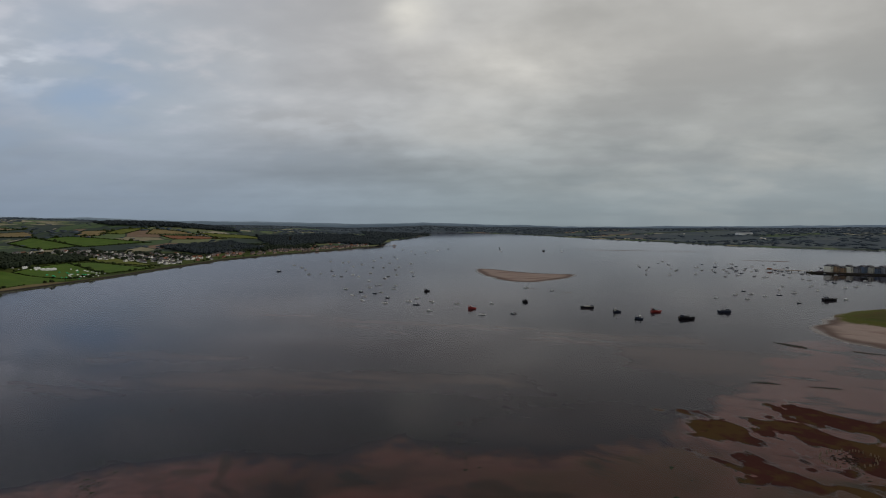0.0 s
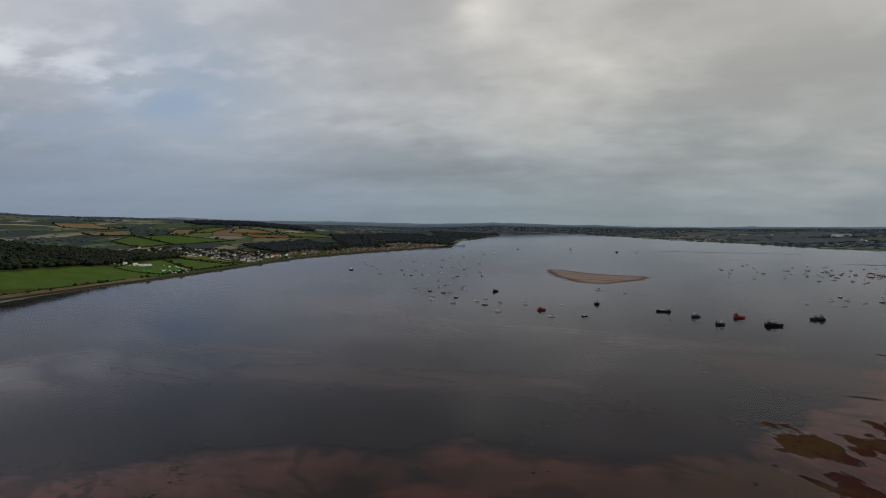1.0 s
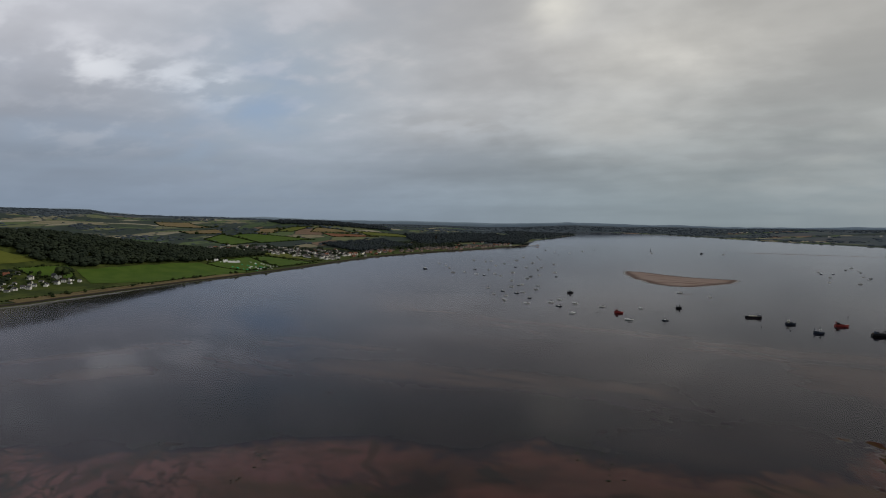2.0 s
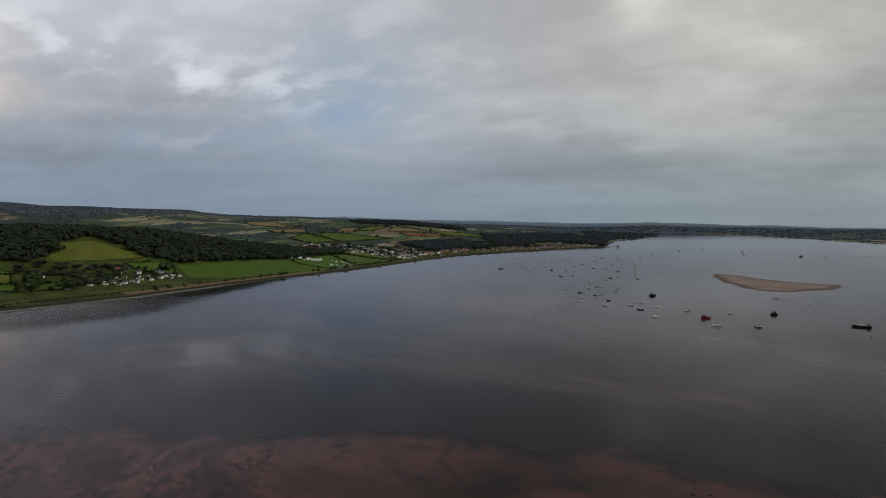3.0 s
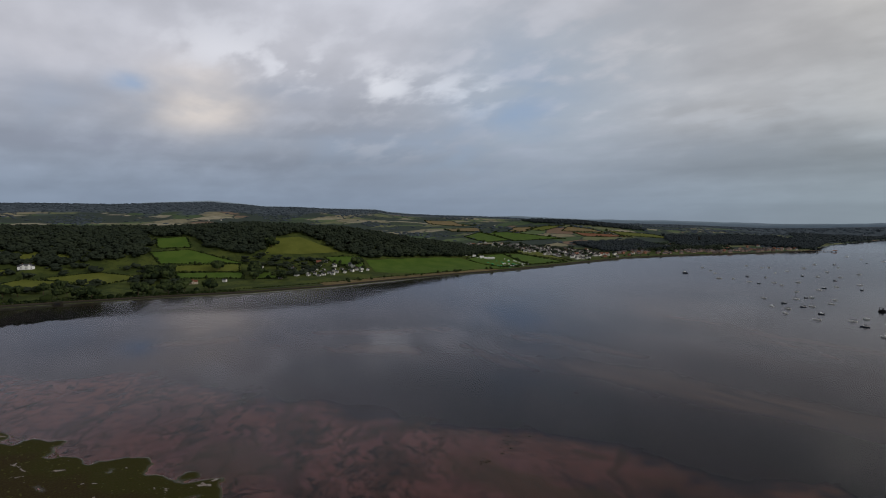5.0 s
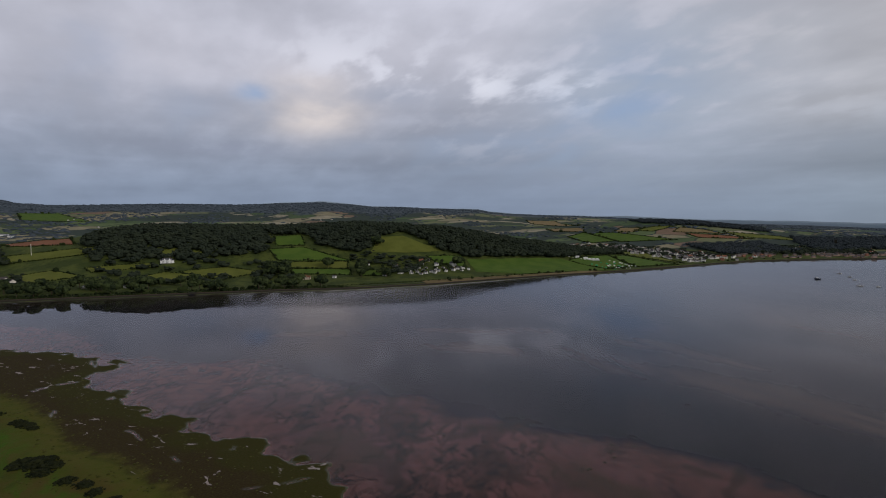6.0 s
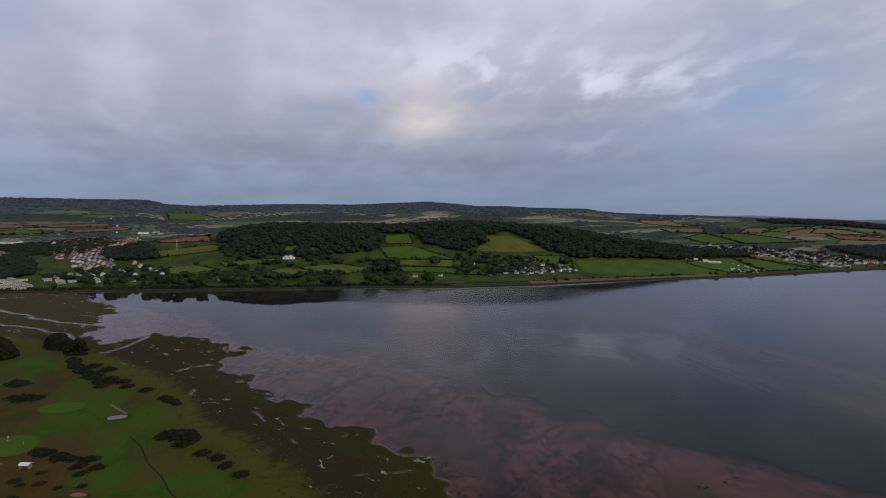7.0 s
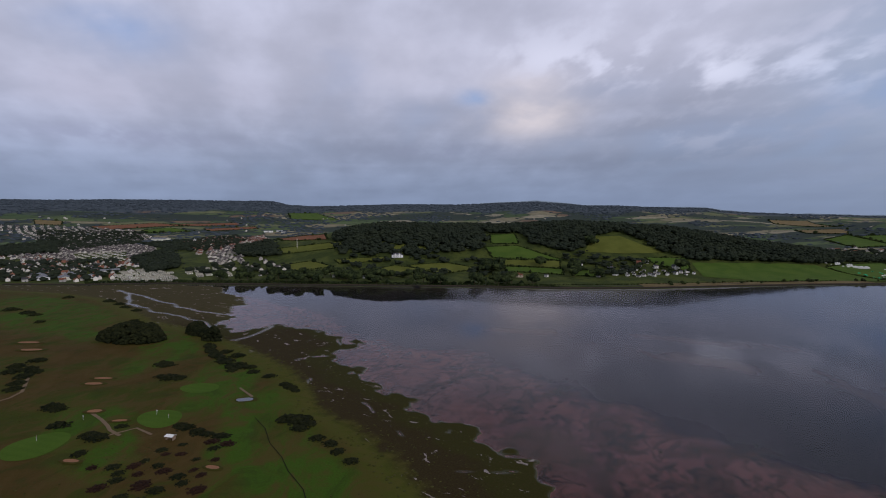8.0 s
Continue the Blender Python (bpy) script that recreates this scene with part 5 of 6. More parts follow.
for ring, gap, row, turn, seed, skip, most in ((TOWN_NEAR, 15, 27, 24, 1, 0.15, 230),):
    spots = streets(ring, gap, row, turn, seed, skip)
    pick = np.random.default_rng(seed).permutation(len(spots))[:most]
    for k, q in enumerate(pick):
        put(TERRACE[(0, 2, 0, 1, 3, 0)[k % 6]], spots[q][0], spots[q][1], turn + RNG.uniform(-7, 7) + (90 if k % 7 == 0 else 0), s=RNG.uniform(0.7, 0.95))
district("town_streets", TOWN_MID, 14, 26, 40, 2, 0.12, TOWN_ROOF, "streets of pale houses with dark roofs")
district("town_streets", TOWN_RIGHT, 14, 27, 12, 3, 0.15, TOWN_RED, "streets of houses with red-brown roofs")
district("town_streets", TOWN_FAR, 15, 28, 30, 4, 0.15, TOWN_ROOF, "distant streets of pale houses")
district("town_streets", [(-1500, -200), (-1610, -150), (-1480, -60), (-1290, -90), (-1290, -150)], 12, 22, 20, 6, 0.2, TOWN_ROOF, "rows of pale and brown houses below the wood")
district("town_streets", [(-2560, -260), (-2420, -120), (-2050, -90), (-2000, -240), (-2280, -380)], 15, 28, 15, 7, 0.15, TOWN_RED, "rows of red-roofed houses on the rise")
district("village_streets", [(-1330, 1630), (-1180, 1790), (-900, 1700), (-690, 1640), (-690, 1400), (-860, 1410), (-1010, 1540)], 23, 42, 62, 8, 0.3, TOWN_ROOF, "pale village houses among gardens", VILLAGE_WALL)
district("village_streets", [(-700, 1620), (-760, 1760), (-470, 2120), (-330, 2330), (-310, 2240), (-400, 2020), (-540, 1790)], 20, 30, 52, 9, 0.5, TOWN_ROOF, "brown and pale houses along the far shore", TOWN_BROWN)
district("town_streets", TOWN_STRIP, 22, 40, 10, 5, 0.3, TOWN_ROOF, "houses scattered along the edge of town")


def villa():
    ob = tagged(new("villa"), "large white country house with slate roofs among trees", "house")
    boxes = [(-14, -6, -1, 14, 6, 8.5), (-20, -5, -1, -14.01, 5, 6.5), (14.01, -5, -1, 20, 5, 6.5)]
    part("wall", shape("wall", WHITE, boxes[0]), ob)
    for b in boxes[1:]:
        part("wing", shape("wing", WHITE, b), ob)
    bm = bmesh.new()
    roof_on(bm, -14, 14, -6, 6, 8.5, 12)
    part("roof", finish(bm, "roof", SLATE), ob)
    for x0, x1 in ((-20, -14.01), (14.01, 20)):
        bm = bmesh.new()
        roof_on(bm, x0, x1, -5, 5, 6.5, 9)
        part("wing_roof", finish(bm, "wing_roof", SLATE), ob)
    for side in (-1, 1):
        for z in (1.0, 4.6):
            for k in range(8):
                part("window", PANE, ob).matrix_basis = pose(-12 + k * 3.4, side * 6.03, z, 0, 0, 0) @ Matrix.Diagonal((1.1, 1, 1.5, 1))
    for x0 in (-9, 5):
        bm = bmesh.new()
        gable(bm, -1.5, 1.5, -2.6, 2.6, -1, 8.6, 11.4)
        part("gable", finish(bm, "gable", WHITE), ob).matrix_basis = pose(x0 + 2, -6.2, 0, 0, 0, 90)
    for x0 in (-9, 8):
        part("chimney", shape("chimney", BRICK, (x0, -0.6, 9, x0 + 1.6, 0.6, 14)), ob)
    ob.matrix_basis = pose(-1180, 240, ground_z(-1180, 240), 0, 0, 78) @ Matrix.Diagonal((0.62, 0.7, 0.75, 1))


villa()


def inn():
    ob = tagged(new("inn"), "long buff-coloured gabled house close behind the railway", "house")
    for k, (x0, x1, e) in enumerate(((-14, -5, 5.5), (-4.99, 6, 6.5), (6.01, 14, 5.0))):
        bm = bmesh.new()
        gable(bm, x0, x1, -4.5, 4.5, -1.5, e, e + 3.2)
        part("wall", finish(bm, "wall", BUFF), ob)
        bm = bmesh.new()
        roof_on(bm, x0 + 0.46, x1 - 0.46, -4.5, 4.5, e, e + 3.2)
        part("roof", finish(bm, "roof", TILE), ob)
    for z in (0.9, 3.3):
        for k in range(8):
            for side in (-1, 1):
                part("window", PANE, ob).matrix_basis = pose(-12.5 + k * 3.5, side * 4.53, z)
    part("chimney", shape("chimney", BRICK, (-5.5, -0.5, 6, -4.3, 0.5, 11)), ob)
    ob.matrix_basis = pose(-942, 421, ground_z(-942, 421), 0, 0, 62) @ Matrix.Diagonal((0.8, 0.8, 0.8, 1))


inn()


# ---- caravans ----
def caravan(body_mat, label, long):
    ob = tagged(new("static_caravan"), label, "caravan", "static caravans in the park")
    part("body", shape("body", body_mat, (-long / 2, -1.9, 0.5, long / 2, 1.9, 2.9), bevel=0.12), ob)
    bm = bmesh.new()
    gable(bm, -long / 2 - 0.15, long / 2 + 0.15, -2.05, 2.05, 2.86, 2.95, 3.55)
    part("roof", finish(bm, "roof", FELT), ob)
    part("skirt", shape("skirt", STONE, (-long / 2 + 0.2, -1.7, -0.6, long / 2 - 0.2, 1.7, 0.52)), ob)
    win = shape("window", GLASS, (-0.9, -0.05, 0, 0.9, 0.05, 1.0))
    for x in (-long * 0.3, long * 0.22):
        part("window", win, ob).matrix_basis = pose(x, -1.93, 1.4)
    part("door", DOOR, ob).matrix_basis = pose(0, -1.93, 0.55) @ Matrix.Diagonal((1, 1, 0.95, 1))
    return ob


CARAVANS = [caravan(CREAM, "cream static caravan with a low pitched roof", 11), caravan(WHITE, "white static caravan with a low pitched roof", 10)]
for k, proto in enumerate(CARAVANS):
    x0, y0 = ((-1105, -250), (-1150, -140))[k]
    proto.matrix_basis = pose(x0, y0, ground_z(x0, y0), 0, 0, 35)
for ring, gap, row, turn, seed, skip, most in ((CARAVAN_RINGS[0], 7.0, 15, 112, 11, 0.06, 110), (CARAVAN_RINGS[1], 8.0, 17, 100, 12, 0.1, 70), (CARAVAN_RINGS[2], 13.0, 22, 118, 13, 0.15, 60)):
    spots = streets(ring, row, gap, turn, seed, skip)
    for k, q in enumerate(np.random.default_rng(seed).permutation(len(spots))[:most]):
        put(CARAVANS[k % 6 == 0], spots[q][0], spots[q][1], turn - 4 + RNG.uniform(-4, 4))


def shed(x, y, rz, wide, deep, tall, mat, label):
    """A long low industrial or farm building."""
    ob = tagged(new("shed"), label, "shed")
    bm = bmesh.new()
    gable(bm, -wide / 2, wide / 2, -deep / 2, deep / 2, -1, tall, tall + deep * 0.14)
    part("wall", finish(bm, "wall", mat), ob)
    bm = bmesh.new()
    roof_on(bm, -wide / 2, wide / 2, -deep / 2, deep / 2, tall, tall + deep * 0.14)
    part("roof", finish(bm, "roof", GREY_CLAD), ob)
    part("door", shape("door", STEEL, (-2.2, -deep / 2 - 0.06, 0, 2.2, -deep / 2 + 0.06, tall * 0.75)), ob)
    ob.matrix_basis = pose(x, y, ground_z(x, y), 0, 0, rz)


shed(-2440, -480, 60, 70, 30, 8, CREAM, "long pale warehouse on the edge of town")
shed(-2380, -330, 60, 45, 20, 6, WHITE, "white workshop on the edge of town")
shed(-2700, -70, 80, 40, 16, 6, WHITE, "white farm building on the hillside")
shed(-2720, -20, 80, 26, 14, 6, WHITE, "white farm building on the hillside")
shed(-2680, 0, 70, 20, 12, 5, WHITE, "white farm building on the hillside")
for x0, y0, rz, w0, d0, mat, label in ((-1178, -432, 20, 46, 20, WHITE, "white warehouse near the shore of the town"), (-1160, -392, 22, 40, 18, CREAM, "pale workshop near the shore of the town"), (-1172, -350, 18, 34, 16, WHITE, "white workshop near the shore of the town"),
                                       (-1210, -395, 24, 44, 22, GREY_CLAD, "grey flat-fronted warehouse in the town"), (-1225, -455, 20, 30, 16, CREAM, "pale workshop in the town"), (-1262, -345, 110, 34, 18, WHITE, "white warehouse among the houses")):
    shed(x0, y0, rz, w0, d0, 4.5, mat, label)
shed(-712, 2090, 70, 60, 18, 6, CREAM, "long pale shed behind the far village")
shed(1560, 2820, 20, 95, 24, 9, WHITE, "long white building on the far shore")


def tower(x, y):
    ob = tagged(new("tower"), "slender grey stone tower above the trees", "tower")
    part("shaft", shape("shaft", STONE, (-4, -4, -1, 4, 4, 28), bevel=0.3), ob)
    for sx in (-1, 1):
        for sy in (-1, 1):
            part("pinnacle", shape("pinnacle", STONE, (sx * 3.2 - 0.6, sy * 3.2 - 0.6, 28, sx * 3.2 + 0.6, sy * 3.2 + 0.6, 31)), ob)
    ob.matrix_basis = pose(x, y, ground_z(x, y), 0, 0, 20)


tower(-655, 2330)


def radio_mast(x, y):
    ob = tagged(new("mast"), "pale slender mast standing in a field", "mast")
    part("pole", rods("pole", CREAM, ((0, 0, -0.5), (0, 0, 24), 0.5)), ob)
    part("crossarm", rods("crossarm", CREAM, ((-3, 0, 20), (3, 0, 20), 0.3)), ob)
    ob.matrix_basis = pose(x, y, ground_z(x, y), 0, 0, 0)


radio_mast(-1352, 30)


def far_villages():
    """Pale houses too far off to tell apart."""
    bm = bmesh.new()
    g = np.random.default_rng(77)
    for k in range(44):
        if k < 16:
            x, y = g.uniform(900, 2600), g.uniform(2100, 3300)
        else:
            a = radians(g.uniform(55, 112))
            r = g.uniform(2600, 3500)
            x, y = -r * math.sin(a), r * math.cos(a)
        if max(inside(np.array([x]), np.array([y]), EAST)[0], inside(np.array([x]), np.array([y]), WEST)[0]) < 60:
            continue
        z, w = ground_z(x, y), g.uniform(8, 13)
        gable(bm, x - w / 2, x + w / 2, y - 4, y + 4, z - 2, z + 4.5, z + 7)
    tagged(new("distant_houses", finish(bm, "distant_houses", TOWN_WALL)), "scattered pale houses on distant slopes", "houses", kind="stuff")


far_villages()


# ---- waterside apartments on the far quay ----
def apartments(x, y, rz, wide, storeys, mat, label):
    ob = tagged(new("apartment_block"), label, "apartment block", "apartments on the quay")
    tall = storeys * 3.1
    part("wall", shape("wall", mat, (-wide / 2, -7, -0.4, wide / 2, 7, tall), bevel=0.1), ob)
    bm = bmesh.new()
    roof_on(bm, -wide / 2, wide / 2, -7, 7, tall, tall + 3.6, 0.6, 0.3)
    gable(bm, -wide / 2 + 0.1, wide / 2 - 0.1, -6.9, 6.9, tall - 0.1, tall, tall + 3.55)
    part("roof", finish(bm, "roof", SLATE), ob)
    win = shape("window", GLASS, (-0.8, -0.06, 0, 0.8, 0.06, 1.6))
    rail = shape("balcony", STEEL, (-1.3, -1.2, 0, 1.3, 0, 0.15), (-1.3, -1.2, 0.15, 1.3, -1.12, 1.1))
    for s in range(storeys):
        for k in range(int(wide / 4)):
            u = -wide / 2 + (k + 0.5) * wide / int(wide / 4)
            part("window", win, ob).matrix_basis = pose(u, -7.03, s * 3.1 + 0.8)
            if s and k % 2:
                part("balcony", rail, ob).matrix_basis = pose(u, -7.02, s * 3.1 + 0.2)
    ob.matrix_basis = pose(x, y, max(ground_z(x, y), 2.0), 0, 0, rz)


QUAY_ROW = [(818, 1150, 5, CREAM), (829, 1147, 5, OCHRE), (840, 1142, 4, OCHRE), (851, 1137, 5, CREAM), (862, 1131, 4, GREY_CLAD), (873, 1128, 5, PALE_BLUE), (884, 1124, 5, CREAM), (895, 1120, 4, PALE_BLUE), (906, 1116, 5, GREY_CLAD),
            (917, 1113, 5, PALE_BLUE), (929, 1109, 4, OCHRE), (941, 1106, 5, GREY_CLAD), (953, 1103, 5, CREAM), (965, 1100, 6, OCHRE), (977, 1098, 5, GREY_CLAD), (989, 1095, 6, CREAM)]
for k, (x0, y0, storeys, mat) in enumerate(QUAY_ROW):
    tone = {"cream_panels": "cream", "ochre_cladding": "ochre", "grey_cladding": "grey-clad", "blue_cladding": "blue-clad"}[mat.name]
    apartments(x0, y0, 20 - k, 10, storeys - 1, mat, tone + " gabled apartment block on the quay")


# ---- boats ----
def hull_mesh(name, long, beam, free, mat, flare=0.75, stern=0.8, draft=0.5):
    """A hull lofted through stations: bow at +x, waterline at z = 0."""
    bm = bmesh.new()
    rings = []
    for k in range(9):
        s = k / 8
        x = long * (s - 0.5)
        b = beam / 2 * (stern + (1 - stern) * min(1, s * 3)) * (1 - max(0, (s - 0.5) / 0.5) ** 2.2)
        b = max(b, 0.03)
        z = free * (1 + 0.35 * s * s)
        rake = 0.06 * long * max(0, s - 0.85) / 0.15
        rings.append([bm.verts.new(p) for p in ((x - rake, 0, -draft), (x - rake, b * flare * 0.8, -draft * 0.5), (x - rake * 0.5, b * 0.92, free * 0.35), (x, b, z), (x, -b, z), (x - rake * 0.5, -b * 0.92, free * 0.35), (x - rake, -b * flare * 0.8, -draft * 0.5))])
    for a, b in zip(rings[:-1], rings[1:]):
        for j in range(7):
            bm.faces.new((a[j], b[j], b[(j + 1) % 7], a[(j + 1) % 7]))
    bm.faces.new(rings[0])
    bm.faces.new(rings[-1][::-1])
    return finish(bm, name, mat)


def yacht(mat, label, long=9.5):
    ob = tagged(new("sailing_yacht"), label, "yacht", "boats on moorings")
    part("hull", hull_mesh("hull", long, long * 0.32, 1.0, mat), ob)
    part("deck", shape("deck", WHITE, (-long * 0.46, -long * 0.11, 1.02, long * 0.2, long * 0.11, 1.12)), ob)
    part("cabin", shape("cabin", WHITE, (-long * 0.12, -long * 0.085, 1.1, long * 0.2, long * 0.085, 1.62), bevel=0.1), ob)
    part("cockpit", shape("cockpit", TEAK, (-long * 0.42, -long * 0.07, 1.1, -long * 0.14, long * 0.07, 1.18)), ob)
    part("mast", rods("mast", STEEL, ((long * 0.08, 0, 1.0), (long * 0.08, 0, long * 1.2), 0.11)), ob)
    part("boom", rods("boom", STEEL, ((long * 0.08, 0, 2.3), (-long * 0.34, 0, 2.35), 0.08)), ob)
    part("sail_cover", shape("sail_cover", NAVY, (-long * 0.32, -0.16, 2.4, long * 0.06, 0.16, 2.75), bevel=0.08), ob, "navy canvas sail cover")
    part("spreader", rods("spreader", STEEL, ((long * 0.08, -0.9, long * 0.7), (long * 0.08, 0.9, long * 0.7), 0.05)), ob)
    return ob


def motor_boat(mat, label, long=7.5):
    ob = tagged(new("motor_boat"), label, "motor boat", "boats on moorings")
    part("hull", hull_mesh("hull", long, long * 0.36, 1.1, mat, stern=0.95), ob)
    part("deck", shape("deck", WHITE, (-long * 0.45, -long * 0.13, 1.1, long * 0.22, long * 0.13, 1.2)), ob)
    part("cabin", shape("cabin", WHITE, (-long * 0.08, -long * 0.12, 1.18, long * 0.2, long * 0.12, 2.2), bevel=0.15), ob)
    part("windscreen", shape("windscreen", GLASS, (long * 0.19, -long * 0.1, 1.65, long * 0.21, long * 0.1, 2.1)), ob)
    part("rail", rods("rail", STEEL, ((long * 0.1, -long * 0.12, 1.9), (long * 0.42, -0.2, 2.0), 0.04), ((long * 0.1, long * 0.12, 1.9), (long * 0.42, 0.2, 2.0), 0.04)), ob)
    part("outboard", shape("outboard", BLACK, (-long * 0.53, -0.25, 0.2, -long * 0.46, 0.25, 1.5), bevel=0.06), ob)
    return ob


def workboat(mat, house_mat, label, long, house_at=-0.2, gantry=True):
    ob = tagged(new("fishing_boat"), label, "fishing boat", "working boats at anchor")
    beam, free = long * 0.30, 1.0 + long * 0.06
    part("hull", hull_mesh("hull", long, beam, free, mat, stern=0.9, draft=1.0), ob)
    part("deck", shape("deck", TEAK, (-long * 0.46, -beam * 0.38, free, long * 0.22, beam * 0.38, free + 0.1)), ob)
    hx = house_at * long
    cab = part("wheelhouse", shape("wheelhouse", house_mat, (hx - long * 0.09, -beam * 0.27, free + 0.1, hx + long * 0.09, beam * 0.27, free + 2.7), (hx - long * 0.1, -beam * 0.3, free + 2.7, hx + long * 0.11, beam * 0.3, free + 2.85), bevel=0.06), ob)
    part("window", shape("window", GLASS, (hx + long * 0.088, -beam * 0.22, free + 1.5, hx + long * 0.095, beam * 0.22, free + 2.3)), cab)
    for side in (-1, 1):
        part("window", shape("window", GLASS, (hx - long * 0.05, side * beam * 0.275 - 0.03, free + 1.5, hx + long * 0.06, side * beam * 0.275 + 0.03, free + 2.3)), cab)
    part("mast", rods("mast", STEEL, ((hx, 0, free + 2.6), (hx, 0, free + 6.5), 0.14), ((hx, -0.9, free + 5.2), (hx, 0.9, free + 5.2), 0.06)), ob)
    if gantry:
        gx = -long * 0.42 if house_at > -0.3 else long * 0.05
        part("gantry", rods("gantry", mat, ((gx, -beam * 0.36, free), (gx, -beam * 0.3, free + 3.6), 0.16), ((gx, beam * 0.36, free), (gx, beam * 0.3, free + 3.6), 0.16), ((gx, -beam * 0.32, free + 3.6), (gx, beam * 0.32, free + 3.6), 0.16)), ob)
    part("winch", rods("winch", BLACK, ((long * 0.14, -0.9, free + 0.6), (long * 0.14, 0.9, free + 0.6), 0.5)), ob)
    part("bulwark", shape("bulwark", mat, (-long * 0.47, -beam * 0.42, free, long * 0.12, -beam * 0.39, free + 0.75), (-long * 0.47, beam * 0.39, free, long * 0.12, beam * 0.42, free + 0.75)), ob)
    part("derrick", rods("derrick", STEEL, ((hx, 0, free + 3.0), (long * 0.22, 0, free + 4.6), 0.1)), ob)
    return ob


def barge(x, y, rz):
    ob = tagged(new("barge"), "long dark work barge with a flat pale deck", "barge", "working boats at anchor")
    part("hull", hull_mesh("hull", 18, 5.4, 1.7, BLACK, stern=1.0, draft=0.8), ob)
    part("deck", shape("deck", TEAK, (-8.4, -2.3, 1.72, 4.6, 2.3, 1.86)), ob)
    part("cabin", shape("cabin", GREY_CLAD, (-8, -1.8, 1.86, -5, 1.8, 3.9), bevel=0.1), ob)
    part("hatch", shape("hatch", CREAM, (-4.2, -1.7, 1.86, 3.6, 1.7, 2.5), bevel=0.15), ob)
    part("mast", rods("mast", STEEL, ((-6, 0, 3.9), (-6, 0, 6.0), 0.1)), ob)
    ob.matrix_basis = pose(x, y, 0, 0, 0, rz)


def moor(ob, x, y, rz, s=1.0):
    copy_thing(ob, pose(x, y, 0, 0, 0, rz) @ Matrix.Diagonal((s, s, s, 1)))


workboat_at = [
    (NAVY, CREAM, "dark blue fishing boat with a pale wheelhouse", 11, 219, 679, 8, -0.25), (NAVY, WHITE, "small dark workboat with a white cabin", 10, 230, 633, -6, 0.1),
    (RED, BLACK, "red steel fishing boat with a dark wheelhouse", 14, 268, 679, 4, -0.28), (BLACK, NAVY, "large dark trawler with gantry and derrick", 19, 286, 633, -3, -0.3),
    (NAVY, GREY_CLAD, "dark grey dredging boat with a derrick", 17, 352, 677, 182, -0.3), (RED, RED, "bright red workboat with a red wheelhouse", 11, 38, 707, 6, -0.2),
    (BLACK, BLACK, "small black workboat at anchor", 8, 116, 763, 10, 0.05), (BLACK, NAVY, "dark fishing boat among the yachts", 10, -26, 877, 20, -0.1), (BLACK, GREY_CLAD, "dark fishing boat near the quay", 22, 553, 772, 5, -0.25),
    (BLACK, NAVY, "dark fishing boat far up the estuary", 9, 217, 2084, 70, 0.0), (BLACK, BLACK, "dark fishing boat far up the estuary", 10, 353, 1905, 15, 0.0), (BLACK, NAVY, "long dark boat beside the quay", 16, 800, 1028, 2, -0.3),
]
for hull, cab, label, long, x0, y0, rz, at in workboat_at:
    workboat(hull, cab, label, long, at).matrix_basis = pose(x0, y0, 0, 0, 0, rz)
barge(190, 714, 184)

YACHTS = [yacht(WHITE, "white sailing yacht with a bare mast on its mooring", 10), yacht(NAVY, "dark-hulled sailing yacht on its mooring", 9), motor_boat(WHITE, "white motor boat with a small cabin", 8), motor_boat(NAVY, "dark blue open motor boat", 6.5)]
for k, (x0, y0) in enumerate(((47, 662), (-37, 741), (-18, 691), (-133, 872))):
    YACHTS[k].matrix_basis = pose(x0, y0, 0, 0, 0, 176 + 5 * k)
MOORED_NEAR = [(-50, 771), (-17, 770), (-39, 798), (19, 750), (87, 669), (67, 749), (-82, 756), (-83, 804), (-118, 783), (-121, 822), (-141, 834), (-164, 908), (-108, 853), (-112, 960), (-127, 929), (-118, 952), (-100, 865), (-83, 906), (-83, 951)]
MOORED_MID = [(-115, 1067), (-111, 1098), (-97, 1130), (-69, 1188), (-61, 1107), (-139, 1020), (-189, 1132), (-172, 1099), (-157, 1166), (-250, 1217), (-267, 1447), (-256, 1465), (-207, 1100), (-317, 1245), (-284, 1145), (-261, 1156), (-227, 1122), (-218, 1216), (-220, 1329), (-209, 1393)]
MOORED_FAR = [(-168, 1297), (-192, 1501), (-186, 1628), (-142, 1297), (-140, 1425), (-148, 1650), (-132, 1560), (-107, 1310), (-109, 1240), (-84, 1406), (-375, 1364), (-308, 1485), (-340, 1300), (99, 2210), (203, 1911), (416, 1903), (-90, 1750), (-60, 1850), (-20, 1950), (-110, 1900), (-150, 2000), (20, 2050)]
MOORED_RIGHT = [(401, 796), (448, 830), (482, 868), (475, 836), (441, 784), (483, 812), (551, 887), (512, 823), (584, 931), (549, 847), (492, 747), (604, 873), (625, 922), (639, 937), (678, 960), (706, 977), (579, 777), (673, 906), (747, 993), (703, 921), (742, 943), (684, 1031), (684, 1012), (621, 1081), (602, 1103), (629, 1061), (698, 1111), (678, 1060), (140, 917), (176, 880)]
for k, (x0, y0) in enumerate(MOORED_NEAR + MOORED_MID + MOORED_FAR + MOORED_RIGHT):
    moor(YACHTS[(0, 0, 2, 0, 1, 2, 0, 3)[k % 8]], x0, y0, 172 + RNG.normal(0, 16), RNG.uniform(0.72, 0.98))
moor(YACHTS[3], -366, 1207, 185, 1.6)
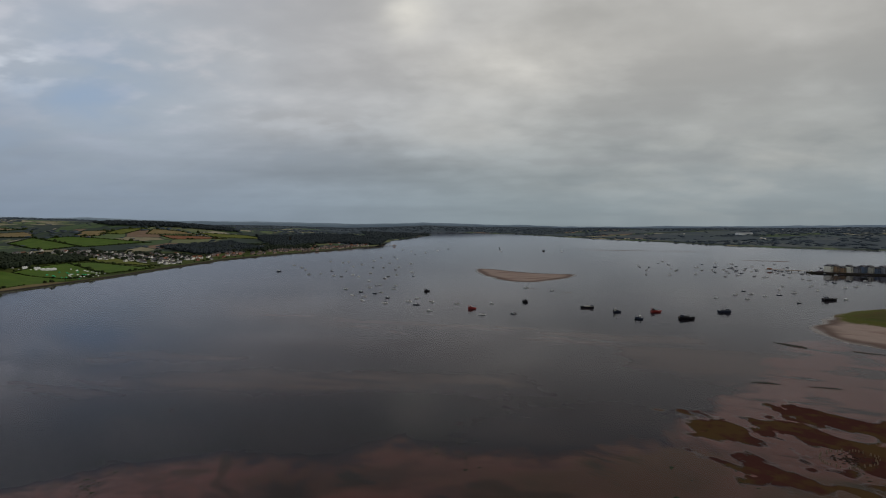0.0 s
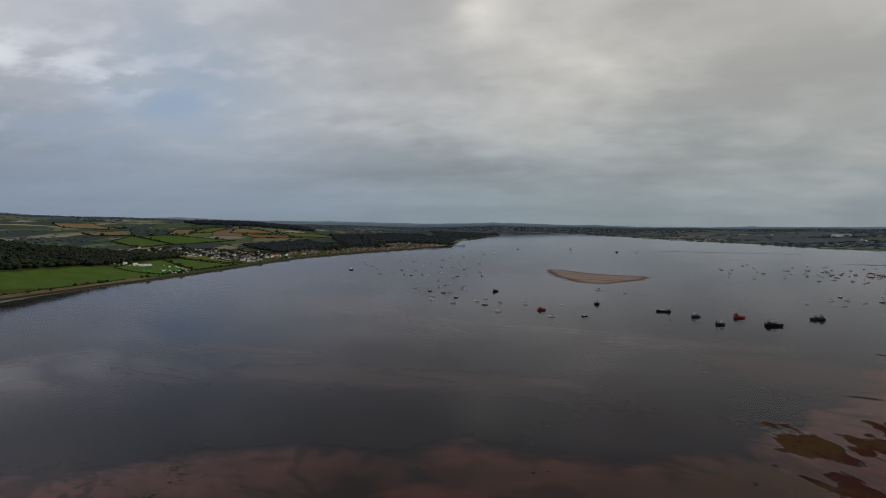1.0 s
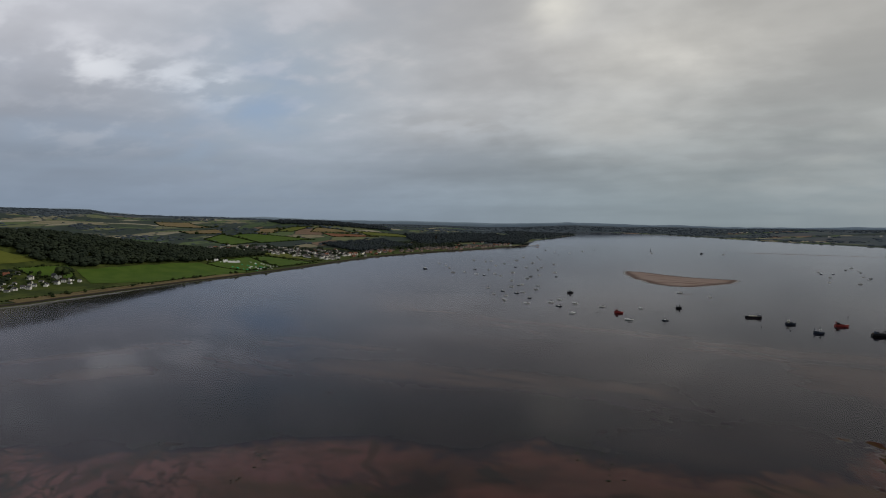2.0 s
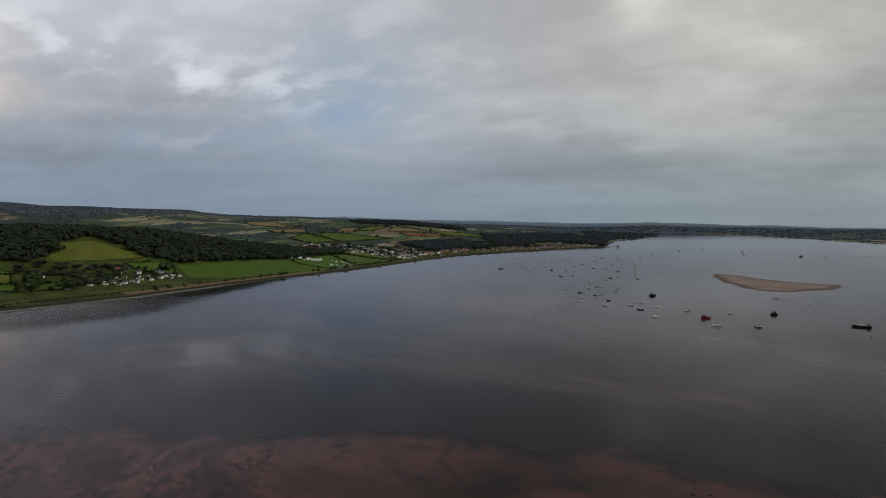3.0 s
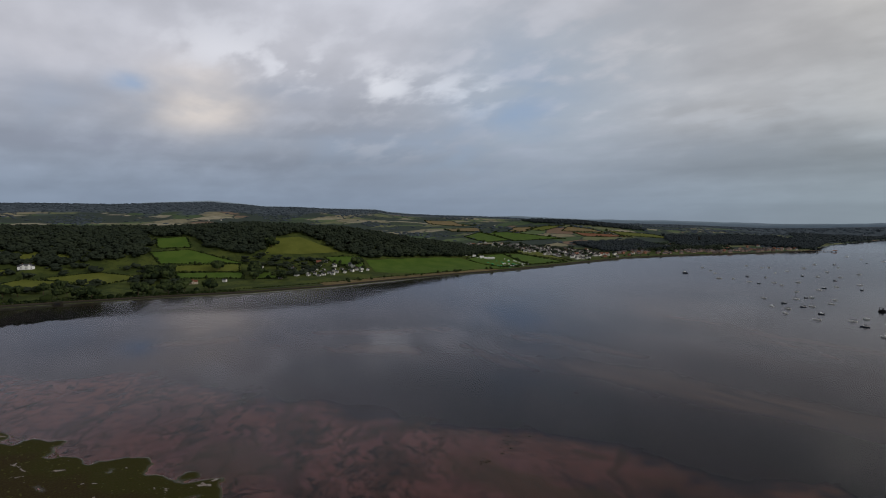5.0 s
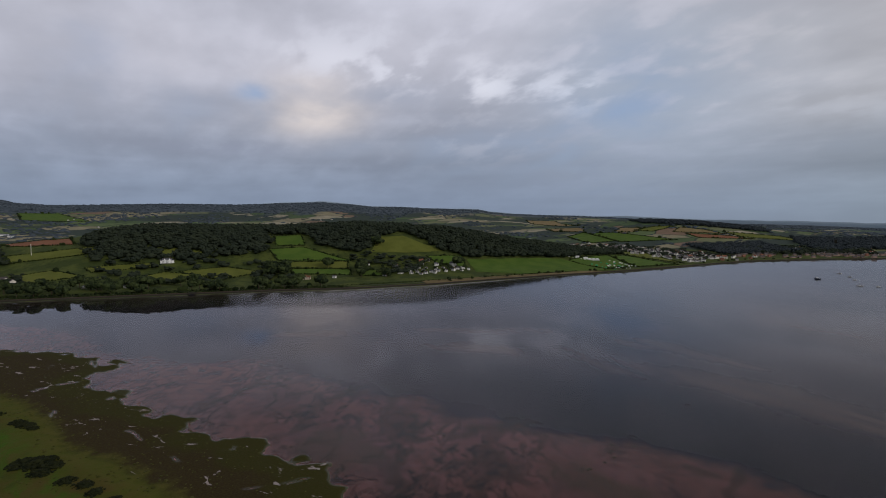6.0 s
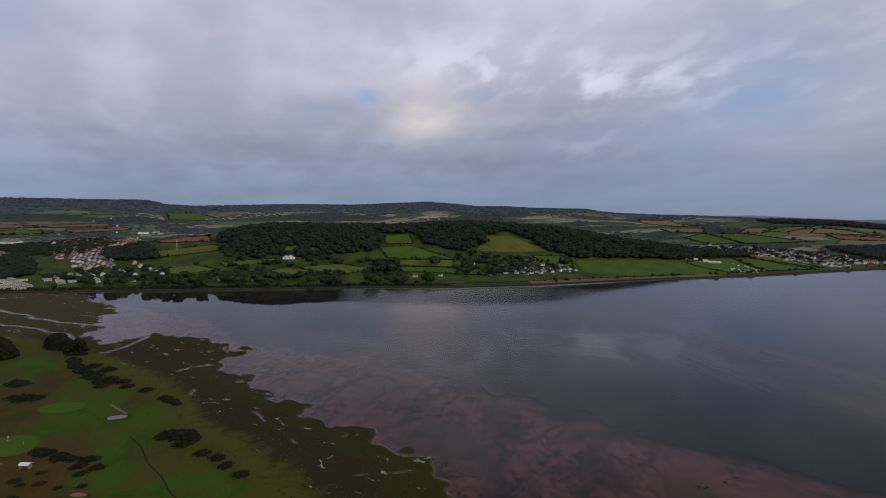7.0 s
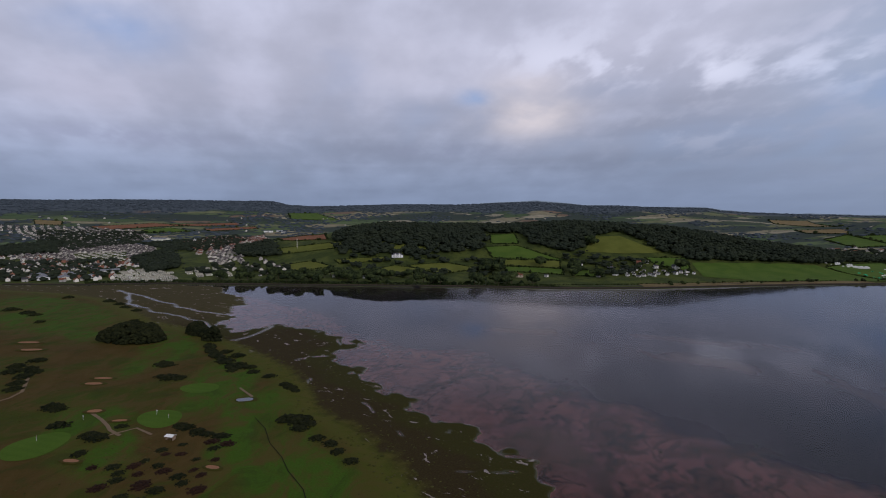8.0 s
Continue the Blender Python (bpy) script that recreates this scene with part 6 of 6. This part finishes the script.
for k in range(75):    # the crowded anchorage off the quay
    u, v = RNG.random(), RNG.normal(0, 0.28)
    moor(YACHTS[(0, 2, 1, 0, 3)[k % 5]], 470 + 400 * u + 90 * v, 1310 - 120 * u + 330 * v, 170 + RNG.normal(0, 18), RNG.uniform(0.65, 0.95))


def buoy(x, y):
    ob = tagged(new("buoy"), "small dark mooring buoy", "buoy", "mooring buoys")
    bm = bmesh.new()
    bmesh.ops.create_icosphere(bm, subdivisions=2, radius=0.7)
    part("float", finish(bm, "float", BLACK, True), ob)
    part("ring", rods("ring", STEEL, ((0, 0, 0.6), (0, 0, 1.1), 0.1)), ob)
    ob.matrix_basis = pose(x, y, 0.1)


for x0, y0 in ((165, 700), (206, 640), (258, 668), (340, 660), (301, 747), (12, 705), (183, 655)):
    buoy(x0, y0)


# ---- the golf links ----
for x0, y0, rx, ry, rz, sd in ((-343, -71, 15, 12, 20, 1), (-398, -57, 13, 11, 60, 2), (-319, -124, 17, 14, 0, 3)):
    patch("putting_green", "close-mown bright putting green", LAWN, x0, y0, rx, ry, rz, 0.16, "putting green", 0.06, sd)


def bunker(x, y, rx, ry, rz):
    ob = tagged(new("bunker"), "shallow sand bunker with a grassy lip", "bunker", "sand bunkers")
    z0 = ground_z(x, y)
    rings, n = ((0.0, -0.15), (0.7, -0.1), (0.95, 0.1), (1.1, 0.3), (1.3, 0.15), (1.5, -0.1)), 20
    for name, lo, hi, mat in (("sand", 0, 2, SAND), ("lip", 2, 5, ROUGH)):
        verts, quads = [], []
        for k in range(lo, hi + 1):
            for j in range(n):
                a = 2 * math.pi * j / n
                s = rings[k][0] * (1 + 0.12 * math.sin(2 * a + x))
                verts.append((rx * s * math.cos(a), ry * s * math.sin(a), rings[k][1] + 0.35))
                if k > lo:
                    quads.append(((k - lo - 1) * n + j, (k - lo - 1) * n + (j + 1) % n, (k - lo) * n + (j + 1) % n, (k - lo) * n + j))
        part(name, mesh_from(name, verts, quads, mat), ob)
    ob.matrix_basis = pose(x, y, z0, 0, 0, rz)


for x0, y0, rx, ry, rz in ((-586, -229, 12, 3.5, 70), (-555, -215, 11, 3.5, 75), (-429, -130, 7.5, 2.6, 70), (-443, -128, 7, 2.6, 75), (-294, -100, 4, 2, 60), (-366, -111, 5, 2.5, 75), (-268, -34, 3.5, 2, 60), (-344, -92, 4, 2, 80)):
    bunker(x0, y0, rx, ry, rz)
strip("path", "pale sandy track between bunkers", TRACK, [(-364, -112), (-350, -103), (-339, -97), (-330, -93), (-321, -86)], 2.0)
strip("path", "pale sandy track between bunkers", TRACK, [(-323, -92), (-330, -80), (-318, -70)], 1.6)
strip("path", "curved pale path beside the pond", TRACK, [(-392, -31), (-382, -27), (-371, -22), (-361, -22)], 1.8)
strip("path", "sandy path through gorse", TRACK, [(-400, -178), (-410, -172), (-422, -170), (-450, -178), (-490, -190)], 2.2)
strip("ditch", "narrow dark drainage ditch in turf", DITCH, [(-330, -18), (-312, -12), (-290, -9), (-272, -3), (-255, 0), (-236, 6), (-215, 8), (-190, 15), (-160, 20)], 0.45, category="ditch")


def pond(x, y):
    ob = tagged(new("pond"), "small blue-grey pond in the turf", "pond")
    z0 = ground_z(x, y)
    n = 20
    ring = lambda s, z: [(5.5 * s * math.cos(6.283 * j / n), 3.6 * s * math.sin(6.283 * j / n) * (1 + 0.2 * math.sin(12.566 * j / n)), z) for j in range(n)]
    part("water", mesh_from("water", ring(1.0, 0.25), [tuple(range(n))], POND, False), ob)
    part("bank", mesh_from("bank", ring(0.98, 0.2) + ring(1.2, 0.35) + ring(1.5, 0.0), [(k * n + j, k * n + (j + 1) % n, (k + 1) * n + (j + 1) % n, (k + 1) * n + j) for k in range(2) for j in range(n)], ROUGH), ob)
    ob.matrix_basis = pose(x, y, z0, 0, 0, 70)


pond(-365, -26)


def shelter(x, y):
    ob = tagged(new("shelter"), "small white-roofed wooden golf shelter", "shelter")
    part("back_wall", shape("back_wall", TEAK, (-2.6, 1.5, -0.3, 2.6, 1.65, 2.4)), ob)
    for side in (-1, 1):
        part("side_wall", shape("side_wall", TEAK, (side * 2.5 - 0.08, -1.6, -0.3, side * 2.5 + 0.08, 1.5, 2.3)), ob)
        part("post", shape("post", TEAK, (side * 0.9 - 0.08, -1.65, -0.3, side * 0.9 + 0.08, -1.5, 2.3)), ob)
    bm = bmesh.new()
    roof_on(bm, -2.7, 2.7, -1.8, 1.8, 2.4, 3.3, 0.4, 0.15)
    part("roof", finish(bm, "roof", WHITE), ob, "white painted roof")
    part("bench", shape("bench", TEAK, (-2.2, 0.9, 0.4, 2.2, 1.4, 0.5)), ob)
    ob.matrix_basis = pose(x, y, ground_z(x, y) + 0.1, 0, 0, 60) @ Matrix.Diagonal((0.8, 0.8, 0.8, 1))


shelter(-308, -59)


def flag(x, y, mat, label):
    ob = tagged(new("flag"), label, "flag", "flags on the greens")
    part("pole", rods("pole", WHITE, ((0, 0, -0.2), (0, 0, 2.6), 0.06)), ob)
    part("cloth", shape("cloth", mat, (0.05, -0.02, 2.0, 0.85, 0.02, 2.55)), ob)
    ob.matrix_basis = pose(x, y, ground_z(x, y) + 0.2, 0, 0, 40)


for x0, y0, mat, label in ((-350, -74, WHITE, "white flag on a pole in the green"), (-341, -66, RED, "red flag on a pole in the green"), (-353, -113, WHITE, "white flag on a pole in the turf"), (-326, -126, RED, "red flag on a pole in the green")):
    flag(x0, y0, mat, label)


# ---- gorse, heather and the dark clump ----
def bush_mesh(seed, mat, flat=0.55):
    g = np.random.default_rng(seed)
    c = np.column_stack([g.normal(0, 0.45, 190).clip(-0.95, 0.95), g.normal(0, 0.4, 190).clip(-0.85, 0.85), g.uniform(0.05, 0.5, 190)])
    r = g.uniform(0.06, 0.19, 190)
    c[:, 2] *= (1.15 - np.hypot(c[:, 0], c[:, 1])).clip(0.2, 1)
    return lumps("bush", mat, c, np.column_stack([r, r, r * flat * 1.6]), 1, 0.3)


BUSHES = [bush_mesh(k, GORSE) for k in (1, 2, 3)] + [bush_mesh(k, HEATH) for k in (4, 5)]


def bush(x, y, s, kind, tall=1.0, label="", sx=1.0):
    ob = tagged(new("bush", BUSHES[kind]), label or ("dark green gorse bush on the links turf" if kind < 3 else "brown heather clump on dry turf"), "bush", "bushes on the links")
    ob.matrix_basis = pose(x, y, ground_z(x, y) - 0.15, 0, 0, RNG.uniform(0, 360)) @ Matrix.Diagonal((s * sx, s, s * 0.75 * tall, 1))


GORSE_EDGE = [(-391, -1, 5), (-384, 2, 5), (-377, 5, 4), (-318, 7, 8), (-322, 1, 7), (-312, 10, 6), (-306, 6, 5), (-290, 15, 4.5), (-281, 21, 4.5), (-270, 24, 4), (-258, 29, 4), (-467, -47, 7), (-483, -40, 7), (-455, -36, 6), (-444, -28, 6), (-439, -40, 5), (-430, -24, 5), (-500, -50, 6), (-415, -12, 5)]
GORSE_MID = [(-472, -94, 7), (-466, -90, 6), (-429, -82, 7), (-427, -76, 6), (-434, -88, 5), (-383, -139, 7), (-378, -134, 5), (-347, -123, 6), (-321, -97, 6), (-326, -102, 5), (-335, -89, 3.5), (-302, -99, 4), (-311, -42, 4), (-315, -47, 5), (-323, -54, 5), (-328, -58, 4), (-307, -36, 4)]
GORSE_FAR = [(-495, -202, 7), (-478, -199, 7), (-462, -185, 7), (-474, -183, 7), (-430, -178, 6), (-510, -194, 7), (-485, -190, 6), (-445, -182, 6), (-767, -299, 9), (-796, -328, 10), (-750, -285, 7), (-700, -262, 6), (-820, -215, 8), (-850, -235, 9), (-790, -200, 7), (-760, -180, 7), (-900, -300, 8)]
HEATHER = [(-285, -66, 3.4), (-272, -66, 3.6), (-268, -74, 4.2), (-262, -38, 3.4), (-244, -60, 4.6), (-238, -42, 4.0), (-250, -68, 4.4), (-268, -42, 3.0), (-300, -52, 3.2), (-290, -58, 3.0), (-234, -55, 4.2), (-262, -80, 5.0), (-246, -78, 4.6), (-284, -88, 3.6), (-282, -79, 4.5), (-281, -70, 4.5), (-278, -59, 4), (-271, -55, 4.5), (-263, -48, 4.5), (-259, -62, 6), (-252, -55, 5), (-248, -38, 5), (-291, -36, 4), (-288, -51, 3.5), (-280, -43, 3), (-277, -34, 3.2), (-296, -61, 4), (-300, -38, 5), (-306, -33, 5), (-295, -30, 5), (-275, -75, 4), (-240, -50, 5), (-256, -45, 4)]
for k, (x0, y0, s) in enumerate(GORSE_EDGE + GORSE_MID + GORSE_FAR):
    bush(x0, y0, s, k % 3)
for k, (x0, y0, s) in enumerate(HEATHER):
    bush(x0, y0, s * 0.8, (0, 3, 1, 4)[k % 4], 0.8)


def thicket(x, y, rx, ry, tall, rz, seed, label):
    """A dense rounded stand of low trees and bushes, one leafy dome."""
    g = np.random.default_rng(seed)
    n = int(rx * ry * 1.9)
    a, q = g.uniform(0, 6.283, n), np.sqrt(g.uniform(0, 1, n))
    u, v = rx * q * np.cos(a), ry * q * np.sin(a)
    dome = tall * np.sqrt(np.clip(1 - q ** 2.6, 0, 1)) * (1 + 0.24 * ripple(u, v, 10, seed) + 0.10 * ripple(u, v, 4, seed))
    s = g.uniform(0.8, 1.9, n)
    c = np.column_stack([u, v, np.maximum(dome - s * 0.8, s * 0.4)])
    low = np.column_stack([u * 0.98, v * 0.98, np.maximum(dome * g.uniform(0.1, 0.8, n), 0.8)])
    me = lumps("thicket", GORSE, np.vstack([c, low]), np.column_stack([np.tile(s, 2) * 1.1, np.tile(s, 2) * 1.1, np.tile(s, 2) * 0.9]), 1, 0.3)
    tagged(new("thicket", me), label, "thicket").matrix_basis = pose(x, y, ground_z(x, y) - 0.3, 0, 0, rz)


thicket(-578, -142, 36, 22, 15, 52, 3, "rounded dense dark thicket on the links")
thicket(-588, -84, 21, 9, 11, 30, 4, "low dark thicket beside the creek")
thicket(-556, -68, 10, 8, 12, 30, 5, "low dark thicket beside the creek")
for x0, y0, rx, ry in ((-505, -62, 9, 4), (-487, -56, 10, 4), (-466, -48, 9, 4), (-448, -40, 8, 4), (-525, -66, 8, 4)):
    thicket(x0, y0, rx, ry, 2.2, 30, int(-x0), "low scrub at the edge of the turf")


def tussocks():
    """Rough grass and sedge too fine to count."""
    g = np.random.default_rng(5)
    x, y = g.uniform(-700, -150, 9000), g.uniform(-250, 110, 9000)
    d, t = inside(x, y, MARSH), inside(x, y, TURF)
    keep = (d > 1) & ((t < 12) | (ripple(x, y, 40, 41) > 0.45)) & (t > -60)
    x, y, t = x[keep], y[keep], t[keep]
    s = g.uniform(0.3, 0.8, len(x)) * np.where(np.abs(t) < 10, 0.9, 0.55)
    z = np.maximum(height(x, y), 0.1)
    me = lumps("tussocks", SEDGE, np.column_stack([x, y, z]), np.column_stack([s * 1.4, s * 1.4, s * 0.7]), 1)
    tagged(new("tussocks", me), "tufts of rough grass and sedge", "grass", kind="stuff")


tussocks()


# ---- railway and sea wall along the west shore ----
def sweep(line, profile, closed_ends=False):
    """A profile (across, up) carried along a line of points; across is to the left of the way."""
    pts = np.array(line, float)
    t = np.gradient(pts, axis=0)
    t /= np.linalg.norm(t, axis=1)[:, None]
    side = np.column_stack([-t[:, 1], t[:, 0]])
    verts = [(p[0] + s[0] * u, p[1] + s[1] * u, v) for p, s in zip(pts, side) for u, v in profile]
    m = len(profile)
    return verts, [(k * m + j, (k + 1) * m + j, (k + 1) * m + j + 1, k * m + j + 1) for k in range(len(pts) - 1) for j in range(m - 1)]


def fine_line(line, gap):
    out = []
    for a, b in zip(line[:-1], line[1:]):
        m = max(1, int(math.hypot(b[0] - a[0], b[1] - a[1]) / gap))
        out += [(a[0] + (b[0] - a[0]) * k / m, a[1] + (b[1] - a[1]) * k / m) for k in range(m)]
    return out + [line[-1]]


COAST = fine_line(WEST_SHORE[1:18], 25)
wall = tagged(new("sea_wall", mesh_from("sea_wall", *sweep(COAST, [(-1, -0.6), (1.0, 0.5), (2.2, 2.0), (3.6, 2.1), (3.7, 1.2)]), STONE, False)), "dark stone sea wall along the railway", "wall", kind="structure")
railway = tagged(new("railway"), "double-track railway on a ballast bank", "railway")
part("ballast", mesh_from("ballast", *sweep(COAST, [(3.4, 0.9), (4.2, 2.4), (10.8, 2.4), (12.5, 0.9)]), BALLAST, False), railway)
for u in (5.2, 6.6, 8.4, 9.8):
    part("rail", mesh_from("rail", *sweep(COAST, [(u - 0.08, 2.38), (u - 0.05, 2.56), (u + 0.05, 2.56), (u + 0.08, 2.38)]), RUST, False), railway)
strip("road", "narrow grey coast road with pale verges", ROAD, [(p[0] - 26, p[1]) for p in WEST_SHORE[2:11]], 4, 0.9, "road", 20)
drape("verge", "dry tan grass verge above the sea wall", DRY, [(-762, 570), (-696, 990), (-722, 995), (-802, 580)], 0.9, 12)
for off, tall in ((13, 1.6), (19, 2.4), (36, 2.6)):
    hedge([(p[0] - off, p[1]) for p in WEST_SHORE[2:8]], tall, 2.6, label="low scrub along the railway fence")
hedge([(p[0] - 44, p[1]) for p in WEST_SHORE[7:12]], 1.8, 3.4, label="low scrub along the railway fence")


def portal(x, y, rz):
    ob = tagged(new("bridge"), "small stone bridge arch under the railway", "bridge")
    part("pier", shape("pier", STONE, (-5.5, -3, -0.6, -3.4, 6, 2.4), bevel=0.1), ob)
    part("pier", shape("pier", STONE, (3.4, -3, -0.6, 5.5, 6, 2.4), bevel=0.1), ob)
    part("deck", shape("deck", STONE, (-5.5, -3, 2.4, 5.5, 6, 3.4), bevel=0.1), ob)
    # solid black block standing in for the shade inside the arch
    part("culvert", shape("culvert", BLACK, (-3.4, -2.4, -0.6, 3.4, 5.9, 2.38)), ob)
    ob.matrix_basis = pose(x, y, 0, 0, 0, rz)


portal(-884, 213, 68)


# ---- camping field ----
def marquee(x, y, rz, wide, deep):
    ob = tagged(new("marquee"), "large white marquee in the camping field", "marquee")
    part("wall", shape("wall", CANVAS, (-wide / 2, -deep / 2, -0.3, wide / 2, deep / 2, 3.0)), ob)
    bm = bmesh.new()
    for k in range(3):
        x0, x1 = -wide / 2 + k * wide / 3, -wide / 2 + (k + 1) * wide / 3
        top = bm.verts.new(((x0 + x1) / 2, 0, 5.2))
        c = [bm.verts.new(p) for p in ((x0, -deep / 2 - 0.4, 2.95), (x1, -deep / 2 - 0.4, 2.95), (x1, deep / 2 + 0.4, 2.95), (x0, deep / 2 + 0.4, 2.95))]
        for j in range(4):
            bm.faces.new((c[j], c[(j + 1) % 4], top))
    part("roof", finish(bm, "roof", CANVAS), ob)
    for k in range(3):
        part("pole", rods("pole", STEEL, ((-wide / 2 + (k + 0.5) * wide / 3, 0, 5.0), (-wide / 2 + (k + 0.5) * wide / 3, 0, 6.2), 0.12)), ob)
    ob.matrix_basis = pose(x, y, ground_z(x, y) + 0.8, 0, 0, rz)


marquee(-832, 1143, 40, 28, 13)
marquee(-851, 1136, 50, 11, 7)
marquee(-866, 1122, 50, 9, 6)


def tent(mat, label):
    ob = tagged(new("tent"), label, "tent", "tents in the camping field")
    bm = bmesh.new()
    gable(bm, -4.5, 4.5, -3, 3, -0.2, 1.5, 4.0)
    part("canvas", finish(bm, "canvas", mat), ob)
    part("flap", shape("flap", BLACK, (4.48, -0.8, 0, 4.54, 0.8, 1.9)), ob)
    return ob


TENTS = [tent(CANVAS, "white ridge tent on the camping field"), tent(GREEN_CANVAS, "bright green ridge tent on the camping field")]
TENTS[0].matrix_basis = pose(-761, 1110, ground_z(-761, 1110) + 0.8, 0, 0, 20) @ Matrix.Diagonal((0.5, 0.5, 0.5, 1))
TENTS[1].matrix_basis = pose(-775, 1150, ground_z(-775, 1150) + 0.8, 0, 0, 30) @ Matrix.Diagonal((0.5, 0.5, 0.5, 1))
TENT_ROWS = ((0, (-875, 1100), (-846, 1128), 5), (0, (-814, 1186), (-716, 1148), 10), (0, (-735, 1072), (-698, 1094), 5), (1, (-790, 1082), (-704, 1050), 8),
             (1, (-800, 1130), (-722, 1112), 7), (0, (-758, 1100), (-720, 1122), 4), (1, (-690, 1060), (-682, 1120), 4))
for colour, (ax, ay), (bx, by), count in TENT_ROWS:
    for j in range(count):
        s = j / (count - 1)
        x0, y0 = ax + (bx - ax) * s + RNG.normal(0, 2), ay + (by - ay) * s + RNG.normal(0, 3)
        if inside(np.array([x0]), np.array([y0]), WEST)[0] > 24:
            put(TENTS[colour], x0, y0, RNG.uniform(0, 360), -0.8, RNG.uniform(0.7, 1.0))


# ---- pier, quay and far landing stages ----
def pier(line, wide, label):
    ob = tagged(new("pier"), label, "pier")
    (ax, ay), (bx, by) = line
    long = math.hypot(bx - ax, by - ay)
    part("deck", shape("deck", TEAK, (0, -wide / 2, 2.6, long, wide / 2, 3.1)), ob)
    me = shape("pile", BLACK, (-0.4, -0.4, -2, 0.4, 0.4, 2.6))
    for k in range(int(long / 12) + 1):
        for side in (-1, 1):
            part("pile", me, ob).matrix_basis = pose(min(k * 12 + 1, long - 1), side * (wide / 2 - 0.5), 0)
    part("shelter", shape("shelter", BRICK, (long - 14, -wide / 2 + 0.6, 3.1, long - 4, wide / 2 - 0.6, 6), bevel=0.2), ob)
    ob.matrix_basis = pose(ax, ay, 0, 0, 0, math.degrees(math.atan2(by - ay, bx - ax)))


pier([(-300, 2222), (-195, 2268)], 7, "long timber pier on dark piles")
pier([(790, 1160), (715, 1205)], 6, "low timber jetty off the quay")
me = mesh_from("quay_wall", *sweep(fine_line(QUAY[:4], 20), [(-1, -1.5), (-0.4, 3.2), (1.4, 3.2), (1.4, 1.0)]), STONE, False)
tagged(new("quay_wall", me), "dark stone quay wall below the apartments", "wall", kind="structure")


# ---- low shoals, wrack and old stakes on the flats ----
for x0, y0, rx, ry, rz in ((324, 500, 17, 3.0, 128), (372, 470, 12, 2.0, 140), (232, 386, 11, 1.6, 160), (268, 374, 9, 1.6, 165)):
    patch("sandbar", "thin dark sandbar just above the water", STONE, x0, y0, rx, ry, rz, 0.12, "sandbar", 0.2, rx)


for x0, y0, rx, ry, rz in ((874, 1460, 62, 7, -28), (675, 1928, 236, 6, -18), (150, 905, 9, 1.5, -20), (196, 862, 8, 1.3, -20)):
    patch("sandbar", "long low brown sandbar far out in the water", BAR, x0, y0, rx, ry, rz, 0.12, "sandbar", 0.25, rx)


def stakes():
    ob = tagged(new("mussel_stakes"), "ring of pale stakes around an old mussel bed", "stakes")
    me = shape("stake", TRACK, (-0.16, -0.16, -0.5, 0.16, 0.16, 1.3))
    bed = lumps("mussel_bed", HEATH, np.column_stack([RNG.normal(0, 7, 90), RNG.normal(0, 4, 90), np.full(90, 0.05)]), np.column_stack([RNG.uniform(0.4, 1.0, (90, 2)), RNG.uniform(0.1, 0.2, 90)]), 1)
    tagged(part("mussel_bed", bed, ob), kind="stuff")
    for k in range(46):
        a = k * 0.137
        part("stake", me, ob).matrix_basis = pose(15 * math.cos(a) + RNG.normal(0, 0.6), 9 * math.sin(a) + RNG.normal(0, 0.6), 0.0, RNG.normal(0, 8), RNG.normal(0, 8), 0)
    ob.matrix_basis = pose(200, 262, 0.0, 0, 0, 15)


stakes()


def wrack():
    """Weed and shell scattered over the mud, too fine to count."""
    g = np.random.default_rng(9)
    x, y = g.uniform(-520, 260, 6000), g.uniform(60, 330, 6000)
    keep = (inside(x, y, FLATS) > -12) & (inside(x, y, MARSH) < -2) & (ripple(x, y, 30, 51) + 0.5 * ripple(x, y, 9, 52) > 0.72)
    x, y = x[keep], y[keep]
    s = g.uniform(0.2, 0.8, len(x))
    me = lumps("seaweed", HEDGE, np.column_stack([x, y, np.maximum(height(x, y), -0.02)]), np.column_stack([s * 1.5, s, s * 0.12]), 1)
    tagged(new("seaweed", me), "dark weed clumps scattered over wet mud", "seaweed", kind="stuff")


wrack()
